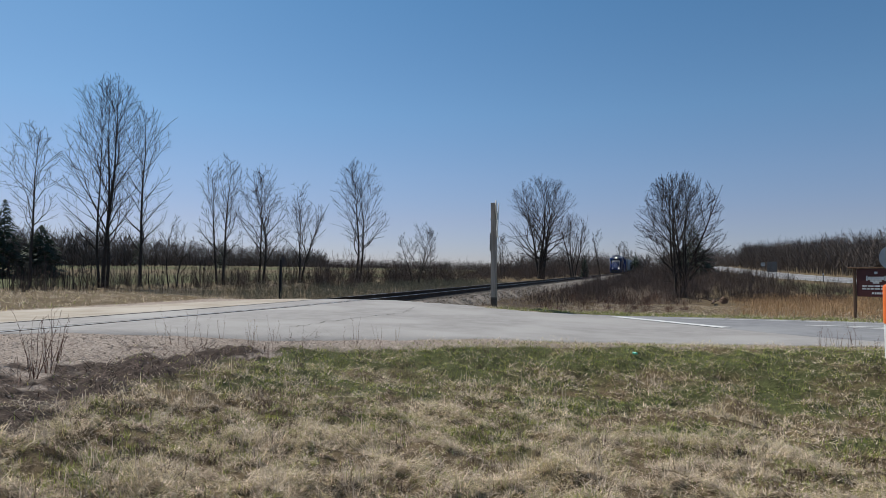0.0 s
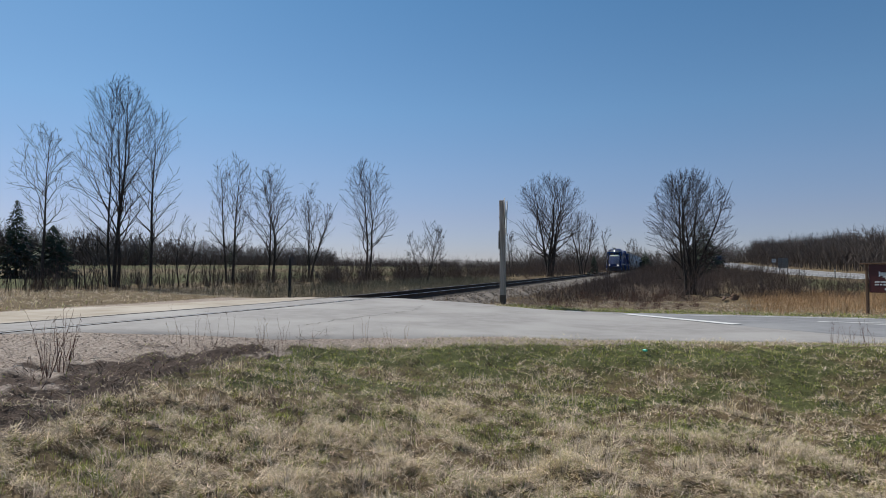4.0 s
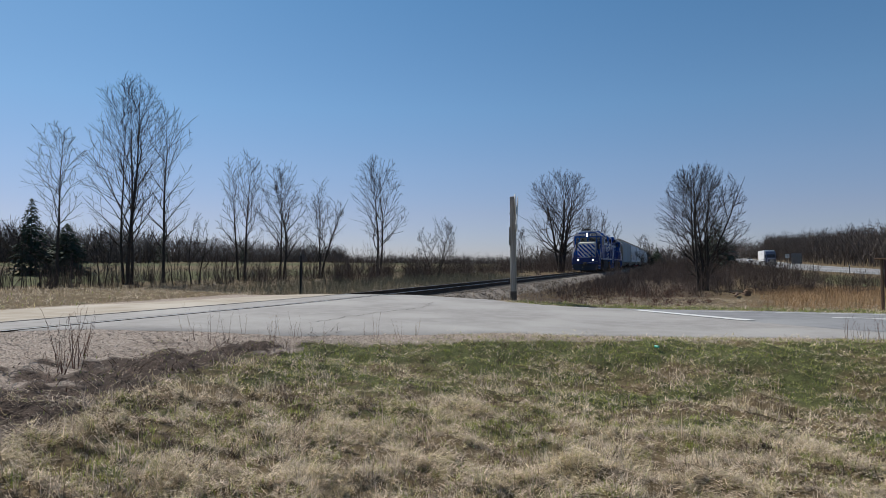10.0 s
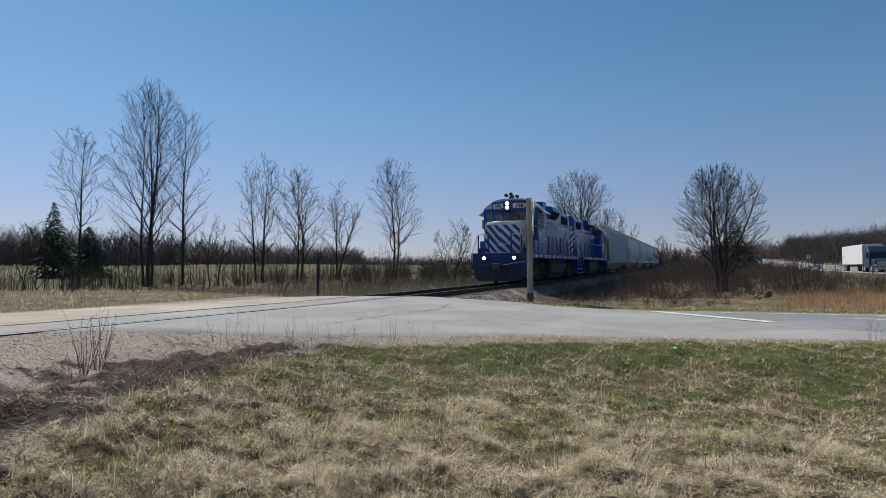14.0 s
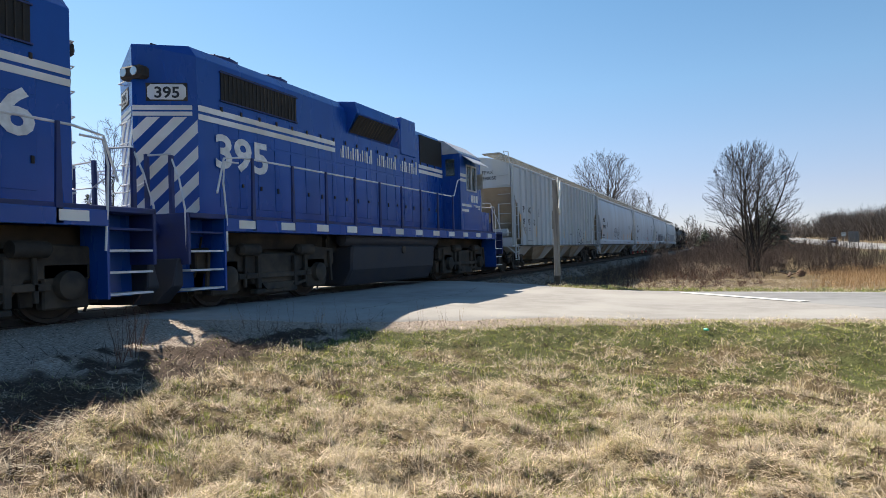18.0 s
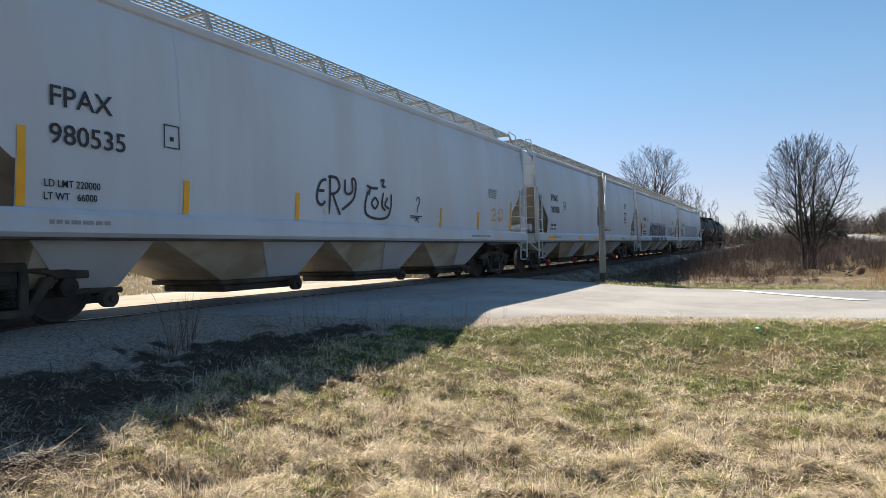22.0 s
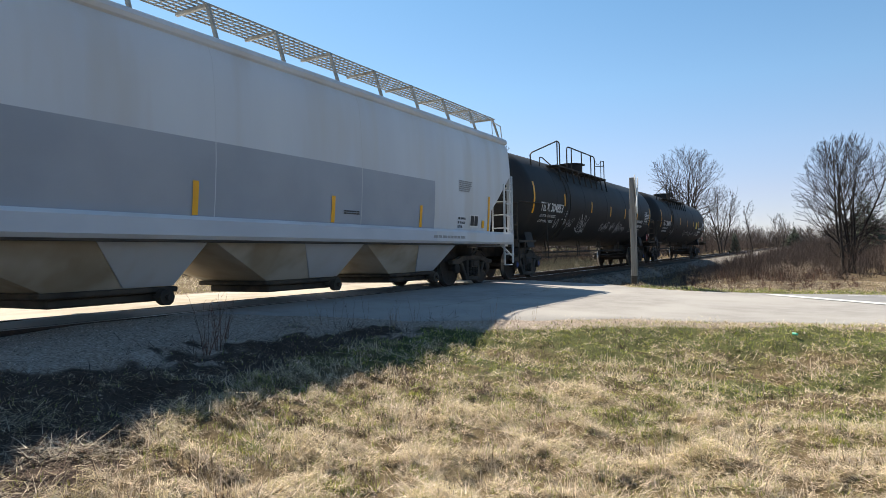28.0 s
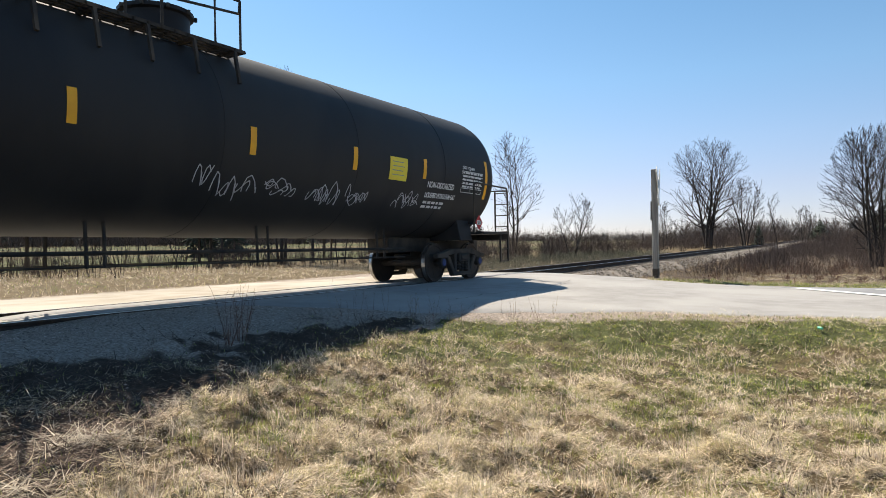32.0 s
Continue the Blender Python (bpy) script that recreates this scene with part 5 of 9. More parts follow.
        for s in (-1, 1):
            # corner posts and ladders
            pz = roof if posts_tall else z_open
            part("corner_post", Geo().box(*sorted((e * (n - 0.02), e * (n - 0.10))), *sorted((s * 1.53, s * 1.62)), 1.07, pz), paint, H, bevel=0.008)
            ld = Geo()
            x2 = n - 0.52
            ld.bar((e * x2, s * 1.64, 1.35), (e * x2, s * 1.64, 2.75), 0.045)
            ld.bar((e * (n - 0.04), s * 1.66, 0.55), (e * (n - 0.04), s * 1.66, 3.0), 0.045)
            for k in range(5):
                z = 1.5 + 0.36 * k
                if z < 2.8:
                    ld.tube([(e * (n - 0.02), s * 1.66, z), (e * x2, s * 1.66, z)], 0.014, 5)
            part("side_ladder", ld, paint, H)
            ls = Geo()
            ls.bar((e * x2, s * 1.62, 0.5), (e * x2, s * 1.62, 1.1), 0.04)
            for z in (0.5, 0.8):
                ls.tube([(e * (n - 0.04), s * 1.64, z), (e * x2, s * 1.64, z)], 0.016, 5)
            ls.bar((e * (n - 0.04), s * 1.3, 1.05), (e * (n - 0.04), s * 1.64, 0.75), 0.04)
            part("stirrup_step", ls, paint, H)
            le = Geo()
            for k in range(7):
                z = 1.55 + 0.38 * k
                if z < roof - 0.1:
                    le.tube([(e * (n + 0.05), s * 1.5, z), (e * (n + 0.05), s * 1.02, z)], 0.014, 5)
            le.bar((e * (n + 0.03), s * 1.02, 1.35), (e * (n + 0.03), s * 1.02, min(roof - 0.2, 2.7)), 0.04)
            part("end_ladder", le, paint, H)
    # running boards of open grating round the hatches
    for s in (-1, 1):
        rb = Geo()
        y0, y1 = s * 0.42, s * 1.12
        zt = max(roof + 0.46, 4.72)
        for k in range(7):
            y = y0 + (y1 - y0) * k / 6
            rb.box(-n - 0.1, n + 0.1, y - 0.006, y + 0.006, zt - 0.03, zt)
        cnt = int(2 * n / 0.13)
        for k in range(cnt + 1):
            x = -n - 0.1 + (2 * n + 0.2) * k / cnt
            rb.box(x - 0.006, x + 0.006, min(y0, y1), max(y0, y1), zt - 0.022, zt - 0.006)
        board = part("running_board", rb, M["grating"], H, "open steel grating walkway along the roof")
        for k in range(13):
            x = -n + 0.1 + (2 * n - 0.2) * k / 12
            part("bracket", Geo().bar((x, s * 1.36, roof + 0.02), (x, s * 1.13, zt - 0.02), 0.05).bar((x, y0, zt - 0.05), (x, y1, zt - 0.05), 0.05), M["grating"], board)
        for e in (-1, 1):
            part("end_handhold", Geo().tube([(e * n, s * 1.4, roof - 0.1), (e * (n + 0.08), s * 1.3, roof + 0.5), (e * (n - 0.5), s * 1.3, roof + 0.55), (e * (n - 0.55), s * 1.35, roof)], 0.018, 5), paint, H)
    # discharge bays: a long tan slope, a painted panel and an outlet gate each
    for k, rb in enumerate((-5.5, -1.7, 2.1, 5.85)):
        b = rb * n / 8.75
        a = b - (3.75 * n / 8.75 if k else 1.7)
        lo, hi = (b - 2.05 if k else b - 1.5), b - 0.25
        g = Geo()
        g.add([(a + 0.03, -1.40, 1.06), (b - 0.03, -1.40, 1.06), (b - 0.03, 1.40, 1.06), (a + 0.03, 1.40, 1.06), (lo, -0.78, 0.40), (hi, -0.78, 0.40), (hi, 0.78, 0.40), (lo, 0.78, 0.40)],
              [(0, 1, 2, 3), (7, 6, 5, 4), (0, 4, 5, 1), (1, 5, 6, 2), (2, 6, 7, 3), (3, 7, 4, 0)])
        # sun and bounce on the bay's slope are put into its tan colour
        bay = part("discharge_bay", g, M["tan_lit"], H, "tapering discharge bay with bounce light in its tan")
        for s in (-1, 1):
            pan = Geo()
            pan.add([(b - 1.75, s * 1.41, 1.06), (b - 0.03, s * 1.41, 1.06), (b - 0.2, s * 0.83, 0.42), (b - 1.0, s * 0.83, 0.42),
                     (b - 1.75, s * 1.38, 1.06), (b - 0.03, s * 1.38, 1.06), (b - 0.2, s * 0.80, 0.42), (b - 1.0, s * 0.80, 0.42)],
                    [(0, 1, 2, 3), (4, 7, 6, 5), (0, 4, 5, 1), (1, 5, 6, 2), (2, 6, 7, 3), (3, 7, 4, 0)])
            part("bay_panel", pan, paint, bay, "painted panel beside the outlet")
        part("gate_frame", Geo().box(lo - 0.1, hi + 0.12, -0.86, 0.86, 0.33, 0.41), M["under"], bay, bevel=0.02)
        part("outlet_gate", Geo().box(lo + 0.06, hi - 0.02, -0.74, 0.74, 0.20, 0.33), M["under"], bay, bevel=0.03)
        for s in (-1, 1):
            part("gate_shaft", Geo().tube([(hi - 0.25, s * 0.8, 0.27), (hi - 0.25, s * 1.16, 0.27)], 0.045, 8), M["under"], bay)
            part("gate_drive", Geo().tube([(hi - 0.25, s * 0.98, 0.27), (hi - 0.25, s * 1.1, 0.27)], 0.12, 10), M["red"] if kind == "b" else M["under"], bay)
    for e in (-1, 1):
        freight_truck(H, e * (n - inset), blue=(kind == "b"))
    # lettering on both sides
    for s in (-1, 1):
        y = lambda z, d=0.008: s * (wid(z) + d + (0.01 if not ribs else 0.012))
        x0 = lambda d: (-n + d) if s < 0 else (n - d)
        if ribs:
            put = [(mark[:2], 1.40, 2.42), (mark[2:], 2.20, 2.42), (num[:2], 1.40, 1.92), (num[2:4], 2.20, 1.92), (num[4:], 2.99, 1.92)]
            for wd, d, z in put:
                word(H, "car_mark", wd, 0.37, x0(d), y(z), z, s, M["black_text"], 1.05, "black stencilled car mark", 0.003)
        else:
            up = 0.0 if kind == "c" else 0.27
            word(H, "car_mark", mark, 0.35, x0(1.65), y(2.46 + up), 2.34 + up, s, M["black_text"], 0.84 if kind == "c" else 1.0, "black stencilled car mark", 0.004 if kind == "c" else 0.002)
            word(H, "car_number", num, 0.34, x0(1.65), y(2.02 + up), 1.90 + up, s, M["black_text"], 0.84 if kind == "c" else 1.0, "black stencilled car number", 0.004 if kind == "c" else 0.002)
        if kind == "c":
            word(H, "weight_stencil", "LD LMT 200000 LB 90700 KG", 0.115, x0(1.5), y(1.71), 1.66, s, M["black_text"], 0.75, "black stencilled load limit", 0.002)
            word(H, "weight_stencil", "LT WT   63000 LB 28600 KG", 0.115, x0(1.5), y(1.56), 1.51, s, M["black_text"], 0.75, "black stencilled light weight", 0.002)
            for words, z in (("EXW 10 9-H 8-10", 1.66), ("EW   9-6 H 13-10", 1.56), ("CUFT 5842", 1.46)):
                word(H, "size_stencil", words, 0.085, x0(2 * n - 3.15), y(z), z, s, M["black_text"], 0.6, "black stencilled dimensions", 0.001)
            p, q = sorted((x0(2 * n - 2.5), x0(2 * n - 2.06)))
            pan = part("data_panel", Geo().grid([[(p, y(z, 0.003), z), (q, y(z, 0.003), z)] for z in (1.49, 1.65, 1.80)]), M["white"], H, "black data panel with a white border")
            m = (p + q) / 2
            for c, d in ((p + 0.02, m - 0.01), (m + 0.01, q - 0.02)):
                part("panel_field", Geo().grid([[(c, y(z, 0.005), z), (d, y(z, 0.005), z)] for z in (1.53, 1.65, 1.78)]), M["black_text"], pan)
            p, q = sorted((x0(2 * n - 1.84), x0(2 * n - 1.70)))
            part("yellow_panel", Geo().grid([[(p, y(z, 0.003), z), (q, y(z, 0.003), z)] for z in (1.49, 1.58, 1.68)]), M["yellow"], H, "small yellow data panel")
        elif kind == "b":
            word(H, "weight_stencil", "LD LMT 218900", 0.125, x0(1.6), y(1.71), 1.66, s, M["black_text"], 0.8, "black stencilled load limit", 0.001)
            word(H, "weight_stencil", "LT WT   67100", 0.125, x0(1.6), y(1.56), 1.51, s, M["black_text"], 0.8, "black stencilled light weight", 0.001)
        elif not ribs:
            word(H, "weight_stencil", "LD LMT 220000", 0.125, x0(1.6), y(1.71), 1.66, s, M["black_text"], 0.85, "black stencilled load limit", 0.001)
            word(H, "weight_stencil", "LT WT   66000", 0.125, x0(1.6), y(1.56), 1.51, s, M["black_text"], 0.85, "black stencilled light weight", 0.001)
        else:
            bars(H, "small_print", 2, x0(1.65), y(1.75), 1.80, s, M["grey_stencil"], 0.05, 1.2, seed)
        if num == "218378":
            for words, z in (("EXW 10-8 H   8-3", 3.06), ("EW     8-2 H 15-2", 2.96), ("CU FT 6241", 2.86), ("EXTERIOR PAINT", 2.57), ("PLT   442 12-18", 2.37), ("INTERIOR LINING", 2.27), ("PLT   442 12-18", 2.07)):
                word(H, "size_stencil", words, 0.092, x0(2 * n - 3.27), y(z + 0.03), z, s, M["black_text"], 0.72, "black stencilled dimensions and paint dates", 0.001)
            for z in (2.54, 2.24):
                bars(H, "small_print", 1, x0(2 * n - 3.27), y(z), z - 0.012, s, M["grey_stencil"], 0.035, 0.8, seed + 1)
        else:
            bars(H, "small_print", 6, x0(2 * n - 3.1), y(2.3), 2.62, s, M["grey_stencil"], 0.028, 0.62, seed + 1)
        bars(H, "small_print", 2, x0(n + 1.2), y(1.62), 1.66, s, M["black_text"], 0.025, 0.5, seed + 5)
        bars(H, "small_print", 1, x0(2 * n - 4.5), s * 1.704, 1.25, s, M["grey_stencil"], 0.06, 1.4, seed + 2)
        bars(H, "small_print", 1, x0(1.6), s * 1.704, 1.27, s, M["grey_stencil"], 0.05, 0.9, seed + 3)
        pl_x = x0(3.80 if ribs else 3.02 if kind == "c" else 3.25)
        fr = Geo()
        for a, b, c, d in ((0, 0.26, 2.32, 2.335), (0, 0.26, 2.63, 2.645), (0, 0.015, 2.335, 2.63), (0.245, 0.26, 2.335, 2.63), (0.10, 0.16, 2.42, 2.48)):
            p, q = sorted((pl_x - s * a, pl_x - s * b))
            fr.box(p, q, y(2.4) - 0.002, y(2.4) + 0.002, c, d)
        part("plate_mark", fr, M["black_text"], H)
        ys_ = ([1.17, 3.57, 6.05, 8.95, 11.84, 14.7, 17.3] if ribs else {"a": [1.3, 3.6, 6.03, 11.55, 13.84, 2 * n - 1.35], "b": [], "c": [1.22, 3.62, 6.6, 9.6, 12.6, 2 * n - 1.5]}[kind])
        if kind == "b":
            for d in (1.0, 5.2, 8.0, 10.8, 13.4, 15.8):
                p, q = sorted((x0(d), x0(d + (0.95 if d < 2 else 0.45))))
                part("reflector", Geo().box(p, q, s * 1.701 - 0.004, s * 1.701 + 0.004, 1.16, 1.28), M["yellow"], H, "yellow reflective strip")
        for i, d in enumerate(ys_):
            tall = 0.9 if i in (0, len(ys_) - 1) else 0.48
            z0 = 1.42
            zz = np.linspace(z0, z0 + tall, 5)
            p, q = sorted((x0(d), x0(d + 0.1)))
            part("reflector", Geo().grid([[(p, y(z, 0.004), z), (q, y(z, 0.004), z)] for z in zz]), M["yellow"], H, "yellow reflective strip")
        ob = word(H, "car_mark", mark, 0.20, 0, 0, 0, -1, M["black_text"])
        ob.matrix_basis = pose(-n + 0.005, -0.35, roof - 0.35, 0, 0, -90) if s < 0 else pose(n - 0.005, 0.35, roof - 0.35, 0, 0, 90)
        ob = word(H, "car_number", num, 0.20, 0, 0, 0, -1, M["black_text"])
        ob.matrix_basis = pose(-n + 0.005, -0.35, roof - 0.58, 0, 0, -90) if s < 0 else pose(n - 0.005, 0.35, roof - 0.58, 0, 0, 90)
    return H, wid


def wrap(g, r, zc, z0, side):
    """Lay upright letters (x, height) on the side of a lying cylinder."""
    out = []
    for a, b, c in g.v:
        w = (z0 + b - zc) / r
        w = max(-1.5, min(1.5, w))
        ang = math.asin(max(-0.99, min(0.99, (z0 - zc) / r))) + b / r
        rr = r + c
        out.append((a, side * rr * math.cos(ang), zc + rr * math.sin(ang)))
    g.v = out
    return g


def tank_car(num, label, tags):
    T = thing("tank_car", label, "tank car", "tank cars")
    n, R, zc = 9.2, 1.565, 2.60
    head = [(-n + 0.95 * (1 - math.cos(w)), max(0.02, R * math.sin(w))) for w in np.linspace(0.0, math.pi / 2, 10)]
    body = head + [(-3.0, R), (3.0, R)] + [(-x, r) for x, r in reversed(head)]
    sh = part("tank_shell", Geo().turn(body, (0, 0, zc), "x", 56), M["tank"], T, "satin black cylindrical steel tank", smooth=True)
    for x in (-6.1, -3.05, 0, 3.05, 6.1):
        part("weld_band", Geo().turn([(-0.02, R), (-0.015, R + 0.006), (0.015, R + 0.006), (0.02, R)], (x, 0, zc), "x", 56), M["tank"], sh, smooth=True)
    # cradles, stub sills, bolsters
    for e in (-1, 1):
        part("stub_sill", Geo().box(*sorted((e * 9.35, e * 5.6)), -0.3, 0.3, 0.72, 1.25), M["under"], T, bevel=0.02)
        part("end_platform", Geo().box(*sorted((e * 9.45, e * 8.0)), -1.5, 1.5, 1.14, 1.2), M["under"], T)
        part("end_sill", Geo().box(*sorted((e * 9.45, e * 9.33)), -1.5, 1.5, 1.0, 1.22), M["under"], T, bevel=0.01)
        part("bolster", Geo().prism([(-1.2, 0.98), (1.2, 0.98), (1.08, 1.5), (0.4, 1.2), (-0.4, 1.2), (-1.08, 1.5)], "x", e * 7.65 - 0.3, e * 7.65 + 0.3), M["tank"], T, bevel=0.015)
        coupler(T, e * 9.25, e)
        for s in (-1, 1):
            g = Geo()
            g.tube([(e * 9.4, s * 1.48, 1.15), (e * 9.4, s * 1.48, 2.25), (e * 9.3, s * 1.5, 2.36), (e * 7.4, s * 1.62, 2.36), (e * 7.3, s * 1.62, 2.28), (e * 7.3, s * 1.6, 1.15)], 0.022, 6)
            part("end_railing", g, M["under"], T, "black safety railing")
            g = Geo()
            for z in (0.45, 0.75):
                g.tube([(e * 9.35, s * 1.5, z), (e * 8.9, s * 1.5, z)], 0.016, 5)
            for x in (9.35, 8.9):
                g.bar((e * x, s * 1.5, 0.42), (e * x, s * 1.5, 1.15), 0.04)
            for k in range(4):
                z = 1.35 + 0.3 * k
                g.tube([(e * 9.42, s * 1.5, z), (e * 9.42, s * 1.1, z)], 0.014, 5)
            g.bar((e * 9.42, s * 1.1, 1.2), (e * 9.42, s * 1.1, 2.3), 0.035)
            part("steps", g, M["under"], T)
        freight_truck(T, e * 7.65, blue=True)
    bw = Geo()
    bw.tube([(-9.5, 0.85 + 0.28 * math.cos(w), 1.95 + 0.28 * math.sin(w)) for w in np.linspace(0, 2 * math.pi, 17)], 0.018, 5)
    for k in range(5):
        w = k * 2 * math.pi / 5
        bw.tube([(-9.47, 0.85, 1.95), (-9.5, 0.85 + 0.28 * math.cos(w), 1.95 + 0.28 * math.sin(w))], 0.014, 4)
    part("brake_wheel", bw, M["under"], T)
    part("brake_stand", Geo().box(-9.45, -9.3, 0.65, 1.05, 1.2, 2.2), M["under"], T, bevel=0.02)
    # top platform, dome, railings
    zp, zs_ = zc + R, 3.80
    for s in (-1, 1):
        pf = Geo()
        for k in range(5):
            y = s * (0.92 + 0.11 * k)
            pf.box(-5.6, 0.55, y - 0.02, y + 0.02, zs_, zs_ + 0.05)
        for k in range(31):
            x = -5.6 + 6.15 * k / 30
            pf.box(x - 0.012, x + 0.012, *sorted((s * 0.9, s * 1.38)), zs_ + 0.005, zs_ + 0.04)
        board = part("top_platform", pf, M["under"], T, "black grating platform beside the dome")
        for k in range(9):
            x = -5.4 + 0.72 * k
            part("bracket", Geo().bar((x, s * 1.36, zs_), (x, s * 1.46, zs_ - 0.5), 0.045).bar((x, s * 0.95, zs_), (x, s * 1.36, zs_), 0.05), M["under"], board)
        yr = s * 1.3
        g = Geo()
        g.tube([(-4.28, yr, zs_), (-4.28, yr, 4.5), (-4.24, yr, 4.6), (-4.1, yr, 4.65), (-1.0, yr, 4.65), (-0.86, yr, 4.6), (-0.82, yr, 4.5), (-0.82, yr, zs_)], 0.024, 6)
        for x in (-3.75, -2.55, -1.35):
            g.tube([(x, yr, zs_), (x, yr, 4.65)], 0.022, 6)
        part("platform_railing", g, M["under"], T, "black tube railing round the dome")
        g = Geo()
        g.tube([(-0.82, yr, 4.28), (0.5, yr, 4.42), (0.53, yr, 4.62), (0.53, yr, zs_)], 0.02, 6)
        g.tube([(0.06, yr, zs_), (0.06, yr, 4.60), (0.53, yr, 4.62)], 0.02, 6)
        g.tube([(-0.82, yr, 4.55), (-0.5, yr, 4.38), (-0.2, yr, 4.42), (0.06, yr, 4.58)], 0.008, 4)
        part("end_gate", g, M["under"], T)
        g = Geo()
        g.tube([(-5.05, yr, zs_), (-5.05, yr, 4.6), (-5.1, yr, 4.68), (-5.3, yr, 4.71), (-7.3, s * 1.15, 4.08), (-7.45, s * 1.15, 3.98), (-7.4, s * 1.15, 3.6)], 0.024, 6)
        g.tube([(-5.3, yr, zs_), (-5.3, yr, 4.7)], 0.022, 6)
        g.tube([(-5.6, s * 1.2, zs_), (-6.4, s * 1.15, 4.02), (-6.6, s * 1.15, 4.0), (-6.65, s * 1.15, 3.7)], 0.02, 6)
        part("ladder_railing", g, M["under"], T)
        g = Geo()
        for x in (-5.3, -4.9):
            g.tube([(x, s * (R + 0.06) * math.cos(a), zc + (R + 0.06) * math.sin(a)) for a in np.linspace(-0.9, 0.7, 9)], 0.018, 5)
        part("side_ladder", g, M["under"], T)
    dm = part("dome", Geo().turn([(-0.1, 0.5), (0.30, 0.5), (0.32, 0.56), (0.38, 0.56), (0.40, 0.46), (0.42, 0.1)], (0.0, 0, zp), "z", 28), M["tank"], T, "black valve dome with a bolted lid", smooth=True)
    for k in range(10):
        w = 2 * math.pi * k / 10
        part("bolt", Geo().turn([(0, 0.03), (0.06, 0.03)], (0.58 * math.cos(w), 0.58 * math.sin(w), zp + 0.31), "z", 6), M["under"], dm)
    for e in (-1, 1):
        part("cross_railing", Geo().tube([(e * 9.4, -1.48, 2.3), (e * 9.43, 0, 2.36), (e * 9.4, 1.48, 2.3)], 0.022, 6), M["under"], T)
    # piping under the tank
    for s in (-1, 1):
        g = Geo()
        for z, w in ((0.80, 0.03), (0.62, 0.014)):
            g.tube([(-5.6, s * 0.75, z), (5.6, s * 0.75, z)], w, 5)
        for x in (-5.2, -4.9, -1.6, -1.35, 1.3, 1.55, 4.6, 4.85):
            g.tube([(x, s * 0.75, 0.6), (x, s * 0.72, 1.25)], 0.026, 5)
        part("brake_piping", g, M["under"], T)
    # markings
    for s in (-1, 1):
        for i, (x, z, h) in enumerate(((-8.2, 2.05, 1.0), (-5.35, 2.40, 0.42), (-2.2, 2.30, 0.42), (0.52, 2.25, 0.42), (2.94, 2.25, 0.42), (5.26, 2.28, 0.42), (8.05, 2.0, 0.95))):
            x = x if s < 0 else -x
            a0 = math.asin((z - zc) / R)
            rows_ = [[(x - 0.06, s * (R + 0.006) * math.cos(a), zc + (R + 0.006) * math.sin(a)), (x + 0.06, s * (R + 0.006) * math.cos(a), zc + (R + 0.006) * math.sin(a))] for a in np.linspace(a0, a0 + h / R, 7)]
            part("reflector", Geo().grid(rows_), M["yellow"], sh, "yellow reflective strip")

        def lay(name, g, x, z, material, lab=""):
            g.v = [((a if s < 0 else -a), b, c) for a, b, c in g.v]
            wrap(g, R + 0.006, zc, z, s)
            g.v = [(x_ + (x if s < 0 else -x), y_, z_) for x_, y_, z_ in g.v]
            part(name, g, material, sh, lab)

        lay("car_mark", letters("TILX " + num, 0.40, 0.004, 1.0, 0.006), -7.6, 2.16, M["white_text"], "white stencilled car mark")

        def print_bars(rows, h, length, seed):
            r = random.Random(seed)
            g = Geo()
            for k in range(rows):
                u = 0.0
                while u < length:
                    w = r.uniform(0.05, 0.2)
                    g.box(u, u + w, -k * h * 1.8, -k * h * 1.8 + h, 0, 0.003)
                    u += w + 0.05
            return g

        weights = ("LD LMT 163800 LB 74300 KG", "LT WT 99200 LB 45000 KG") if num == "304853" else ("LD LMT 162800 LB 73900 KG", "LT WT 100100 LB 45400 KG")
        for k, words in enumerate(weights):
            lay("weight_stencil", letters(words, 0.135, 0.003, 0.85), -7.5, 1.97 - 0.17 * k, M["white_text"], "white stencilled weight")
        lay("plate_mark", print_bars(3, 0.05, 0.2, 9), -5.25, 2.2, M["grey_stencil"])
        table = Geo()
        for k in range(6):
            table.box(0, 1.0, 0.1 * k, 0.1 * k + 0.012, 0, 0.002)
        for u in (0, 0.42, 0.62, 0.81, 0.988):
            table.box(u, u + 0.012, 0, 0.51, 0, 0.002)
        lay("test_table", table, 6.85, 2.10, M["white_text"], "white ruled test table")
        lay("table_print", print_bars(5, 0.045, 0.86, 8), 6.89, 2.54, M["white_text"])
        lay("tank_class", letters("DOT 112J340W", 0.11, 0.003, 0.8), 6.87, 2.64, M["white_text"])
        for k, (words, size) in enumerate((("NON-ODORIZED", 0.19), ("LIQUEFIED PETROLEUM GAS", 0.16))):
            lay("cargo_stencil", letters(words, size, 0.003, 0.62 if k else 0.75, 0.003), 5.42, 2.12 - 0.21 * k, M["white_text"], "white stencilled cargo name")
        lay("small_print", print_bars(2, 0.06, 0.8, 10), 5.45, 1.78, M["white_text"])
        lay("yellow_placard", Geo().grid([[(a, b, 0.002) for a in (0, 0.6)] for b in np.linspace(0, 0.46, 8)]), 4.0, 2.17, M["yellow_flat"], "yellow warning placard")
        for k in range(4):
            lay("placard_print", Geo().box(0.0, 0.42 - 0.05 * (k % 2), 0, 0.016, 0.004, 0.006), 4.08, 2.27 + 0.085 * k, M["grey_stencil"])
        # chalk-like scrawls
        r = random.Random(tags + (0 if s < 0 else 50))
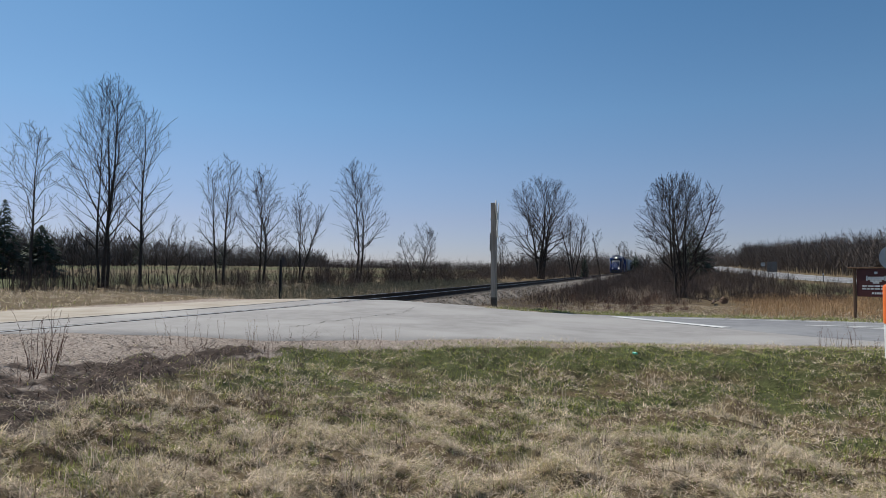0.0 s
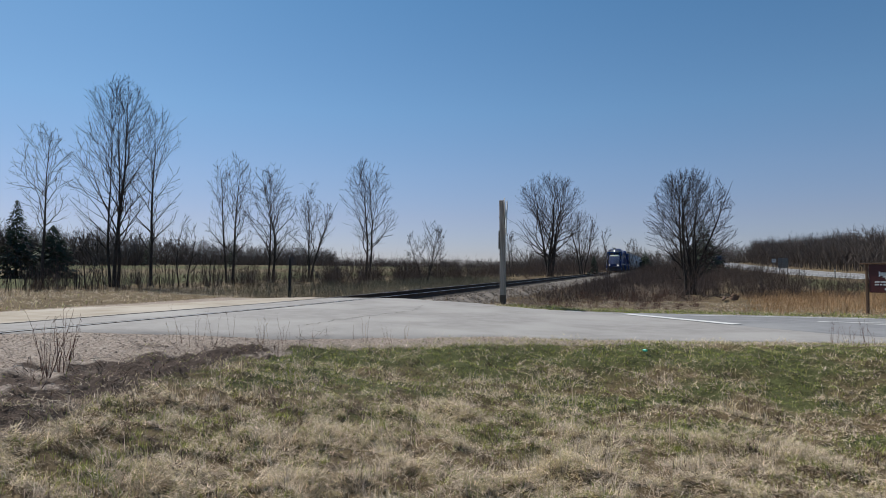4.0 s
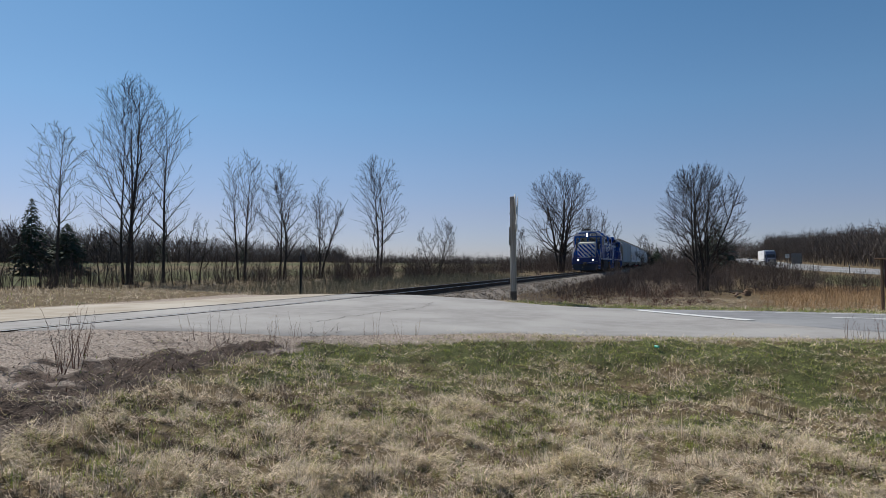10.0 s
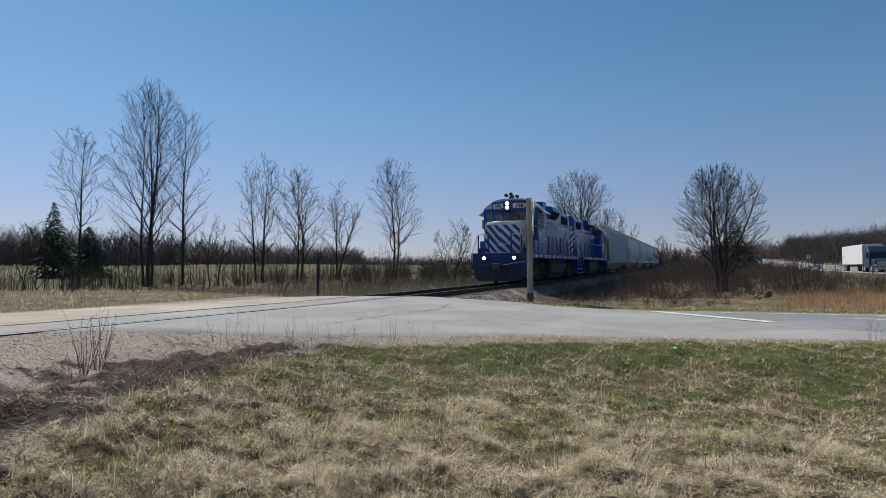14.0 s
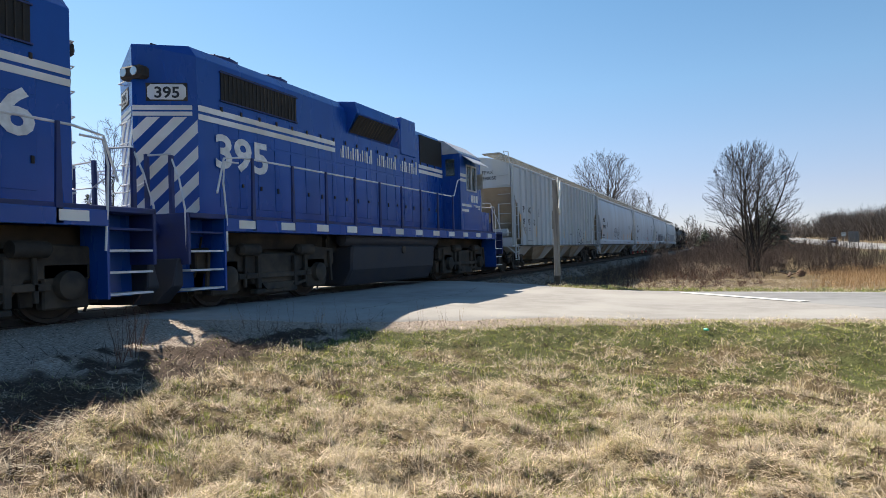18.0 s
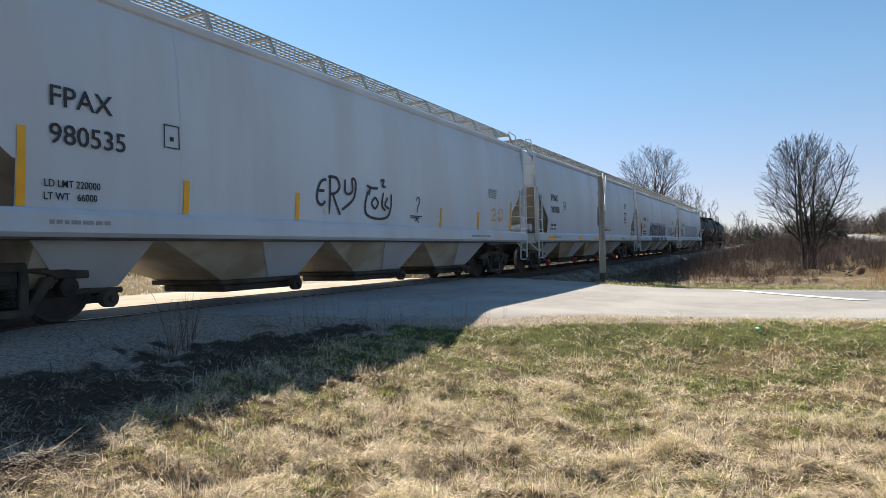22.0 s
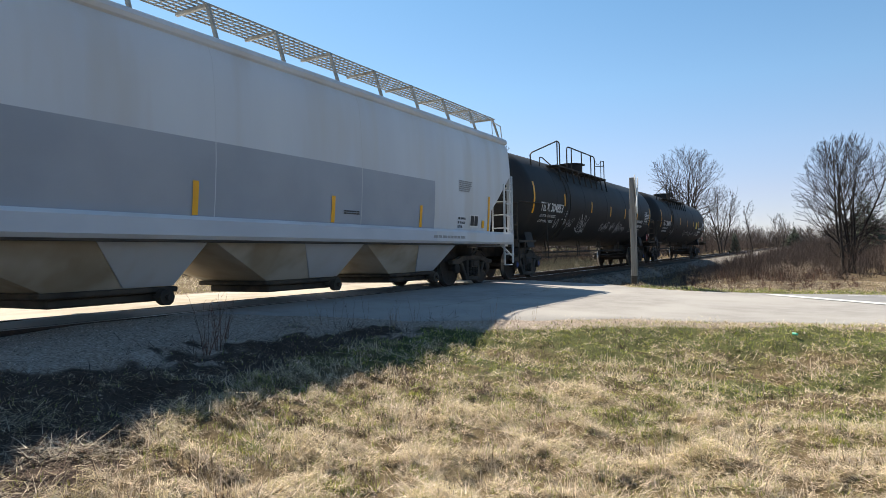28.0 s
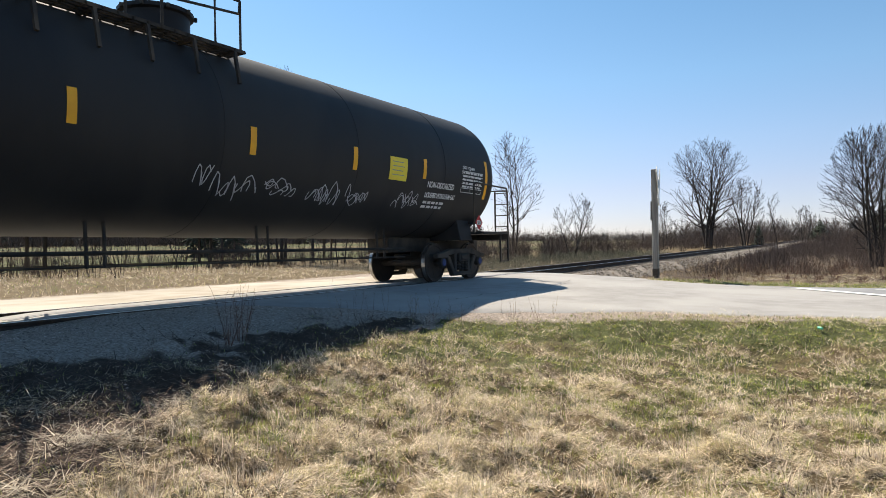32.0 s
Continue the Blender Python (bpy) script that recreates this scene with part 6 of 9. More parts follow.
        for x, w, h in ((-0.4, 1.1, 0.7), (0.95, 0.6, 0.5), (1.9, 0.8, 0.8), (2.9, 0.6, 0.5), (4.4, 0.8, 0.5), (-5.0, 0.9, 0.6)):
            g = Geo()
            p = [0.0, 0.0]
            for k in range(7):
                pts = []
                c = (w * (k + 0.5) / 7 + r.uniform(-.05, .05), r.uniform(-.1, .1))
                a, b, ph = r.uniform(0.06, 0.16), r.uniform(0.15, 0.5) * h, r.uniform(0, 6)
                for j in range(8):
                    t = ph + j * 0.62
                    pts.append((c[0] + a * math.sin(t), c[1] + 0.6 * b * math.cos(t * 1.7 + 0.4), 0.001))
                for q0, q1 in zip(pts, pts[1:]):
                    d = Vector((q1[0] - q0[0], q1[1] - q0[1], 0))
                    if d.length > 1e-4:
                        nrm = Vector((-d.y, d.x, 0)).normalized() * 0.009
                        g.add([(q0[0] + nrm.x, q0[1] + nrm.y, .002), (q0[0] - nrm.x, q0[1] - nrm.y, .002), (q1[0] - nrm.x, q1[1] - nrm.y, .002), (q1[0] + nrm.x, q1[1] + nrm.y, .002)], [(0, 1, 2, 3)])
            lay("scrawl", g, x, 1.80, M["spray_white"], "pale sprayed scrawl")
    for e in (-1, 1):
        for k, (wd, sz) in enumerate((("TILX " + num, 0.19), ("CAPY 33670 US GAL", 0.11), ("CAPY 127 451 L", 0.11))):
            t = letters(wd, sz, 0.004, 1.0)
            out = []
            for a, b, c in t.v:
                y, z = -0.15 + a, (0.42, 0.24, 0.08)[k] + b
                rr = min(0.97, math.hypot(y, z) / R)
                out.append((e * (n - 0.95 + 0.95 * math.sqrt(1 - rr * rr) + 0.006), -e * -y if e < 0 else -y, zc + z))
            t.v = out
            part("end_mark", t, M["white_text"], T, "small white car mark on the tank head")
    # hazard diamonds at the ends
    for e in ((1,) if num == "304853" else (-1, 1)):
        for s in (-1,):
            d = Geo().prism([(0, -0.19), (0.19, 0), (0, 0.19), (-0.19, 0)], "y", -0.004, 0.004)
            ob = part("hazard_placard", d, M["red"], T, "red diamond hazard placard", at=pose(7.93 if e > 0 else -9.45, -1.40 if e > 0 else -1.05, 1.42 if e > 0 else 1.60))
            part("placard_holder", Geo().box(-0.02, 0.02, 0.004, 0.5, -0.03, 0.03), M["black"] if "black" in M else M["black_text"], ob)
            wb = part("placard_band", Geo().box(-0.11, 0.11, -0.006, 0.006, -0.05, 0.05), M["white"], ob)
            t = stand(letters("1075", 0.10, 0.002, 0.9), (-0.10 if s < 0 else 0.10), s * 0.007, -0.036, s)
            part("placard_number", t, M["black_text"], wb)
    return T


def place(ob, mid, half_wheel):
    moving.append((ob, mid, half_wheel))


lead = locomotive("396", True)
place(lead, -0.46 + 7.8, 4.95)
second = locomotive("395", False)
place(second, 15.75 + 7.8, 4.95)
car_1, _ = hopper("a", 9.25, M["hopper_a"], "pale grey ribbed covered hopper car with black lettering", "FPAX", "890050", ribs=True, z_open=3.35, roof=4.25, posts_tall=True, seed=11, inset=1.9)
place(car_1, 41.72, 7.9)
car_2, wid_2 = hopper("a", 8.85, M["hopper_b"], "smooth pale grey covered hopper car with sprayed scrawls", "FPAX", "980535", z_open=3.0, roof=4.17, seed=12)
place(car_2, 60.05, 7.5)
car_3, wid_3 = hopper("b", 8.98, M["hopper_b"], "clean smooth pale grey covered hopper car with yellow sill marks", "FPAX", "218378", z_open=3.0, roof=4.2, seed=13)
place(car_3, 79.07, 7.6)
car_4, wid_4 = hopper("c", 8.6, M["hopper_c"], "off-white covered hopper car with a large sprayed mural", "NCIX", "1174", z_open=3.02, roof=4.1, posts_tall=False, seed=14)
place(car_4, 97.65, 6.85)
car_5, wid_5 = hopper("c", 8.75, M["hopper_c"], "off-white covered hopper car with a grey overpainted patch", "NCIX", "1436", z_open=3.02, roof=3.98, posts_tall=False, seed=15)
place(car_5, 116.75, 7.4)
def sprayed(H, wid, side, pts, width, material, loop=False, lift=0.014):
    """One sprayed stroke on a car's side, smoothed through a few points (along the car, height)."""
    p = [Vector(q) for q in pts]
    n = len(p)
    fine = []
    for i in range(n if loop else n - 1):
        a, b, c, d = (p[(i + k) % n] if loop else p[max(0, min(n - 1, i + k))] for k in (-1, 0, 1, 2))
        for j in range(5):
            t = j / 5
            fine.append(0.5 * (2 * b + (c - a) * t + (2 * a - 5 * b + 4 * c - d) * t * t + (3 * b - a - 3 * c + d) * t ** 3))
    fine.append(p[0] if loop else p[-1])
    rows = []
    for i, q in enumerate(fine):
        d = fine[min(i + 1, len(fine) - 1)] - fine[max(i - 1, 0)]
        nrm = Vector((-d.y, d.x)).normalized() * width * (0.5 if 0 < i < len(fine) - 1 else 0.3)
        rows.append([(w.x, side * (wid(w.y) + lift), w.y) for w in (q - nrm, q + nrm)])
    return part("sprayed_stroke", Geo().grid(rows), material, H, "sprayed paint stroke")


def filled(H, wid, side, x0, x1, z0, z1, material, name, label, lift=0.009, slant=0.0):
    zz = np.linspace(z0, z1, 7)
    xx = np.linspace(x0, x1, 4)
    return part(name, Geo().grid([[(x + slant * (z - z0), side * (wid(z) + lift), z) for x in xx] for z in zz]), material, H, label)


# scrawls: three letters, a round face with horns, a small question mark
D_ = M["spray_dark"]
for st in ([(-1.97, 2.2), (-2.12, 2.16), (-2.22, 1.98), (-2.22, 1.8), (-2.1, 1.72), (-1.98, 1.8)], [(-2.2, 1.98), (-2.02, 1.99)],
           [(-1.86, 1.56), (-1.85, 1.95), (-1.86, 2.26)], [(-1.92, 2.26), (-1.66, 2.26), (-1.55, 2.1), (-1.68, 1.97), (-1.84, 1.94)], [(-1.76, 1.94), (-1.62, 1.72), (-1.5, 1.56)],
           [(-1.38, 2.26), (-1.36, 2.02), (-1.24, 1.98), (-1.12, 2.06), (-1.14, 2.28), (-1.02, 2.24), (-1.04, 1.96), (-1.2, 1.8), (-1.46, 1.66)],
           [(-0.62, 2.2), (-0.44, 2.16), (-0.2, 2.17)], [(-0.56, 2.1), (-0.66, 1.8), (-0.58, 1.6), (-0.2, 1.53), (0.2, 1.58), (0.34, 1.8), (0.34, 2.08)], [(-0.5, 2.2), (-0.52, 2.0)], [(-0.3, 1.98), (-0.42, 1.85), (-0.3, 1.74), (-0.18, 1.86), (-0.3, 1.98)],
           [(-0.1, 2.34), (0.04, 2.36), (-0.02, 2.24), (0.1, 2.22)], [(0.02, 2.1), (-0.02, 1.82), (0.12, 1.72)], [(0.2, 2.0), (0.1, 1.84), (0.26, 1.76)]):
    sprayed(car_2, wid_2, -1, st, 0.055, D_)
for st in ([(1.44, 2.0), (1.52, 2.1), (1.62, 2.02), (1.54, 1.86), (1.52, 1.74)], [(1.42, 1.66), (1.62, 1.5)], [(1.62, 1.66), (1.42, 1.52)]):
    sprayed(car_2, wid_2, -1, st, 0.03, D_)
for st in ([(6.0, 1.98), (6.2, 2.06), (6.24, 1.9), (6.02, 1.72), (6.3, 1.7)], [(6.46, 1.9), (6.62, 2.06), (6.84, 2.02), (6.86, 1.8), (6.62, 1.7), (6.48, 1.84)], [(6.58, 1.94), (6.6, 1.9)], [(6.74, 1.94), (6.76, 1.9)], [(6.56, 1.8), (6.66, 1.76), (6.78, 1.8)]):
    sprayed(car_2, wid_2, -1, st, 0.03, M["yellow"])
flat_ = lambda z: 1.605
for st in ([(2.75, 1.2), (2.74, 1.7), (2.95, 1.92), (3.2, 1.86), (3.26, 1.6), (3.1, 1.46), (3.02, 1.62)], [(3.5, 1.95), (3.42, 1.7), (3.56, 1.52), (3.74, 1.66), (3.66, 1.9)], [(3.5, 1.35), (3.62, 1.22), (3.7, 1.4), (3.78, 1.16), (3.92, 1.34)],
           [(2.8, 1.14), (3.2, 1.2), (3.6, 1.12), (4.1, 1.18)], [(4.3, 1.7), (4.5, 1.72), (4.4, 1.52), (4.56, 1.56)], [(4.3, 1.42), (4.6, 1.46)]):
    sprayed(car_1, flat_, -1, st, 0.045, D_)

# mural: pale letters with dark outlines over a grey ground
filled(car_4, wid_4, -1, -4.55, 2.1, 1.41, 2.33, M["patch"], "overpaint_patch", "flat grey overpainted patch", 0.004)
filled(car_4, wid_4, -1, 4.3, 5.6, 1.5, 2.1, M["patch"], "overpaint_patch", "small flat grey overpainted patch", 0.004)
rm = random.Random(8)
sill_ = lambda z: 1.701
for k, c in enumerate((-4.35, -3.45, -2.55, -1.75, -0.55, 0.25, 1.0, 1.65)):
    w = rm.uniform(0.36, 0.46)
    lean = rm.uniform(-0.25, 0.25)
    z0, z1 = 1.42, 2.2 + rm.uniform(-.12, .06)
    filled(car_4, wid_4, -1, c - w, c + w * 0.95, z0, z1, M["slate"], "mural_letter", "dark slate sprayed letter shape", 0.008 + 0.0006 * k, lean)
    loop = [(c - w, z0 + 0.02), (c - w * 0.7 + lean * 0.4, (z0 + z1) / 2), (c - w + lean * 0.7, z1 - 0.06), (c + lean * 0.8, z1 + 0.08), (c + w + lean * 0.7, z1 - 0.1), (c + w * 0.55 + lean * 0.3, (z0 + z1) / 2), (c + w, z0 + 0.08), (c + 0.05, z0 + 0.04)]
    sprayed(car_4, wid_4, -1, loop, 0.035, M["spray_white"], True, 0.016)
    for j in range(3):
        q = (c + rm.uniform(-.25, .2), z0 + rm.uniform(0.15, 0.6))
        sprayed(car_4, wid_4, -1, [q, (q[0] + rm.uniform(.05, .2), q[1] + rm.uniform(-.12, .15)), (q[0] + rm.uniform(-.1, .3), q[1] + rm.uniform(-.2, .2)), (q[0] + rm.uniform(.1, .4), q[1] + rm.uniform(-.1, .2))], 0.03, M["spray_white"], lift=0.017)
for a, b in ((-4.6, -1.3), (-0.9, 0.3), (0.8, 1.9)):
    m_ = [(a + (b - a) * j / 8, 1.2 + 0.05 * math.sin(2.3 * j)) for j in range(9)]
    sprayed(car_4, sill_, -1, m_, 0.24, M["slate"], lift=0.006)
    sprayed(car_4, sill_, -1, [(x, 1.2 + 0.08 * (-1) ** i) for i, (x, z) in enumerate(m_)], 0.02, M["spray_white"], lift=0.010)
for q in (0.12, 0.24, 0.36):
    sprayed(car_4, wid_4, -1, [(3.75 - q, 1.5), (3.75 - q, 1.6 + q), (3.78, 1.72 + q), (3.78 + q * 0.8, 1.55 + q)], 0.06, D_)
filled(car_5, wid_5, -1, -4.95, 4.5, 1.405, 2.49, M["patch"], "overpaint_patch", "flat grey overpainted patch", 0.003)
part("overpaint_patch", Geo().box(-5.05, 4.4, -1.704, -1.66, 1.125, 1.345), M["patch_sill"], car_5, "pale blue-grey overpainted sill")
# round decals and small yellow plates
for H, wd, x, z, m_, r in ((car_1, flat_, -2.26, 1.57, "white", .07), (car_1, flat_, 1.64, 1.57, "white", .06), (car_2, wid_2, -1.95, 1.62, "white", .07), (car_2, wid_2, 1.55, 1.22, "white", .06), (car_3, wid_3, -1.74, 1.71, "white", .07), (car_3, wid_3, 1.84, 1.5, "white", .06)):
    part("round_decal", Geo().turn([(0, 0.001), (0, r), (-0.004, r), (-0.004, 0.001)], (x, -(wd(z) + 0.016), z), "y", 18), M[m_], H, "small round pale decal")
for x in (-1.86, 2.45, 4.3):
    part("yellow_panel", Geo().box(x - 0.09, x + 0.09, -1.545, -1.515, 1.27, 1.46), M["yellow"], car_1, "small yellow data panel")
for z in (1.68, 1.62, 1.76):
    bars(car_3, "red_stencil", 1, 1.1, -(wid_3(z) + 0.014), z, -1, M["red"], 0.025, 1.5 if z < 1.7 else 0.8, int(z * 100))
tank_1 = tank_car("304853", "black pressure tank car with white lettering and yellow strips", 3)
place(tank_1, 135.66, 7.65)
# a large pale scrawl of crossing strokes on the first tank
tank_side = lambda z: math.sqrt(max(0.01, 1.565 ** 2 - (z - 2.60) ** 2))
for st in ([(-3.5, 2.1), (-3.35, 1.6), (-3.2, 2.15), (-3.05, 1.6), (-2.85, 2.2)], [(-3.1, 2.0), (-2.7, 1.75), (-2.35, 2.1)], [(-3.6, 1.7), (-3.0, 1.55), (-2.4, 1.65)], [(-2.75, 2.2), (-2.7, 1.8), (-2.75, 1.5)], [(-2.6, 1.9), (-2.45, 1.75), (-2.6, 1.6), (-2.3, 1.55)], [(-3.3, 2.2), (-3.0, 1.8), (-2.6, 1.5)],
           [(-6.0, 1.95), (-5.85, 1.65), (-5.7, 1.95), (-5.55, 1.65)], [(-5.4, 1.95), (-5.0, 1.95)], [(-5.2, 1.95), (-5.2, 1.62)]):
    sprayed(tank_1, tank_side, -1, st, 0.035, M["spray_white"], lift=0.012)
tank_2 = tank_car("304995", "black pressure tank car with chalky scrawls, last of the train", 8)
place(tank_2, 155.0, 7.65)

# ---- plants ----
def bark(name, c, k=0.25):
    return mat(name, c, tuple(v * 0.6 for v in c), 6.0, 0.9, island=k)


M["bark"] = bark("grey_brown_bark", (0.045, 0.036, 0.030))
M["twig"] = bark("brown_twigs", (0.040, 0.030, 0.025), 0.35)
M["brush"] = bark("reddish_brown_brush", (0.125, 0.088, 0.070), 0.55)
M["russet_twig"] = bark("russet_twigs", (0.16, 0.075, 0.05), 0.4)
M["grey_weed"] = mat("grey_green_dead_weeds", (0.20, 0.185, 0.125), (0.12, 0.115, 0.075), 1.5, 0.9, island=0.5)
M["dry_stalk"] = mat("dry_tan_stalks", (0.36, 0.26, 0.15), (0.24, 0.165, 0.09), 3.0, 0.9, island=0.4)
M["red_grass"] = mat("russet_dead_grass", (0.52, 0.33, 0.17), (0.40, 0.24, 0.115), 1.2, 0.9, island=0.35)
# paler than the near bark: some distance haze is put into this colour
M["far_wood"] = bark("hazy_far_woodland", (0.120, 0.096, 0.084), 0.45)
M["needle"] = mat("dark_conifer_needles", (0.018, 0.034, 0.018), (0.028, 0.045, 0.022), 4.0, 0.9, island=0.4)
M["litter"] = mat("dead_brown_litter", (0.060, 0.036, 0.027), (0.15, 0.098, 0.072), 5.0, 0.95, island=0.6)


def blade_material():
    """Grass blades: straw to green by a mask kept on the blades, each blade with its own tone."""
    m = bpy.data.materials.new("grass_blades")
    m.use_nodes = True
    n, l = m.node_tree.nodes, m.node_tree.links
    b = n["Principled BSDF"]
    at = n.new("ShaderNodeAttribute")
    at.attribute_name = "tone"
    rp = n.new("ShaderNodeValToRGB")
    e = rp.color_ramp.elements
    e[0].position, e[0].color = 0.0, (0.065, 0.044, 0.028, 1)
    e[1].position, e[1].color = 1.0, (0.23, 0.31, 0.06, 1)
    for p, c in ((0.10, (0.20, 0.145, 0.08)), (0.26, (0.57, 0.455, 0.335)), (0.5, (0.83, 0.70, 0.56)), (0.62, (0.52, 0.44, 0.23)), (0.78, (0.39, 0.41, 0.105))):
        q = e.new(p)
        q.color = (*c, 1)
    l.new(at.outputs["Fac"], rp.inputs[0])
    ge = n.new("ShaderNodeNewGeometry")
    mr = n.new("ShaderNodeMapRange")
    mr.inputs["To Min"].default_value, mr.inputs["To Max"].default_value = 0.42, 1.42
    l.new(ge.outputs["Random Per Island"], mr.inputs[0])
    hs = n.new("ShaderNodeHueSaturation")
    l.new(mr.outputs[0], hs.inputs["Value"])
    l.new(rp.outputs[0], hs.inputs["Color"])
    l.new(hs.outputs[0], b.inputs["Base Color"])
    b.inputs["Roughness"].default_value = 0.75
    b.inputs["Specular IOR Level"].default_value = 0.25
    tr = n.new("ShaderNodeBsdfTranslucent")
    l.new(hs.outputs[0], tr.inputs["Color"])
    mx = n.new("ShaderNodeMixShader")
    mx.inputs[0].default_value = 0.3
    l.new(b.outputs[0], mx.inputs[1])
    l.new(tr.outputs[0], mx.inputs[2])
    l.new(mx.outputs[0], n["Material Output"].inputs[0])
    return m


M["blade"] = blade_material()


def raw_mesh(name, v, f, material, values=None):
    """A mesh from arrays of corners and of triangles or quads."""
    me = bpy.data.meshes.new(name)
    v, f = np.asarray(v, np.float32), np.asarray(f, np.int32)
    me.vertices.add(len(v))
    me.vertices.foreach_set("co", v.ravel())
    k = f.shape[1]
    me.loops.add(f.size)
    me.loops.foreach_set("vertex_index", f.ravel())
    me.polygons.add(len(f))
    me.polygons.foreach_set("loop_start", np.arange(0, f.size, k, dtype=np.int32))
    me.polygons.foreach_set("loop_total", np.full(len(f), k, np.int32))
    if values is not None:
        at = me.attributes.new("tone", "FLOAT", "POINT")
        at.data.foreach_set("value", np.asarray(values, np.float32))
    me.update(calc_edges=True)
    me.materials.append(material)
    return me


def strips(root, way, length, lean, width, bend, parts=3):
    """Tapered bent blades. root n x 3, way: heading in radians, lean: from upright in radians at the root."""
    n = len(root)
    side = np.stack([-np.sin(way), np.cos(way), np.zeros(n)], 1)
    head = np.stack([np.cos(way), np.sin(way), np.zeros(n)], 1)
    p, out = root.copy(), []
    for k in range(parts + 1):
        w = width * (1 - k / parts) * 0.5 + 0.0004
        out.append(p - side * w[:, None])
        out.append(p + side * w[:, None])
        a = lean + bend * (k + 0.5) / parts
        p = p + (head * np.sin(a)[:, None] + np.array([0, 0, 1.0]) * np.cos(a)[:, None]) * (length / parts)[:, None]
    v = np.stack(out, 1).reshape(-1, 3)
    base = (np.arange(n) * 2 * (parts + 1))[:, None]
    f = np.concatenate([base + np.array([[2 * k, 2 * k + 1, 2 * k + 3, 2 * k + 2]]) for k in range(parts)], 0)
    return v, f


def sticks(segs, sides=3):
    """Tapered sticks: rows of x0 y0 z0 x1 y1 z1 r0 r1. With one side: flat ribbons."""
    s = np.asarray(segs, float)
    a, b, r0, r1 = s[:, 0:3], s[:, 3:6], s[:, 6], s[:, 7]
    d = b - a
    d /= np.linalg.norm(d, axis=1, keepdims=True) + 1e-9
    ref = np.where(np.abs(d[:, 2:3]) < 0.9, np.array([[0, 0, 1.0]]), np.array([[1.0, 0, 0]]))
    u = np.cross(d, ref)
    u /= np.linalg.norm(u, axis=1, keepdims=True) + 1e-9
    w = np.cross(d, u)
    if sides == 1:
        a_ = np.random.RandomState(len(s)).uniform(0, 6.28, len(s))[:, None]
        q = u * np.cos(a_) + w * np.sin(a_)
        v = np.stack([a - q * r0[:, None], a + q * r0[:, None], b + q * r1[:, None], b - q * r1[:, None]], 1).reshape(-1, 3)
        return v, np.arange(len(s) * 4).reshape(-1, 4)
    ring = []
    for p, r in ((a, r0), (b, r1)):
        for k in range(sides):
            t = 2 * math.pi * k / sides
            ring.append(p + r[:, None] * (math.cos(t) * u + math.sin(t) * w))
    v = np.stack(ring, 1).reshape(-1, 3)
    base = (np.arange(len(s)) * 2 * sides)[:, None]
    f = np.concatenate([base + np.array([[k, (k + 1) % sides, sides + (k + 1) % sides, sides + k]]) for k in range(sides)], 0)
    return v, f


def segments_mesh(name, segs, material, sides=3, fine=()):
    """Sticks as one mesh; fine: thinner sticks, as ribbons."""
    v, f = sticks(segs, sides)
    if len(fine):
        v2, f2 = sticks(fine, 1)
        v, f = np.concatenate([v, v2]), np.concatenate([f, f2 + len(v)])
    return raw_mesh(name, v, f, material)


def room(p, d, o):
    """How far a limb can go from p along d before it leaves the crown's egg-shaped outline."""
    qx, qy, qz = p.x / o["W"], p.y / o["W"], (p.z - o["zc"]) / o["H"]
    ex, ey, ez = d.x / o["W"], d.y / o["W"], d.z / o["H"]
    a, b, c = ex * ex + ey * ey + ez * ez, qx * ex + qy * ey + qz * ez, qx * qx + qy * qy + qz * qz - 1
    k = b * b - a * c
    return 0.0 if k <= 0 else max(0.0, (-b + math.sqrt(k)) / a)


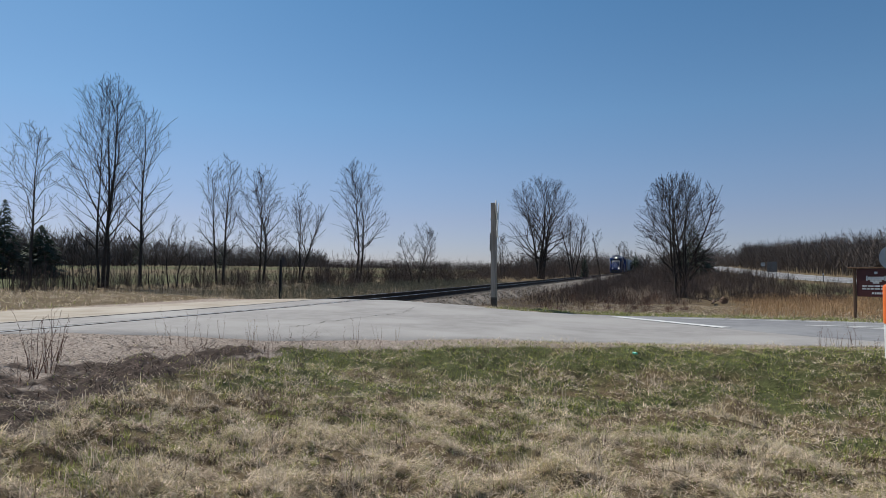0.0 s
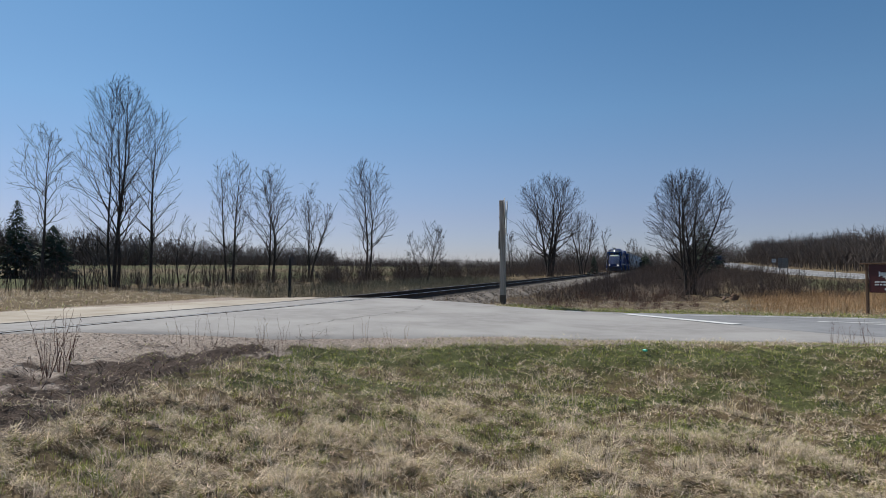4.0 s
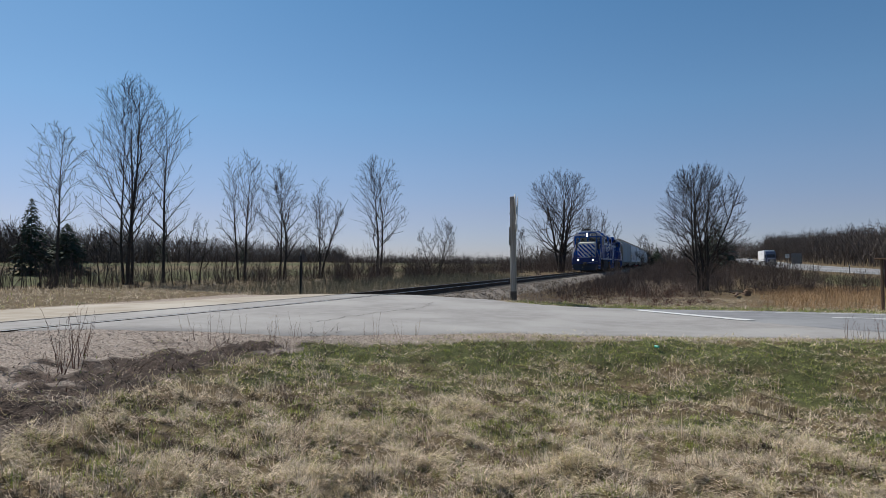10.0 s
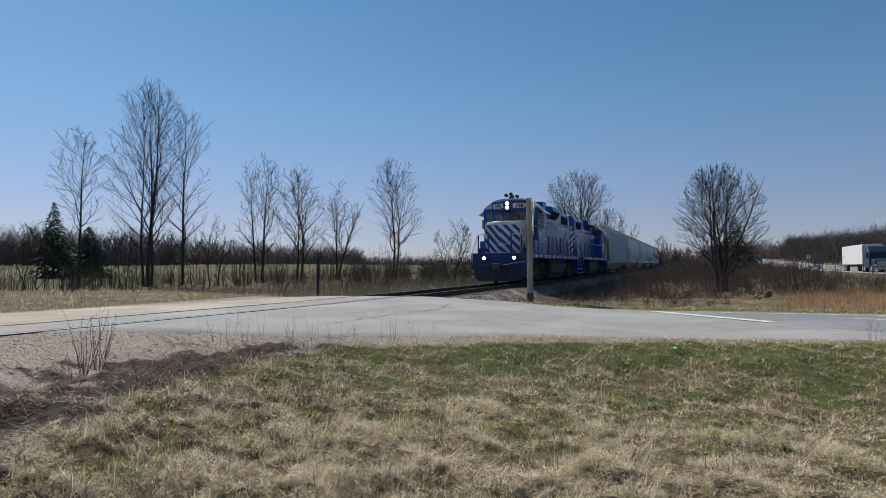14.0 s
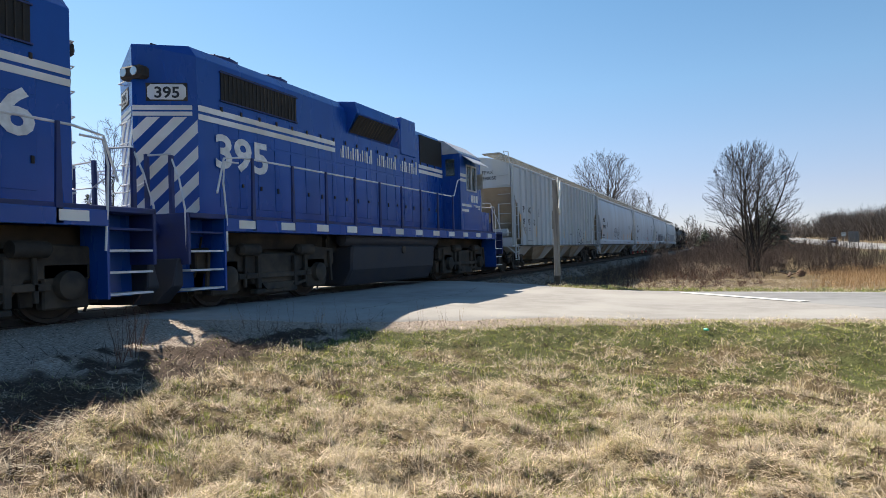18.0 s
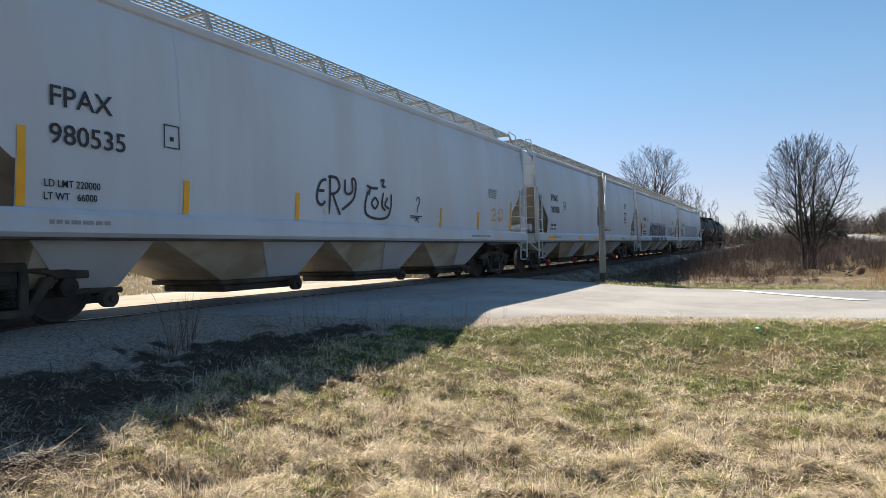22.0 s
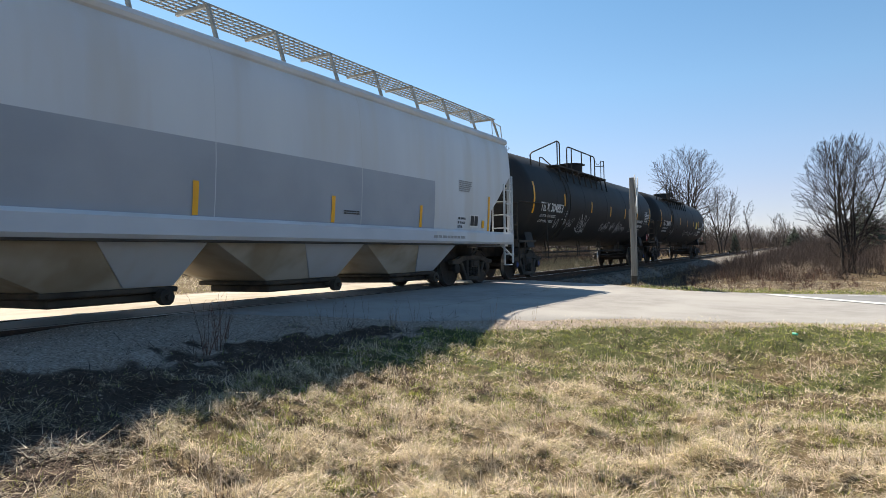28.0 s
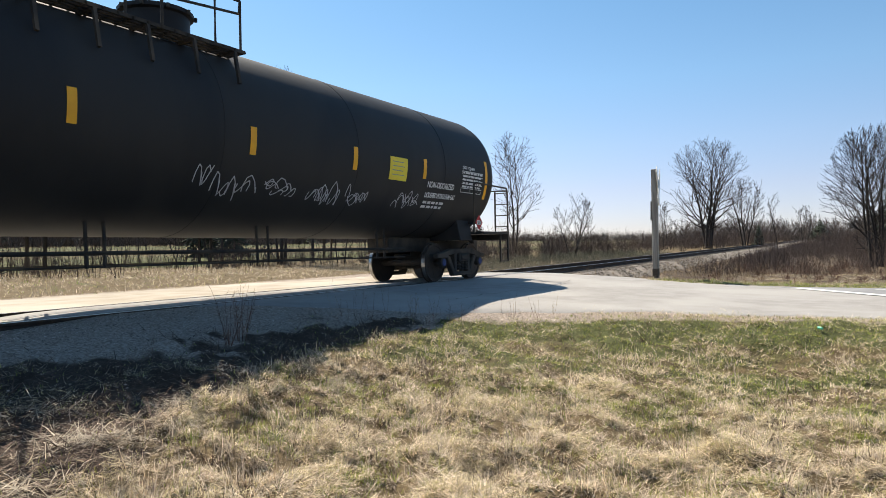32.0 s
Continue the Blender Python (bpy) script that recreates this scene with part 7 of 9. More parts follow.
def grow(r, p, d, length, radius, depth, store, o):
    """A limb that wanders upwards and bears side limbs; store: sticks by depth, o: the tree's habit."""
    length = min(length, room(p, d, o) * (r.uniform(0.84, 1.06) if depth else r.uniform(0.8, 0.95)))
    if length < (0.5, 0.22, 0.12, 0.06)[depth] * o["W"] * 0.5:
        return
    steps = (8, 6, 4, 3)[depth]
    pts, rad, dirs = [p.copy()], [radius], [d.copy()]
    w = o["crook"] * (0.055, 0.15, 0.15, 0.15)[depth]
    up = (0.02, 0.07, 0.06, 0.05)[depth] * o["up"]
    for k in range(steps):
        d = (d + Vector((r.gauss(0, w), r.gauss(0, w), r.gauss(0, w * 0.6) + up))).normalized()
        p = p + d * (length / steps)
        pts.append(p)
        dirs.append(d)
        rad.append(max(o["thin"] * (1.0 if depth < 3 else 0.55), radius * (1 - 0.95 * (k + 1) / steps)))
    for k in range(steps):
        store[depth].append((*pts[k], *pts[k + 1], rad[k], rad[k + 1]))
    if depth == 3:
        return
    count = (o["limbs"], r.randint(6, 8), r.randint(3, 4))[depth]
    first = o["first"] if depth == 0 else 0.12
    turn = r.uniform(0, 6.28)
    for k in range(count):
        t = min(0.98, first + (1 - first) * (k + r.random()) / count)
        i = min(steps - 1, int(t * steps))
        q = pts[i].lerp(pts[i + 1], t * steps - i)
        axis = dirs[i]
        side = axis.cross(Vector((1, 0, 0)) if abs(axis.z) > 0.8 else Vector((0, 0, 1))).normalized()
        turn += 2.4 + r.gauss(0, 0.35)
        side = Matrix.Rotation(turn, 3, axis) @ side
        s = (1.05 - 0.6 * t) * o["spread"] * r.uniform(0.8, 1.2) if depth == 0 else r.uniform(0.45, 0.85)
        nd = axis * math.cos(s) + side * math.sin(s)
        ln = (2.2 * o["W"] * r.uniform(0.6, 1.0), length * 0.62 * (1.15 - 0.7 * t) * r.uniform(0.6, 1.15), length * 0.58 * (1.15 - 0.6 * t) * r.uniform(0.6, 1.2))[depth]
        grow(r, q, nd, ln, max(o["thin"], rad[i] * (0.52, 0.66, 0.62)[depth]), depth + 1, store, o)


def bearing(az, dist):
    """A place by its bearing from the camera, in degrees from +y towards +x."""
    return dist * math.sin(radians(az)), dist * math.cos(radians(az))


def bare_tree(label, az, dist, height, stems, seed, half, low, limbs, lean, crook=1.0, spread=0.9, stout=0.011, group="bare trees"):
    """A leafless tree: half is half its crown's width, low the height of the crown's foot as a share of the whole."""
    r = random.Random(seed)
    x, y = bearing(az, dist)
    T = thing("bare_tree", label, "tree", group, at=Matrix.Translation((x, y, land_z(x, y) - 0.1)))
    store = [[], [], [], []]
    o = dict(W=half, H=height * (1 - low) / 2, zc=height * (1 + low) / 2, limbs=limbs, first=max(0.1, low + 0.04), spread=spread, crook=crook, up=1.0, thin=0.0042 + 0.000105 * dist)
    a = r.uniform(0, 6.28)
    for k in range(stems):
        off = 0.0 if stems == 1 else 0.16 + 0.05 * stems * r.random()
        ln = lean * r.uniform(0.5, 1.35) * (1 if stems > 1 else 0.3)
        d = Vector((ln * math.cos(a), ln * math.sin(a), 1)).normalized()
        grow(r, Vector((off * math.cos(a), off * math.sin(a), 0)), d, height * 1.2, height * stout * r.uniform(0.8, 1.15), 0, store, o)
        a += 2 * math.pi / stems + r.uniform(-0.5, 0.5)
    for k in range(0, len(store[0]), 8):
        part("trunk", segments_mesh("trunk", store[0][k:k + 8], M["bark"], 7), None, T, "grey-brown trunk")
    for k in range(0, len(store[1]), 6):
        part("limb", segments_mesh("limb", store[1][k:k + 6], M["bark"], 4), None, T)
    part("crown", segments_mesh("crown", store[2], M["twig"], 3, store[3]), None, T, "leafless crown of fine twigs")
    return T


# label, bearing, distance, height, stems, seed, half width, crown's foot, limbs, lean, crookedness, spread
TREES = [
    ("slender leafless tree beside the dirt road", 39.8, 38, 8.5, 1, 3, 1.65, 0.30, 16, 0.1, 1.3),
    ("tall leafless tree with three slender stems", 44.6, 40, 11.9, 3, 5, 2.6, 0.16, 16, 0.085, 0.8, 0.8, 0.009),
    ("tall leafless tree beside the dirt road", 47.2, 40, 11.2, 1, 8, 1.75, 0.14, 22, 0.03, 0.8, 0.85, 0.0105),
    ("leafless double-stemmed tree at the field's edge", 53.2, 46, 9.3, 2, 12, 1.8, 0.10, 14, 0.05, 0.8, 0.8),
    ("leafless crooked tree at the field's edge", 56.5, 48, 8.9, 2, 17, 2.2, 0.14, 17, 0.16, 1.7, 0.95),
    ("small leafless tree at the field's edge", 59.8, 50, 8.1, 2, 21, 1.8, 0.14, 14, 0.14, 1.2, 0.7),
    ("leafless double-stemmed tree above the brush", 64.7, 52, 10.1, 2, 27, 2.5, 0.16, 15, 0.10, 1.1, 0.85),
    ("small leafless tree above the brush", 69.9, 52, 5.4, 3, 33, 1.7, 0.10, 10, 0.18, 1.1),
    ("broad leafless tree beyond the railway", 80.7, 96, 15.2, 4, 41, 6.1, 0.12, 15, 0.16, 1.1, 1.0, 0.016),
    ("leafless tree beyond the railway", 83.4, 100, 10.4, 3, 47, 2.8, 0.12, 13, 0.14, 1.0, 0.9, 0.014),
    ("slim leafless tree beyond the railway", 85.7, 108, 8.2, 1, 51, 1.5, 0.12, 14, 0.1, 1.0, 0.9, 0.014),
    ("dense many-stemmed leafless tree beside the railway", 92.1, 44, 8.2, 8, 56, 2.9, 0.04, 13, 0.13, 0.9, 1.1, 0.011),
    ("thin leafless sapling in the brush", 42.9, 36, 3.2, 2, 61, 0.8, 0.1, 8, 0.15),
    ("thin leafless sapling in the brush", 36.6, 40, 3.4, 2, 65, 1.0, 0.1, 8, 0.15),
    ("thin leafless sapling in the brush", 30.0, 42, 3.6, 2, 67, 1.0, 0.1, 8, 0.15),
    ("thin leafless sapling in the brush", 77.4, 86, 6.0, 2, 71, 1.6, 0.1, 9, 0.15),
    ("thin leafless sapling in the brush", 49.6, 39, 4.2, 2, 73, 0.9, 0.1, 8, 0.12),
    ("thin leafless sapling in the brush", 87.6, 120, 7.0, 2, 78, 1.8, 0.1, 9, 0.15),
]
for row in TREES:
    bare_tree(*row)


def conifer(label, az, dist, height, width, seed, count=1500):
    r = random.Random(seed)
    x, y = bearing(az, dist)
    T = thing("conifer", label, "conifer", "evergreens", at=Matrix.Translation((x, y, land_z(x, y) - 0.1)))
    part("trunk", segments_mesh("trunk", [(0, 0, 0, 0, 0, height * 0.95, width * 0.05, 0.01)], M["bark"], 6), None, T)
    v, f = [], []
    whorls = max(9, int(height * 2.2))
    for k in range(count):
        t = ((k % whorls) + r.uniform(0.0, 1.0)) / whorls
        z = height * (0.05 + 0.95 * t)
        a = r.uniform(0, 6.28)
        lobe = 0.8 + 0.25 * math.sin(5 * a + 2.3 * (k % whorls))
        reach_ = (width * (1 - t) ** 0.8 + 0.06) * lobe
        rr = reach_ * r.uniform(0.2, 1.0) ** 0.6
        c, s = math.cos(a), math.sin(a)
        ln, w = reach_ * 0.34 + 0.06, reach_ * 0.10 + 0.03
        zz = z - rr * r.uniform(0.18, 0.38)
        b = a + r.gauss(0, 0.5)
        cb, sb = math.cos(b), math.sin(b)
        i = len(v)
        v += [(c * rr, s * rr, zz + 0.05), (c * rr + cb * ln * 0.5 - sb * w, s * rr + sb * ln * 0.5 + cb * w, zz - ln * 0.1), (c * rr + cb * ln, s * rr + sb * ln, zz - ln * 0.32), (c * rr + cb * ln * 0.5 + sb * w, s * rr + sb * ln * 0.5 - cb * w, zz - ln * 0.16)]
        f += [(i, i + 1, i + 2, i + 3)]
    part("crown", raw_mesh("crown", v, f, M["needle"]), None, T, "dark needled boughs with a ragged outline")
    return T


conifer("dark spruce tree beyond the field's edge", 38.1, 62, 6.3, 1.8, 1)
conifer("dark broad evergreen beyond the field's edge", 40.4, 64, 4.5, 2.4, 2)
conifer("small dark spruce beside the railway", 84.4, 92, 2.9, 0.9, 3, 700)
conifer("dark evergreen behind the leafless tree", 93.2, 110, 9.2, 3.8, 4)
conifer("dark evergreen at the wood's edge", 88.6, 230, 7.0, 4.0, 6)


def thicket(name, label, spots, hmin, hmax, material, seed, width=0.014, twigs=5, lean=0.18, kind="stuff"):
    """Upright stems with a few side twigs each."""
    r = np.random.RandomState(seed)
    n = len(spots)
    x, y = spots[:, 0], spots[:, 1]
    root = np.stack([x, y, land(x, y) - 0.03], 1)
    h = r.uniform(hmin, hmax, n) * r.choice([1.0, 0.75, 1.25], n)
    way, ln = r.uniform(0, 6.28, n), np.abs(r.normal(0, lean, n))
    segs = []
    tip = root + np.stack([np.cos(way) * np.sin(ln), np.sin(way) * np.sin(ln), np.cos(ln)], 1) * h[:, None]
    mid = (root + tip) / 2 + r.normal(0, 0.05, (n, 3)) * h[:, None]
    w = width * r.uniform(0.6, 1.3, n)
    segs.append(np.concatenate([root, mid, w[:, None], w[:, None] * 0.7], 1))
    segs.append(np.concatenate([mid, tip, w[:, None] * 0.7, w[:, None] * 0.15], 1))
    for k in range(twigs):
        t = r.uniform(0.25, 0.95, n)[:, None]
        q = np.where(t < 0.5, root + (mid - root) * t * 2, mid + (tip - mid) * (t * 2 - 1))
        a, e = r.uniform(0, 6.28, n), r.uniform(0.3, 1.1, n)
        ln2 = h * r.uniform(0.15, 0.4, n)
        z = q + np.stack([np.cos(a) * np.cos(e), np.sin(a) * np.cos(e), np.sin(e)], 1) * ln2[:, None]
        segs.append(np.concatenate([q, z, w[:, None] * 0.45, w[:, None] * 0.1], 1))
    ob = new(name, segments_mesh(name, np.concatenate(segs[:1], 0), material, 3, np.concatenate(segs[1:], 0)))
    return tagged(ob, label, name.replace("_", " "), "", kind)


def shrub_mass(name, label, spots, hmin, hmax, material, seed, stems=12, width=0.008, twigs=5, splay=0.55):
    """Leafless shrubs, as one stuff object: stems that fan out from each root and fork twice into twigs."""
    r = np.random.RandomState(seed)
    hs = r.uniform(hmin, hmax, len(spots)) * (0.75 + 0.5 * r.uniform(0, 1, len(spots)) ** 2)
    c = np.repeat(spots, stems, 0)
    n = len(c)
    h = np.repeat(hs, stems) * r.uniform(0.55, 1.05, n)
    way, ln = r.uniform(0, 6.28, n), np.abs(r.normal(0, splay, n)).clip(0, 1.15)
    off = r.uniform(0.02, 0.2, n) * np.repeat(hs, stems)
    x, y = c[:, 0] + off * np.cos(way), c[:, 1] + off * np.sin(way)

    def along(w, e, ln_):
        return np.stack([np.cos(w) * np.sin(e), np.sin(w) * np.sin(e), np.cos(e)], 1) * ln_[:, None]

    root = np.stack([x, y, land(x, y) - 0.03], 1)
    mid = root + along(way, ln, h * 0.55)
    tip = mid + along(way + r.normal(0, 0.4, n), ln * 0.55 + r.normal(0, 0.12, n), h * 0.5)
    w0 = width * r.uniform(0.7, 1.4, n)
    rows = lambda a, b, u, v: np.concatenate([a, b, u[:, None], v[:, None]], 1)
    segs = [rows(root, mid, w0, w0 * 0.75), rows(mid, tip, w0 * 0.75, w0 * 0.25)]
    for k in range(twigs):
        t = r.uniform(0.15, 0.95, n)
        q = np.where(t[:, None] < 0.5, root + (mid - root) * t[:, None] * 2, mid + (tip - mid) * (t[:, None] * 2 - 1))
        a, e = way + r.normal(0, 1.3, n), np.clip(ln + r.normal(0.25, 0.4, n), 0, 1.4)
        l2 = h * r.uniform(0.18, 0.42, n)
        z = q + along(a, e, l2)
        segs.append(rows(q, z, w0 * 0.5, w0 * 0.2))
        for j in range(2):
            u = r.uniform(0.3, 0.9, n)[:, None]
            q2 = q + (z - q) * u
            segs.append(rows(q2, q2 + along(a + r.normal(0, 1.0, n), np.clip(e + r.normal(0, 0.5, n), 0, 1.5), l2 * r.uniform(0.3, 0.6, n)), w0 * 0.32, w0 * 0.14))
    v, f = sticks(np.concatenate(segs, 0), 1)
    return tagged(new(name, raw_mesh(name, v, f, material)), label, "brush", "", "stuff")


def scatter(n, x0, x1, y0, y1, seed, keep=None):
    r = np.random.RandomState(seed)
    p = np.stack([r.uniform(x0, x1, n), r.uniform(y0, y1, n)], 1)
    if keep is not None:
        p = p[r.uniform(0, 1, n) < keep(p[:, 0], p[:, 1])]
    return p


def clumpy(x, y):
    return np.clip(0.45 + 0.6 * patches(x, y, 31, 7.0), 0.04, 1)


def off_bank(x, y):
    """Keeps the brush between railway and highway clear of the mown strip beside the side road."""
    return ease(0.5, 5.5, x - 29 - 0.75 * np.clip(2.0 - y, 0, 9)) * np.clip(0.55 + 0.5 * patches(x, y, 31, 6.0), 0.1, 1)


shrub_mass("brush", "brown leafless brush along the field's edge", scatter(760, -10, 60, 20, 32, 1, lambda x, y: clumpy(x, y) * ease(19.5, 24, y + 0.2 * (x - 20))), 0.5, 1.5, M["brush"], 2, 10, 0.008)
shrub_mass("brush", "thin dark leafless saplings along the field's edge", scatter(230, 8, 40, 23, 33, 41, lambda x, y: clumpy(x, y)), 1.1, 2.5, M["twig"], 42, 4, 0.012, 4, 0.22)
shrub_mass("brush", "thorny brown brush along the dirt road", scatter(210, -18, 12, 18.5, 25, 43, lambda x, y: clumpy(x, y)), 0.7, 1.7, M["brush"], 44, 9, 0.009, 5, 0.4)
shrub_mass("brush", "tall reddish leafless shrubs at the field's edge", scatter(190, 20, 66, 17.5, 24, 21, lambda x, y: clumpy(x, y) * ease(24, 34, x)), 1.2, 2.4, M["brush"], 22, 22, 0.010)
shrub_mass("brush", "reddish leafless brush beyond the railway", scatter(620, 45, 130, 14, 27, 3, lambda x, y: clumpy(x, y) * ease(13.5, 17, y)), 0.7, 2.2, M["brush"], 4, 13, 0.012)
shrub_mass("brush", "tangled brown brush between the railway and the highway", scatter(2100, 26, 100, -14, 5.0, 5, off_bank), 0.5, 1.25, M["brush"], 6, 11, 0.0065, 4, 0.85)
shrub_mass("brush", "tall twiggy brush between the railway and the highway", scatter(260, 38, 100, -9, 4.6, 25, off_bank), 1.1, 2.1, M["brush"], 26, 16, 0.009)
shrub_mass("brush", "tangled brown brush along the ballast's foot", scatter(520, 25, 125, 3.4, 6.0, 15, lambda x, y: 0.12 + 0.88 * ease(28, 40, x)), 0.35, 1.0, M["brush"], 16, 11, 0.007, 4, 0.65)
shrub_mass("brush", "low russet brush at the mown strip's edge", scatter(190, 23, 44, -1.5, 5.0, 35, lambda x, y: ease(24, 31, x)), 0.2, 0.55, M["russet_twig"], 36, 11, 0.005, 4, 0.6)
shrub_mass("brush", "tangled brown brush far along the railway", scatter(1500, 90, 250, -16, 26, 7, lambda x, y: (np.abs(y - TRACK_Y) > 4.5) * 0.9), 0.9, 2.6, M["brush"], 8, 12, 0.018)
thicket("dry_weeds", "short pale weeds on the ballast's shoulder", scatter(3600, 19.3, 42, 2.6, 7.3, 9, lambda x, y: ease(18.5, 22, x) * np.clip(0.4 + 0.7 * patches(x, y, 34, 2.5), 0, 1)), 0.12, 0.42, M["dry_stalk"], 10, 0.005, 4, 0.4)
thicket("dry_weeds", "short tan weeds along the dirt road", scatter(2600, 0, 40, 18, 25, 11, lambda x, y: np.clip(0.3 + 0.7 * patches(x, y, 33, 5.0), 0, 1)), 0.15, 0.5, M["dry_stalk"], 12, 0.007, 3, 0.35)
thicket("dry_weeds", "dense grey-green weeds beside the track beyond the crossing", scatter(9000, 20, 62, 12.6, 19.5, 13, lambda x, y: ease(19, 26, x)), 0.25, 0.62, M["grey_weed"], 14, 0.007, 4, 0.3)


def turf(name, label, n, region, seed, hmin, hmax, width, material=None, lean=(1.2, 0.28), parts=3, pile=0.035, fresh_scale=1.0, comb=0.9, contrast=1.0):
    """Grass blades over a region, as one stuff object: lying dead blades combed into swirls, and upright new ones."""
    r = np.random.RandomState(seed)
    x, y = region(r, n)
    n = len(x)
    clump = patches(x, y, 5, 1.6)
    fine = patches(x, y, 6, 0.45)
    tiny = patches(x, y, 8, 0.2)
    g = greenness(x, y)
    way = 2.6 * patches(x, y, 13, 0.9) + 1.5 * patches(x, y, 14, 0.3) + r.normal(0, comb, n)
    fresh = r.uniform(0, 1, n) < np.clip(g * 0.95 - 0.16 + 0.16 * fine + 0.10 * tiny, 0.015, 0.72) * fresh_scale
    up = np.where(fresh, 0.0, r.uniform(0, 1, n) ** 2 * pile * np.clip(0.6 + clump + 0.6 * fine + 0.5 * tiny, 0, 2.2))
    root = np.stack([x, y, land(x, y) + rough_turf(x, y) - 0.004 + up], 1)
    length = r.uniform(hmin, hmax, n) * np.where(fresh, 0.62, 1.0 + 0.3 * np.clip(clump, -1, 1))
    ln = np.where(fresh, np.abs(r.normal(0.3, 0.35, n)), np.clip(r.normal(lean[0], lean[1], n), 0.1, 1.62))
    v, f = strips(root, way, length, ln, np.where(fresh, 0.9, 1.0) * width * r.uniform(0.6, 1.5, n), np.where(fresh, r.uniform(0.2, 0.9, n), r.normal(0.12, 0.5, n)), parts)
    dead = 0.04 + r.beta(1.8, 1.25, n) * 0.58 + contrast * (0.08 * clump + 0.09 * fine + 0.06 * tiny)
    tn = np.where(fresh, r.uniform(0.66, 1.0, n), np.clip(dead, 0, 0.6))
    ob = new(name, raw_mesh(name, v, f, material or M["blade"], np.repeat(tn, 2 * (parts + 1))))
    return tagged(ob, label, "grass", "", "stuff")


def wedge(near, far, az0, az1, power=1.0, ok=None):
    """Places in the sector before the camera, denser near it."""
    def places(r, n):
        d = near + (far - near) * r.uniform(0, 1, n) ** power
        a = np.radians(r.uniform(az0, az1, n))
        x, y = d * np.sin(a), d * np.cos(a)
        keep = (road_near_edge(y) - x > r.normal(0.06, 0.09, n)) & (r.uniform(0, 1, n) > 0.97 * bareness(x, y)) & (r.uniform(0, 1, n) > 1.15 * gravelly(x, y) * (y > 3.5))
        if ok is not None:
            keep &= ok(x, y)
        return x[keep], y[keep]
    return places


def russet_place(r, n):
    """A drift of russet grass that thins out towards its edges."""
    x, y = r.uniform(25, 47, n), r.uniform(-18, -2.0, n)
    keep = (-y - 0.10 * x > np.abs(r.normal(0, 0.7, n)) + 0.5 * patches(x, y, 51, 3.0)) & (x + 0.25 * y > 24 + 2.5 * r.uniform(0, 1, n))
    return x[keep], y[keep]


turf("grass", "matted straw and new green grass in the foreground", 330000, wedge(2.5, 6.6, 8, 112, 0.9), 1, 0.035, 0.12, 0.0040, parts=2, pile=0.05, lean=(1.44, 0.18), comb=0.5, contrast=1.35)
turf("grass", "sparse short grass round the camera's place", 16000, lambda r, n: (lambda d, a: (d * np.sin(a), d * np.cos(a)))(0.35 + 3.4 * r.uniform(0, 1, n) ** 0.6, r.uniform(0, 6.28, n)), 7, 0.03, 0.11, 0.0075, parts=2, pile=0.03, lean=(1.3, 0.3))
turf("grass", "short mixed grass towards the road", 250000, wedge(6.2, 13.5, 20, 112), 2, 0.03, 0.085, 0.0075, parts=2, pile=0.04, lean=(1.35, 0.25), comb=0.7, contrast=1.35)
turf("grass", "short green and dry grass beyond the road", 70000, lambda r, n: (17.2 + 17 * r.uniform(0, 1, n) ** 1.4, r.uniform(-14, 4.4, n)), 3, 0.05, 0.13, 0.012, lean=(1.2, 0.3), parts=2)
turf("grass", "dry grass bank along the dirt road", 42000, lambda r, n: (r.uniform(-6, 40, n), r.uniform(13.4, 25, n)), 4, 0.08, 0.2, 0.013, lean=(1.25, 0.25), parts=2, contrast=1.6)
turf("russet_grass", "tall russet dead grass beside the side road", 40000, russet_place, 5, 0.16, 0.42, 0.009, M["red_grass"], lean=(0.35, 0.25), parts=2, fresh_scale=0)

# low tufts that stand out of the turf
def tufts(n, seed):
    r = np.random.RandomState(seed)
    d, a = r.uniform(2.6, 8.5, n), np.radians(r.uniform(18, 108, n))
    cx, cy = d * np.sin(a), d * np.cos(a)
    keep = (road_near_edge(cy) - cx > 0.3) & (gravelly(cx, cy) < 0.4) & (bareness(cx, cy) < 0.5)
    cx, cy = cx[keep], cy[keep]
    m = 55
    x = np.repeat(cx, m) + r.normal(0, 0.07, len(cx) * m)
    y = np.repeat(cy, m) + r.normal(0, 0.07, len(cx) * m)
    return x, y


turf("grass_tufts", "shaggy tufts of dead and green grass", 1, lambda r, n: tufts(300, 77), 6, 0.06, 0.17, 0.0045, lean=(0.85, 0.4), parts=2, pile=0.03)

# small dark clumps of dead weeds in the turf
rc = np.random.RandomState(123)
cd, ca = rc.uniform(3.2, 9.5, 70), np.radians(rc.uniform(35, 108, 70))
cx_, cy_ = cd * np.sin(ca), cd * np.cos(ca)
ok_c = (road_near_edge(cy_) - cx_ > 0.5) & (bareness(cx_, cy_) < 0.3)
spots_ = np.repeat(np.stack([cx_, cy_], 1)[ok_c], 32, 0)
spots_ = spots_ + rc.normal(0, 0.055, spots_.shape)
thicket("dead_clumps", "small dark clumps of dead weeds in the turf", spots_, 0.05, 0.15, M["litter"], 124, 0.0028, 3, 0.6)

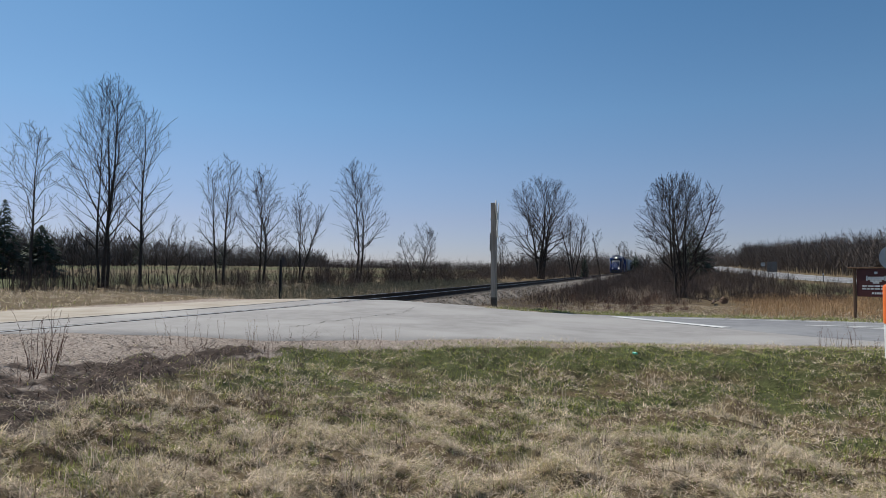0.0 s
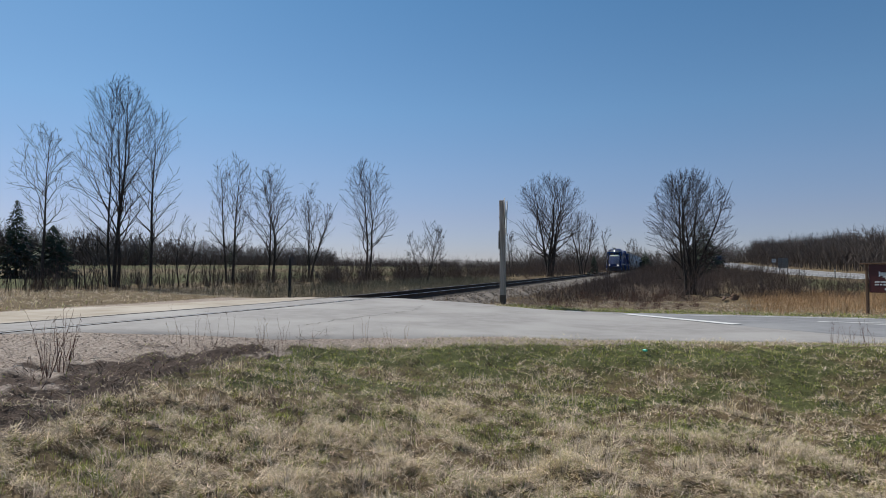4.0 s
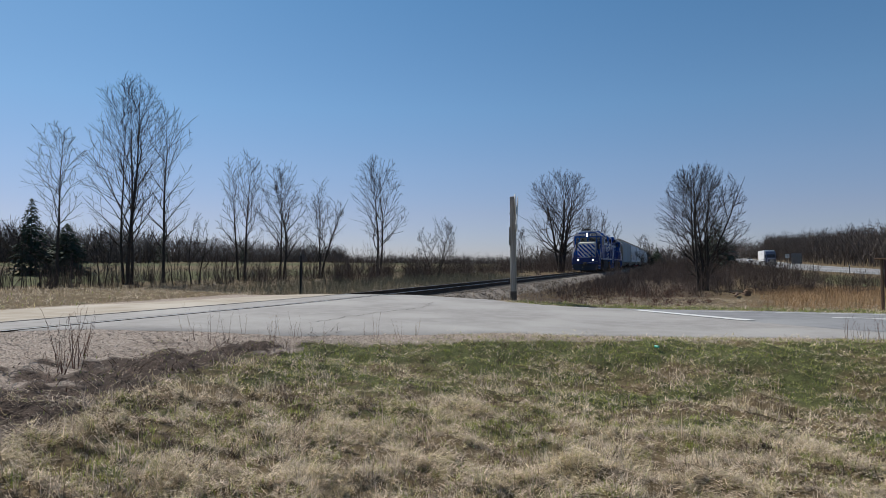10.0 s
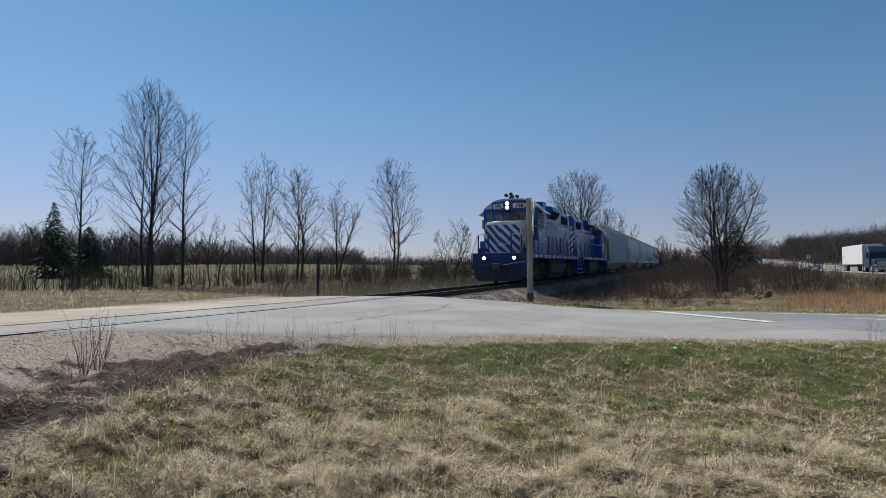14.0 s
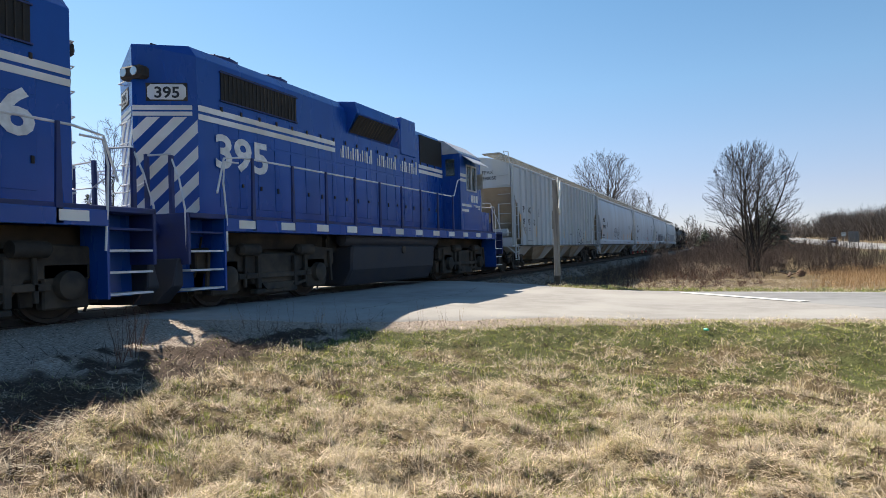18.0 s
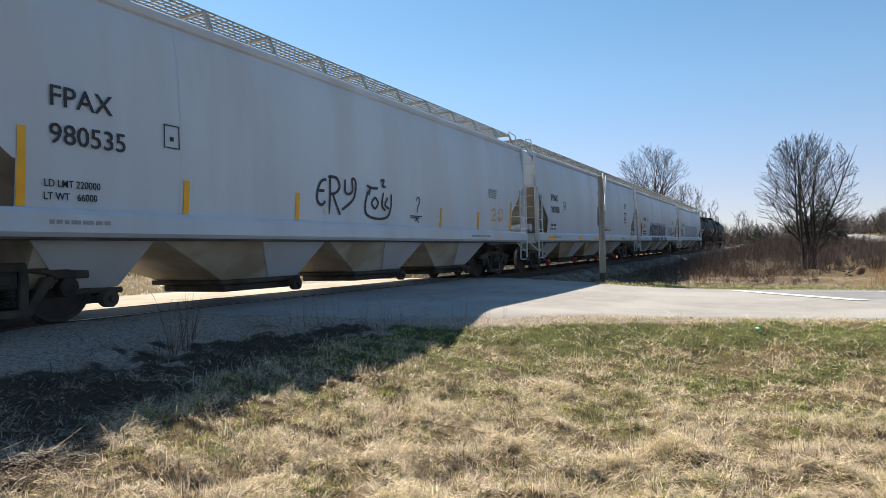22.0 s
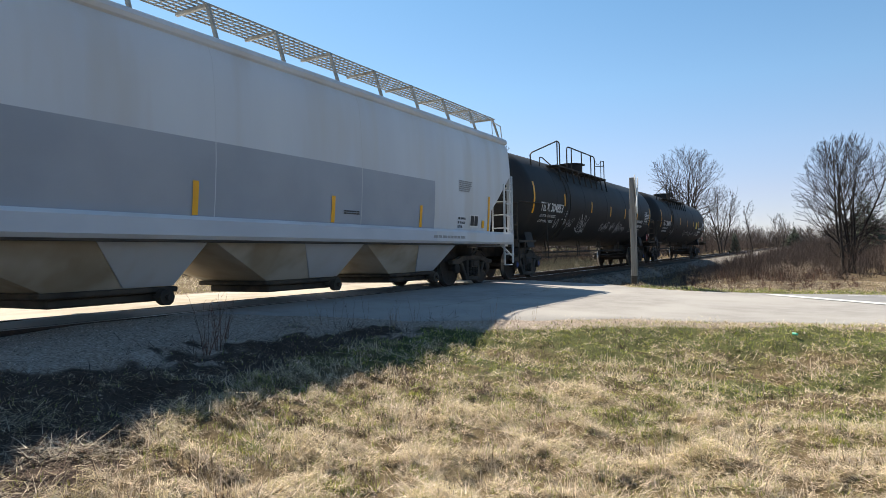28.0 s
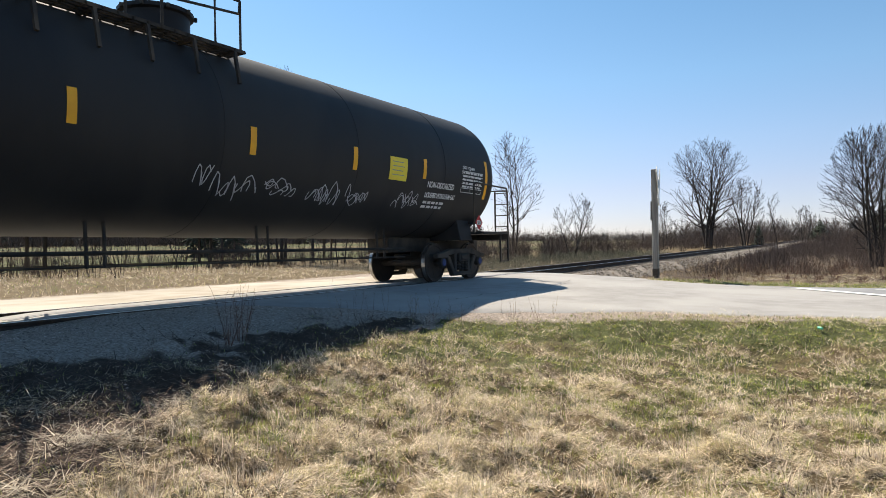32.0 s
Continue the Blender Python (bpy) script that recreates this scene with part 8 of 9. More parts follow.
# flattened stalks and litter on the bank beside the railway
r_ = np.random.RandomState(90)
n_ = 26000
sx, sy = r_.uniform(-1.5, 9.2, n_), r_.uniform(2.6, 7.2, n_)
ok_ = (r_.uniform(0, 1, n_) < bareness(sx, sy) + 0.05) & (gravelly(sx, sy) < r_.uniform(0.2, 1.0, n_))
sx, sy = sx[ok_], sy[ok_]
v_, f_ = strips(np.stack([sx, sy, land(sx, sy) + rough_turf(sx, sy) + r_.uniform(0.0, 0.05, len(sx))], 1), r_.uniform(0, 6.28, len(sx)), r_.uniform(0.03, 0.32, len(sx)), np.clip(r_.normal(1.35, 0.2, len(sx)), 0.6, 1.55), r_.uniform(0.004, 0.011, len(sx)), r_.uniform(-0.1, 0.35, len(sx)), 2)
tagged(new("leaf_litter", raw_mesh("leaf_litter", v_, f_, M["litter"])), "brown flattened stalks and leaf litter beside the gravel", "leaf litter", "", "stuff")


M["pale_stalk"] = mat("bleached_dead_stalks", (0.47, 0.40, 0.31), (0.30, 0.245, 0.18), 6.0, 0.85, island=0.35)


def stalk_heap(x, y, n, reach, seed):
    """A heap of bleached stalks lying across one another."""
    r = np.random.RandomState(seed)
    px_, py_ = x + r.normal(0, reach * 0.45, n), y + r.normal(0, reach * 0.3, n)
    h = 0.05 * np.exp(-((px_ - x) ** 2 + (py_ - y) ** 2) / (reach * 0.5) ** 2)
    base = np.stack([px_, py_, land(px_, py_) + rough_turf(px_, py_) + 0.012 + r.uniform(0, 1, n) * h * 1.6], 1)
    v, f = strips(base, r.uniform(0, 6.28, n), r.uniform(0.08, 0.30, n), np.clip(r.normal(1.42, 0.12, n), 1.0, 1.57), r.uniform(0.004, 0.009, n), r.uniform(-0.15, 0.25, n), 2)
    tagged(new("stalk_heap", raw_mesh("stalk_heap", v, f, M["pale_stalk"])), "heap of bleached dead stalks on the bank", "dead stalks", "stalk heaps", "stuff")


for k, (x, y, n, reach) in enumerate(((2.49, 4.01, 150, 0.32), (2.2, 4.1, 120, 0.3), (3.15, 4.41, 110, 0.3), (2.36, 4.8, 90, 0.35), (4.13, 4.79, 70, 0.3), (1.7, 3.58, 120, 0.3))):
    stalk_heap(x, y, n, reach, 300 + k)


def weed(label, x, y, height, stems, seed, material, spread=0.14, twigs=2, thick=0.0042):
    """A dead weed: thin branching stems from one root."""
    r = random.Random(seed)
    segs = []
    for k in range(stems):
        a, l = r.uniform(0, 6.28), r.uniform(0.0, 0.06)
        h = height * r.uniform(0.45, 1.0)
        p = np.array([l * math.cos(a), l * math.sin(a), 0])
        d = np.array([1.5 * spread * math.cos(a) * r.random(), 1.5 * spread * math.sin(a) * r.random(), 1])
        for j in range(4):
            q = p + (d + np.array([r.gauss(0, .07), r.gauss(0, .07), 0])) * h / 4
            segs.append((*p, *q, thick * (1 - 0.19 * j), thick * (0.81 - 0.19 * j)))
            for i in range(twigs if j else 0):
                b = r.uniform(0, 6.28)
                e = q + np.array([math.cos(b), math.sin(b), r.uniform(0.8, 2.2)]) * h * r.uniform(0.05, 0.13)
                segs.append((*q, *e, 0.45 * thick, 0.2 * thick))
            p = q
    ob = new("dead_weed", segments_mesh("dead_weed", segs, material, 3))
    ob.matrix_basis = Matrix.Translation((x, y, land_z(x, y)))
    return tagged(ob, label, "weed", "dead weeds")


weed("dark leafless weed bush on the gravel bank", 4.75, 5.62, 0.62, 9, 1, M["russet_twig"], 0.42, 1)
weed("dark leafless weed bush on the gravel bank", 4.98, 5.72, 0.78, 7, 3, M["russet_twig"], 0.26, 1)
weed("dark leafless weed bush on the gravel bank", 5.3, 6.0, 0.5, 6, 2, M["russet_twig"], 0.3, 1)
rw = random.Random(4)
for k in range(26):
    yy = 6.2 - 2.9 * rw.random()
    xx = float(road_near_edge(yy)) - rw.uniform(0.15, 1.3)
    weed("thin dry weed at the road's edge", xx, yy, rw.uniform(0.15, 0.55), rw.randint(1, 3), 10 + k, M["dry_stalk"] if k % 3 == 0 else M["russet_twig"], 0.25, 2, 0.0022)
for k in range(10):
    yy = -2.2 - 1.6 * rw.random()
    weed("thin dry weed at the road's edge", float(road_near_edge(yy)) - rw.uniform(0.1, 0.6), yy, rw.uniform(0.2, 0.42), rw.randint(2, 4), 60 + k, M["russet_twig"], 0.3, 2, 0.0024)


def far_wood(name, label, n, place_of, hmin, hmax, seed, material, limbs=14, thick=0.0028, low=0.25, gain=0.0, wide=0.2):
    """Many bare trees far off, as one stuff object: a stem, limbs that rise to a rounded crown, and twigs on them."""
    r = np.random.RandomState(seed)
    x, y = place_of(r, n)
    n = len(x)
    h = r.uniform(hmin, hmax, n) * (1 + gain * (x - 60))
    root = np.stack([x, y, land(x, y) - 0.3], 1)
    tip = root + np.stack([r.normal(0, 0.03, n) * h, r.normal(0, 0.03, n) * h, 0.7 * h], 1)
    segs = [np.concatenate([root, tip, (h * 0.007)[:, None], (h * 0.0015)[:, None]], 1)]
    w = h * thick
    for k in range(limbs):
        # a point inside the crown, and the place on the stem from which a limb rises to it
        u, a, q = r.uniform(-1, 1, n), r.uniform(0, 6.28, n), r.uniform(0.3, 1.0, n) ** 0.5
        rad = wide * np.sqrt(1 - u * u) * q
        tz = low + (1 - low) * (0.5 + 0.5 * u * q)
        end = root + np.stack([np.cos(a) * rad * h, np.sin(a) * rad * h, tz * h], 1)
        t0 = np.clip(tz * 1.35 - rad * 1.6 - 0.08, 0.06, 0.95)
        st = root + (tip - root) * t0[:, None]
        segs.append(np.concatenate([st, end, (w * 1.4)[:, None], (w * 0.35)[:, None]], 1))
        for j in range(3):
            s = st + (end - st) * r.uniform(0.35, 0.95, n)[:, None]
            b, e, ln = a + r.normal(0, 1.2, n), r.uniform(-0.2, 1.1, n), h * r.uniform(0.03, 0.10, n)
            z = s + np.stack([np.cos(b) * np.cos(e), np.sin(b) * np.cos(e), np.sin(e)], 1) * ln[:, None]
            segs.append(np.concatenate([s, z, (w * 0.8)[:, None], (w * 0.35)[:, None]], 1))
    ob = new(name, segments_mesh(name, segs[0], material, 3, np.concatenate(segs[1:], 0)))
    return tagged(ob, label, "woodland", "", "stuff")


def sector(d0, d1, a0, a1):
    return lambda r, n: (lambda d, a: (d * np.sin(a), d * np.cos(a)))(r.uniform(d0, d1, n), np.radians(r.uniform(a0, a1, n)))


def slanted(r, n):
    """The wood's edge draws away from the field as it runs out."""
    a = r.uniform(8, 62, n)
    d = 205 + 55 * r.uniform(0, 1, n) + 11 * np.clip(a - 44, 0, 20)
    return d * np.sin(np.radians(a)), d * np.cos(np.radians(a))


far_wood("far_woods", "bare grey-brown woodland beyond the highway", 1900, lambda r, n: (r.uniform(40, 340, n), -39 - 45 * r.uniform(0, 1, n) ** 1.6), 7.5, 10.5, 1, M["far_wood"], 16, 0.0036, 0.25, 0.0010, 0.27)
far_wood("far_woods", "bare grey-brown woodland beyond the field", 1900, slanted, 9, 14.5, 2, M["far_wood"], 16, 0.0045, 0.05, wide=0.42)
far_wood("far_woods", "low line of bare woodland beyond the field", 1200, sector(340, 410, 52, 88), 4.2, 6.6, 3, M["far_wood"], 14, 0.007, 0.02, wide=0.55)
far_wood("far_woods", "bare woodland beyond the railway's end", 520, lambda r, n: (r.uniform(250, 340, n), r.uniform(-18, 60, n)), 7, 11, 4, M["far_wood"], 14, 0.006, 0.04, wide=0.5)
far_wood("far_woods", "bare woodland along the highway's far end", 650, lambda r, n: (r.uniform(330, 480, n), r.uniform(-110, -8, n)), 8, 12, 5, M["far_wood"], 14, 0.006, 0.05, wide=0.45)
for k in range(9):
    conifer("dark spruce among the far bare woods", 9 + 5.3 * k + (k * 7 % 3), 205 + (k * 13) % 30, 9 + (k * 5) % 5, 2.6, 20 + k, 420)

# ---- signs, posts and traffic ----
def crossing_sign():
    x, y = 18.33, 4.37
    z = land_z(x, y)
    T = thing("crossing_sign", "weathered white wooden railway crossing sign seen edge-on", "railway sign", at=Matrix.Translation((x, y, z)))
    part("post", Geo().box(-0.075, 0.075, -0.075, 0.075, -0.3, 3.0), M["post_wood"], T, "weathered white wooden post", bevel=0.012)
    part("post_base", Geo().box(-0.079, 0.079, -0.079, 0.079, -0.05, 0.28), M["timber"], T, "black-stained foot of the post", bevel=0.01)
    for k, a in enumerate((45, -45)):
        g = Geo().box(-0.62, 0.62, -0.012, 0.012, -0.115, 0.115)
        bd = part("cross_board", g, M["white"], T, "white crossbuck board", bevel=0.004, at=pose(0.02, -0.085 - 0.03 * k, 2.52, 0, 0, 9.5) @ pose(0, 0, 0, 0, a, 0))
        part("board_back", Geo().box(-0.61, 0.61, 0.0125, 0.016, -0.11, 0.11), M["grating"], bd)
    part("small_board", Geo().box(-0.2, 0.2, -0.008, 0.008, -0.26, 0.26), M["post_wood"], T, "small wooden board on the post", at=pose(0.08, 0.085, 1.85, 0, 4, 0))
    part("bolt", Geo().turn([(-0.12, 0.015), (0.1, 0.015)], (0, 0, 2.52), "y", 8), M["under"], T)


def brown_sign():
    x, y = bearing(104.4, 27.5)
    y2 = bearing(107.5, 27.0)
    z = land_z(x, y)
    base = Matrix.Translation((x, y, z)) @ Matrix.Rotation(math.atan2(y2[1] - y, y2[0] - x), 4, "Z")
    M["sign_brown"] = mat("dark_red_brown_sign", (0.10, 0.022, 0.020), (0.075, 0.018, 0.017), 2.0, 0.5)
    T = thing("wooden_sign", "dark red-brown wooden sign board on two brown posts", "sign", at=base)
    w, zb = 2.1, (EYE[2] + (488 - 527) / 1152 * 27.3) - z + 0.2
    for px_ in (0.0, w):
        part("post", Geo().box(px_ - 0.045, px_ + 0.045, -0.045, 0.045, -0.3, zb + 1.03), M["post_timber"], T, "brown timber post", bevel=0.015)
    part("cap", Geo().box(-0.2, w + 0.2, -0.08, 0.08, zb + 0.99, zb + 1.04), M["post_timber"], T, bevel=0.01)
    bd = part("board", Geo().box(0.07, w - 0.07, -0.03, 0.03, zb, zb + 0.98), M["sign_brown"], T, "dark red-brown board", bevel=0.01)
    for s in (-1, 1):
        em = Geo()
        for a, b, c, d in ((0.55, 1.05, 0.74, 0.88), (0.5, 0.54, 0.7, 0.92), (1.06, 1.1, 0.7, 0.92), (0.62, 0.98, 0.66, 0.72), (0.7, 0.9, 0.58, 0.64), (0.75, 0.85, 1.0, 1.1)):
            em.box(a - 0.12, b - 0.12, s * 0.032 - 0.003, s * 0.032 + 0.003, zb + c * 0.8, zb + d * 0.8)
        part("emblem", em, M["white_text"], bd, "white emblem as plain shapes")
        bars(bd, "sign_print", 2, 0.25 if s < 0 else 1.85, s * 0.033, zb + 0.40, s, M["white_text"], 0.055, 1.1, 5)
        bars(bd, "sign_print", 1, 0.55 if s < 0 else 1.65, s * 0.033, zb + 0.16, s, M["white_text"], 0.07, 0.5, 6)


M["post_timber"] = mat("brown_post_timber", (0.17, 0.10, 0.06), (0.12, 0.07, 0.042), 6, 0.85, stretch=(3, 3, 0.5), bump=0.2)
M["sign_back"] = mat("bare_sign_metal", (0.42, 0.43, 0.45), (0.36, 0.37, 0.39), 3, 0.5, metal=0.5)
M["galv"] = mat("galvanised_post", (0.20, 0.21, 0.22), (0.15, 0.155, 0.16), 5, 0.55, metal=0.5)
M["orange"] = mat("orange_marker_plastic", (0.85, 0.16, 0.02), (0.75, 0.14, 0.02), 4, 0.45)
M["white_pl"] = mat("white_marker_plastic", (0.75, 0.76, 0.76), (0.66, 0.66, 0.65), 4, 0.5, c3=(0.5, 0.48, 0.44), scale3=3)


def stop_sign():
    x, y = bearing(106.9, 22.0)
    z = land_z(x, y)
    T = thing("stop_sign", "bare metal back of a round road sign on a post", "road sign", at=Matrix.Translation((x, y, z)) @ Matrix.Rotation(radians(-12), 4, "Z"))
    zc = EYE[2] + (488 - 461) / 1152 * 22.0 - z
    part("post", Geo().box(-0.04, 0.04, -0.03, 0.03, -0.3, zc + 0.4), M["galv"], T, bevel=0.005)
    o = [(0.37 * math.cos(k * math.pi / 16), zc + 0.37 * math.sin(k * math.pi / 16)) for k in range(32)]
    part("plate", Geo().prism([(b, a) for a, b in [(zz, yy) for yy, zz in o]], "x", 0.045, 0.05), M["sign_back"], T, "plain metal sign back")


def marker_post():
    x, y = bearing(106.45, 10.3)
    z = land_z(x, y)
    T = thing("marker_post", "orange and white plastic marker post in the grass", "marker post", at=Matrix.Translation((x, y, z)))
    part("white_tube", Geo().turn([(-0.3, 0.055), (0.48, 0.055)], (0, 0, 0), "z", 18), M["white_pl"], T, "scuffed white tube", smooth=True)
    part("orange_sleeve", Geo().turn([(0.46, 0.062), (0.93, 0.062), (0.96, 0.05), (0.97, 0.02)], (0, 0, 0), "z", 18), M["orange"], T, "orange sleeve", smooth=True)


M["sign_rust"] = mat("dark_rusty_plate", (0.05, 0.048, 0.05), (0.09, 0.07, 0.06), 9, 0.7)


def derail_sign():
    x, y = bearing(58.1, 27.5)
    z = land_z(x, y)
    T = thing("track_sign", "dark steel post with a small pointed sign plate", "track sign", at=Matrix.Translation((x, y, z)))
    part("post", Geo().bar((0, 0, -0.3), (0.04, 0.0, 1.75), 0.09), M["tank"], T, bevel=0.01)
    part("plate", Geo().prism([(-0.2, 1.5), (0.2, 1.5), (0.03, 1.97), (-0.03, 1.97)], "y", 0.05, 0.06), M["sign_rust"], T, "dark rusty plate", at=pose(0.02, -0.1, 0, 0, 0, -50))


def highway_sign():
    x, y = 112.0, -17.6
    z = land_z(x, y)
    T = thing("highway_sign", "metal back of a large highway sign on two steel posts", "road sign", at=Matrix.Translation((x, y, z)))
    for yy in (-0.55, 0.55):
        part("post", Geo().box(-0.05, 0.05, yy - 0.05, yy + 0.05, -0.3, 2.8), M["galv"], T)
    part("plate", Geo().box(0.05, 0.07, -0.72, 0.72, 1.35, 2.95), M["galv"], T, "dull metal sign back")
    for k in range(3):
        part("brace", Geo().box(0.02, 0.05, -0.7, 0.7, 1.5 + 0.6 * k, 1.56 + 0.6 * k), M["galv"], T)
    T2 = thing("highway_sign", "small white road sign on a steel post", "road sign", at=Matrix.Translation((116, -16.9, z)))
    part("post", Geo().box(-0.04, 0.04, -0.04, 0.04, -0.3, 2.9), M["galv"], T2)
    part("plate", Geo().box(-0.06, -0.045, -0.3, 0.3, 2.3, 2.9), M["white_pl"], T2)


def guard_posts():
    """Delineator posts along the highway verge."""
    for k in range(6):
        x = 92 + 22 * k
        z = land_z(x, -20.2)
        T = thing("delineator", "thin white delineator post beside the highway", "marker post", "delineators", at=Matrix.Translation((x, -20.2, z)))
        part("stake", Geo().box(-0.03, 0.03, -0.05, 0.05, -0.2, 1.15), M["galv"], T)
        part("reflector", Geo().box(-0.035, -0.031, -0.05, 0.05, 0.95, 1.12), M["white_pl"], T)


def stump():
    x, y = bearing(95.3, 37.0)
    z = land_z(x, y)
    g = Geo().turn([(0, 0.24), (0.2, 0.19), (0.32, 0.17), (0.33, 0.05)], (0, 0, 0), "z", 12)
    tagged(single("tree_stump", g, M["post_timber"], "weathered brown tree stump in the brush", "stump", smooth=True, at=Matrix.Translation((x, y, z)) @ Matrix.Rotation(0.5, 4, "X")))
    segs = [(0, 0, 0.15, -2.6, 0.3, 0.1, 0.09, 0.05), (-0.5, 0.1, 0.13, -0.9, 0.9, 0.35, 0.03, 0.01), (-1.4, 0.2, 0.1, -1.9, -0.5, 0.4, 0.03, 0.01)]
    ob = new("fallen_branch", segments_mesh("fallen_branch", segs, M["post_timber"], 6))
    ob.matrix_basis = Matrix.Translation((x, y + 0.4, z))
    tagged(ob, "brown fallen branch lying beside the stump", "branch")


def farmhouse():
    x, y = 330, -14
    z = land_z(x, y)
    T = thing("farm_building", "small white farm building far off beside the highway", "house", at=Matrix.Translation((x, y, z)))
    part("wall", Geo().box(-4, 4, -3, 3, 0, 3), M["white_pl"], T)
    part("roof", Geo().prism([(-3.4, 3), (3.4, 3), (0, 5)], "x", -4.3, 4.3), M["galv"], T)
    part("window", Geo().box(-4.03, -4.0, -1, 0, 1, 2.2), M["dark_in"], T)


# vehicles
M["trailer"] = mat("white_trailer_side", (0.74, 0.74, 0.73), (0.68, 0.68, 0.67), 1.0, 0.45)
M["truck_blue"] = mat("dark_blue_truck_paint", (0.03, 0.05, 0.10), (0.025, 0.04, 0.08), 2.0, 0.35)
M["car_white"] = mat("white_car_paint", (0.72, 0.73, 0.74), (0.68, 0.68, 0.69), 2.0, 0.3)
M["car_blue"] = mat("dark_blue_car_paint", (0.03, 0.055, 0.11), (0.025, 0.045, 0.09), 2.0, 0.3)
M["car_glass"] = mat("dark_car_glass", (0.02, 0.024, 0.028), (0.03, 0.034, 0.038), 3.0, 0.08)
M["tyre"] = mat("black_tyre_rubber", (0.018, 0.018, 0.018), (0.028, 0.027, 0.026), 8, 0.85)
traffic = []


def road_wheel(parent, x, y, r, w=0.24):
    wh = part("wheel", Geo().turn([(-w / 2, r * 0.6), (-w / 2, r - 0.03), (-w / 2 + 0.03, r), (w / 2 - 0.03, r), (w / 2, r - 0.03), (w / 2, r * 0.6)], (0, 0, 0), "y", 18), M["tyre"], parent, smooth=True, at=Matrix.Translation((x, y, r)))
    part("rim", Geo().turn([(-w / 2 - 0.005, r * 0.2), (-w / 2 - 0.004, r * 0.62), (w / 2 + 0.004, r * 0.62), (w / 2 + 0.005, r * 0.2)], (0, 0, 0), "y", 14), M["sign_back"], wh, smooth=True)
    return wh


def car(label, paint, tall, category="car"):
    """A road car heading to -x, its origin at the middle of its wheels."""
    T = thing("car", label, category, "highway traffic")
    k = tall
    body = [(-2.2, 0.35), (-2.25, 0.62), (-2.1, 0.80 + 0.2 * k), (-1.0, 0.92 + 0.2 * k), (1.5, 0.95 + 0.2 * k), (2.2, 0.92 + 0.2 * k), (2.28, 0.6), (2.2, 0.35)]
    part("body", Geo().prism(body, "y", -0.88, 0.88), paint, T, bevel=0.08)
    cabin = [(-1.0, 0.9 + 0.2 * k), (-0.35, 1.42 + 0.3 * k), (1.1, 1.42 + 0.3 * k), (1.75, 0.93 + 0.2 * k)]
    part("windows", Geo().prism(cabin, "y", -0.76, 0.76), M["car_glass"], T, bevel=0.04)
    part("roof", Geo().prism([(-0.42, 1.37 + 0.3 * k), (-0.3, 1.44 + 0.3 * k), (1.1, 1.44 + 0.3 * k), (1.2, 1.37 + 0.3 * k)], "y", -0.74, 0.74), paint, T, bevel=0.03)
    for s in (-1, 1):
        part("headlight", Geo().box(-2.26, -2.15, s * 0.65 - 0.16, s * 0.65 + 0.16, 0.62, 0.76), M["lens"], T, bevel=0.02)
        for x in (-1.4, 1.35):
            road_wheel(T, x, s * 0.8, 0.33)
    part("grille", Geo().box(-2.27, -2.2, -0.45, 0.45, 0.45, 0.68), M["under"], T)
    return T


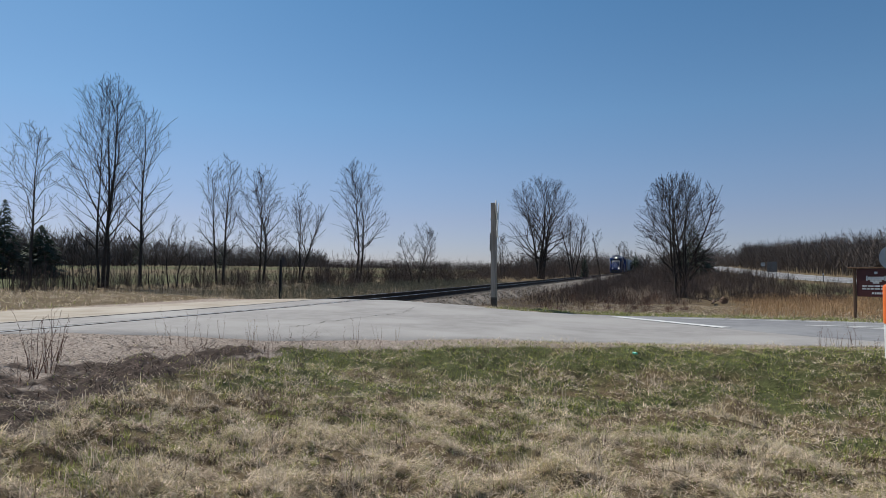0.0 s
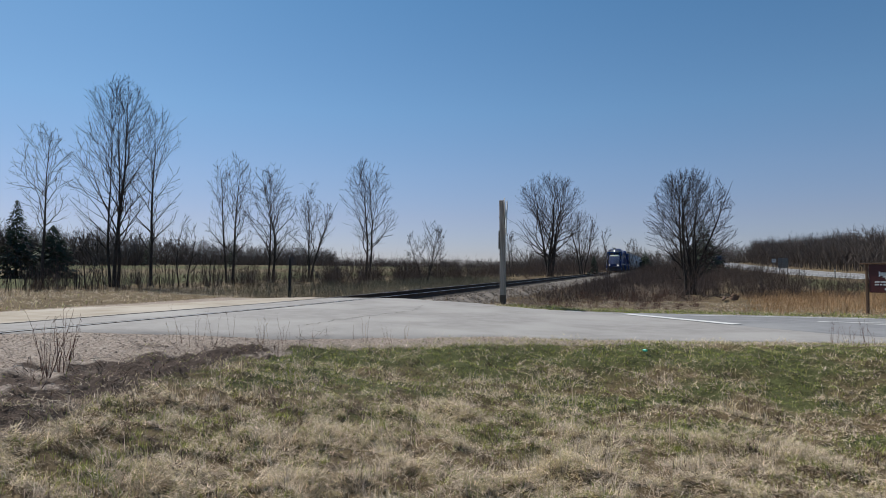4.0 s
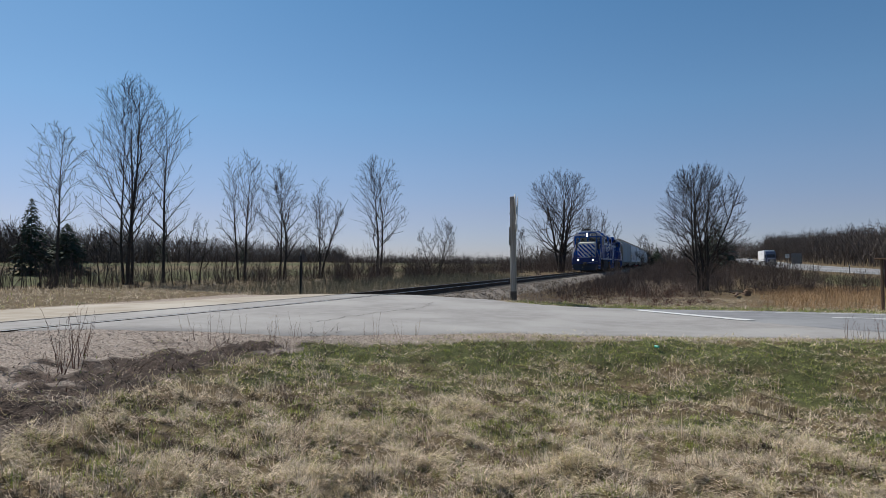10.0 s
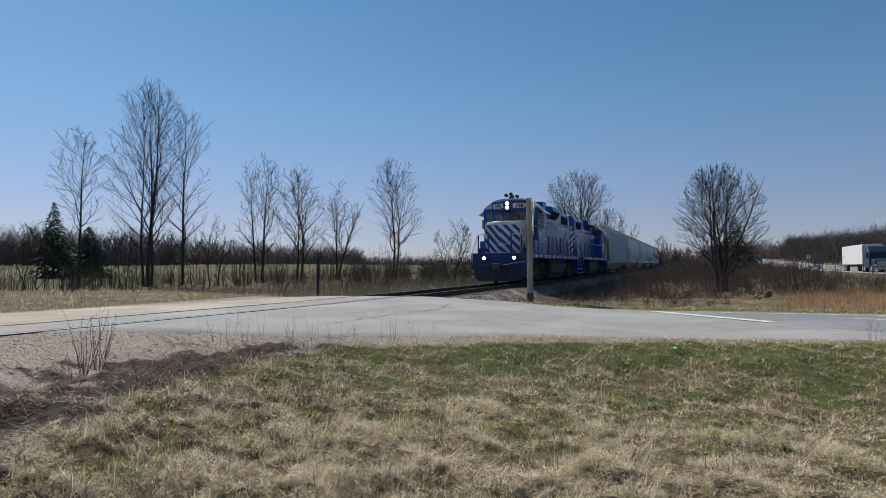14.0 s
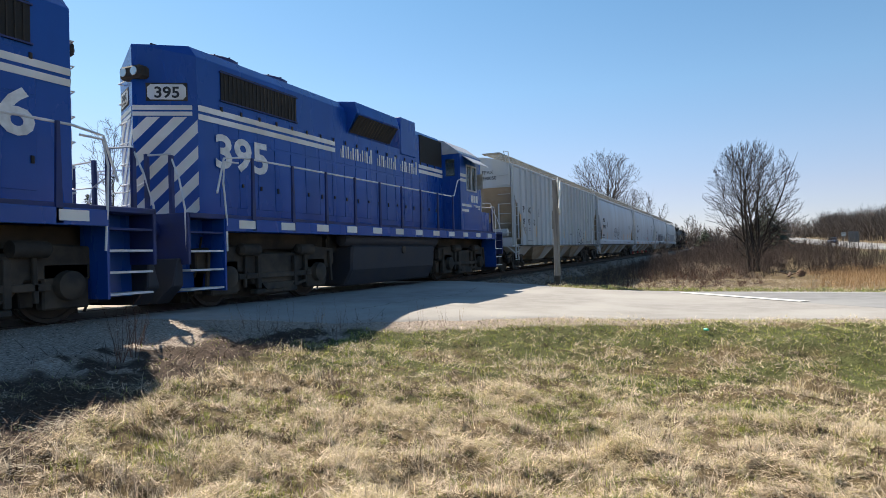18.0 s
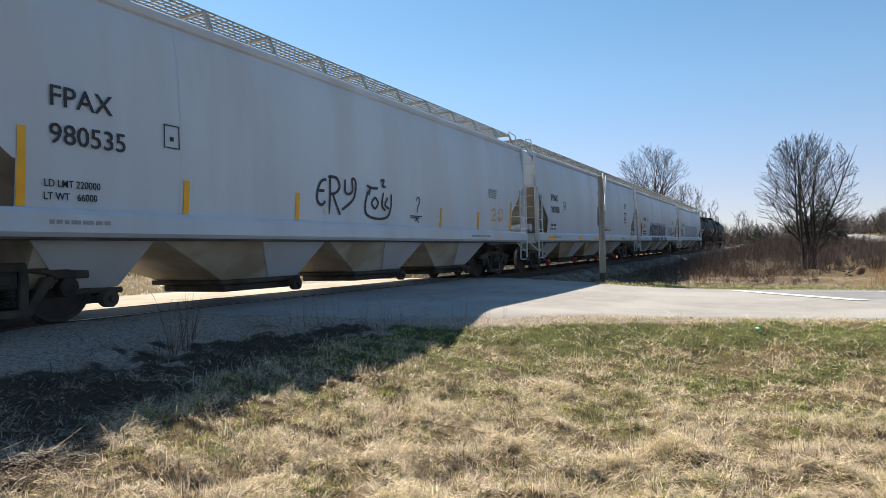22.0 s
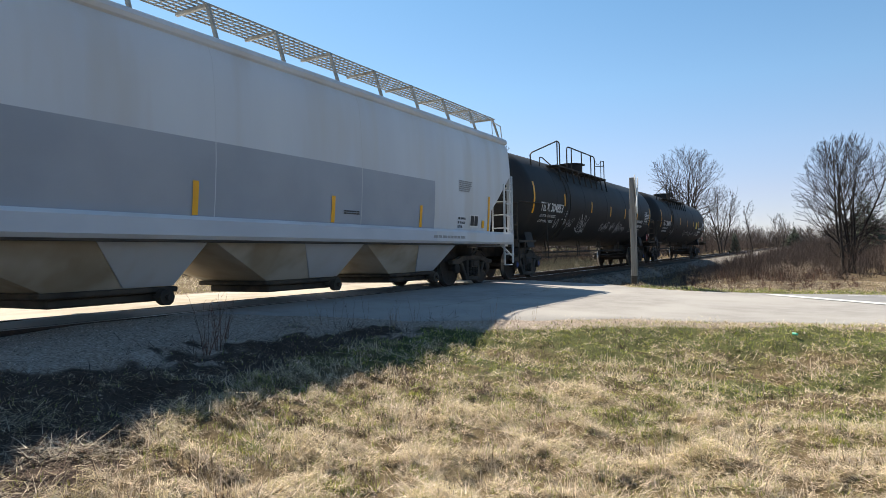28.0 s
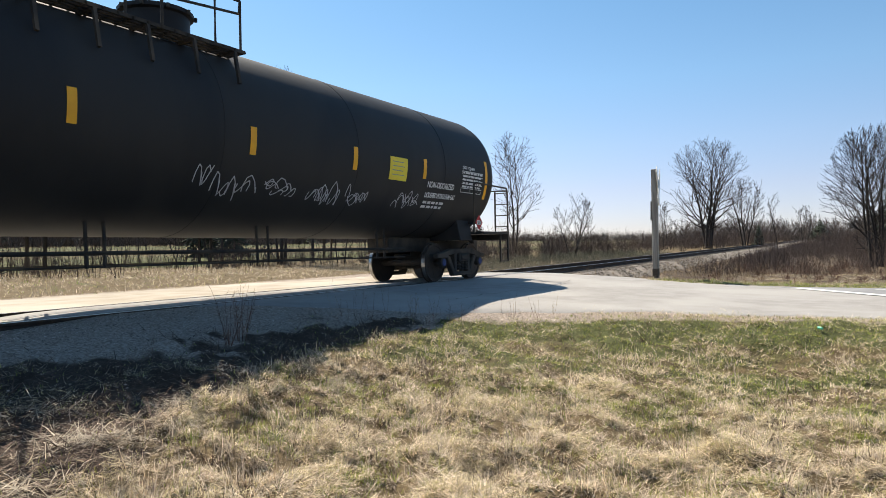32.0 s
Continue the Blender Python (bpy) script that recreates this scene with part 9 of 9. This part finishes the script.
def semi():
    T = thing("semi_truck", "dark blue semi truck with a plain white box trailer", "truck", "highway traffic")
    part("trailer_box", Geo().box(4.2, 18.0, -1.28, 1.28, 1.15, 4.1), M["trailer"], T, "plain white box trailer", bevel=0.04)
    part("trailer_frame", Geo().box(4.6, 17.8, -0.5, 0.5, 0.85, 1.15), M["under"], T)
    part("cab", Geo().prism([(0.6, 0.6), (0.6, 2.0), (1.0, 2.9), (1.6, 3.7), (3.6, 3.9), (3.6, 0.6)], "y", -1.2, 1.2), M["truck_blue"], T, bevel=0.08)
    part("bonnet", Geo().prism([(-0.9, 0.55), (-0.95, 1.6), (0.7, 1.95), (0.7, 0.55)], "y", -0.95, 0.95), M["truck_blue"], T, bevel=0.1)
    part("windscreen", Geo().prism([(0.66, 2.05), (1.02, 2.85), (0.96, 2.88), (0.6, 2.06)], "y", -1.05, 1.05), M["car_glass"], T)
    part("grille", Geo().box(-0.99, -0.93, -0.55, 0.55, 0.75, 1.5), M["grating"], T)
    part("bumper", Geo().box(-1.1, -0.85, -1.15, 1.15, 0.35, 0.7), M["grating"], T, bevel=0.04)
    for s in (-1, 1):
        part("side_window", Geo().box(1.15, 1.9, s * 1.205 - 0.01, s * 1.205 + 0.01, 2.1, 2.8), M["car_glass"], T)
        part("mirror", Geo().box(0.7, 0.8, *sorted((s * 1.25, s * 1.5)), 2.0, 2.7), M["under"], T)
        part("headlight", Geo().box(-0.97, -0.85, *sorted((s * 0.65, s * 0.95)), 0.85, 1.1), M["lens"], T)
        part("exhaust_stack", Geo().turn([(0, 0.08), (2.6, 0.08)], (3.5, s * 1.1, 1.3), "z", 10), M["grating"], T)
        for x in (-0.2, 3.0, 4.2, 15.6, 16.9):
            road_wheel(T, x, s * 1.0, 0.5, 0.3 if x < 0 else 0.5)
    return T


crossing_sign()
brown_sign()
stop_sign()
marker_post()
derail_sign()
highway_sign()
guard_posts()
stump()
farmhouse()
traffic.append((semi(), 413.0, 21.8))
traffic.append((car("white sedan following the truck on the highway", M["car_white"], 0.2), 471.0, 22.2))
traffic.append((car("dark blue pickup-sized car on the highway", M["car_blue"], 0.9), 649.0, 25.8))

# a few loose objects near the road
single("drink_can", Geo().turn([(-0.06, 0.024), (-0.056, 0.028), (0.05, 0.028), (0.055, 0.024)], (0, 0, 0), "x", 14), mat("mint_green_can", (0.08, 0.55, 0.38), (0.06, 0.45, 0.32), 6, 0.35), "mint green drink can lying in the grass", "can",
       smooth=True, at=Matrix.Translation((9.4, 0.25, land_z(9.4, 0.25) + 0.035)) @ Matrix.Scale(0.6, 4) @ Matrix.Rotation(0.8, 4, "Z"))
# ---- what moves ----
def rail_pose(x, half):
    """A car on the track, its trucks half either way of x."""
    a, b = float(grade(x - half)), float(grade(x + half))
    return pose(x, TRACK_Y, (a + b) / 2, 0, -math.degrees(math.atan2(b - a, 2 * half)), 0)


def motions():
    ticks = [0.0, 0.1] + list(range(1, 32)) + [31.9, 32.0]
    turned = Matrix.Rotation(math.pi, 4, "Z")
    for ob, mid, half in moving:
        walk(ob, [(t, rail_pose(START - SPEED * t + mid, half) @ (turned if ob is second else Matrix())) for t in ticks])
    for ob, x0, v in traffic:
        walk(ob, [(t, pose(x0 - v * t, -24.6, land_z(x0 - v * t, -24.6) + 0.075)) for t in ticks])
    for ob, x, r in rolling:
        step = 1 / 15
        way = 1 if ob.parent.parent is second else -1
        rows_ = []
        for k in range(481):
            t = k * step
            rows_.append((t, Matrix.Translation((x, 0, r)) @ Matrix.Rotation(way * SPEED * t / r, 4, "Y")))
        walk(ob, rows_)


motions()
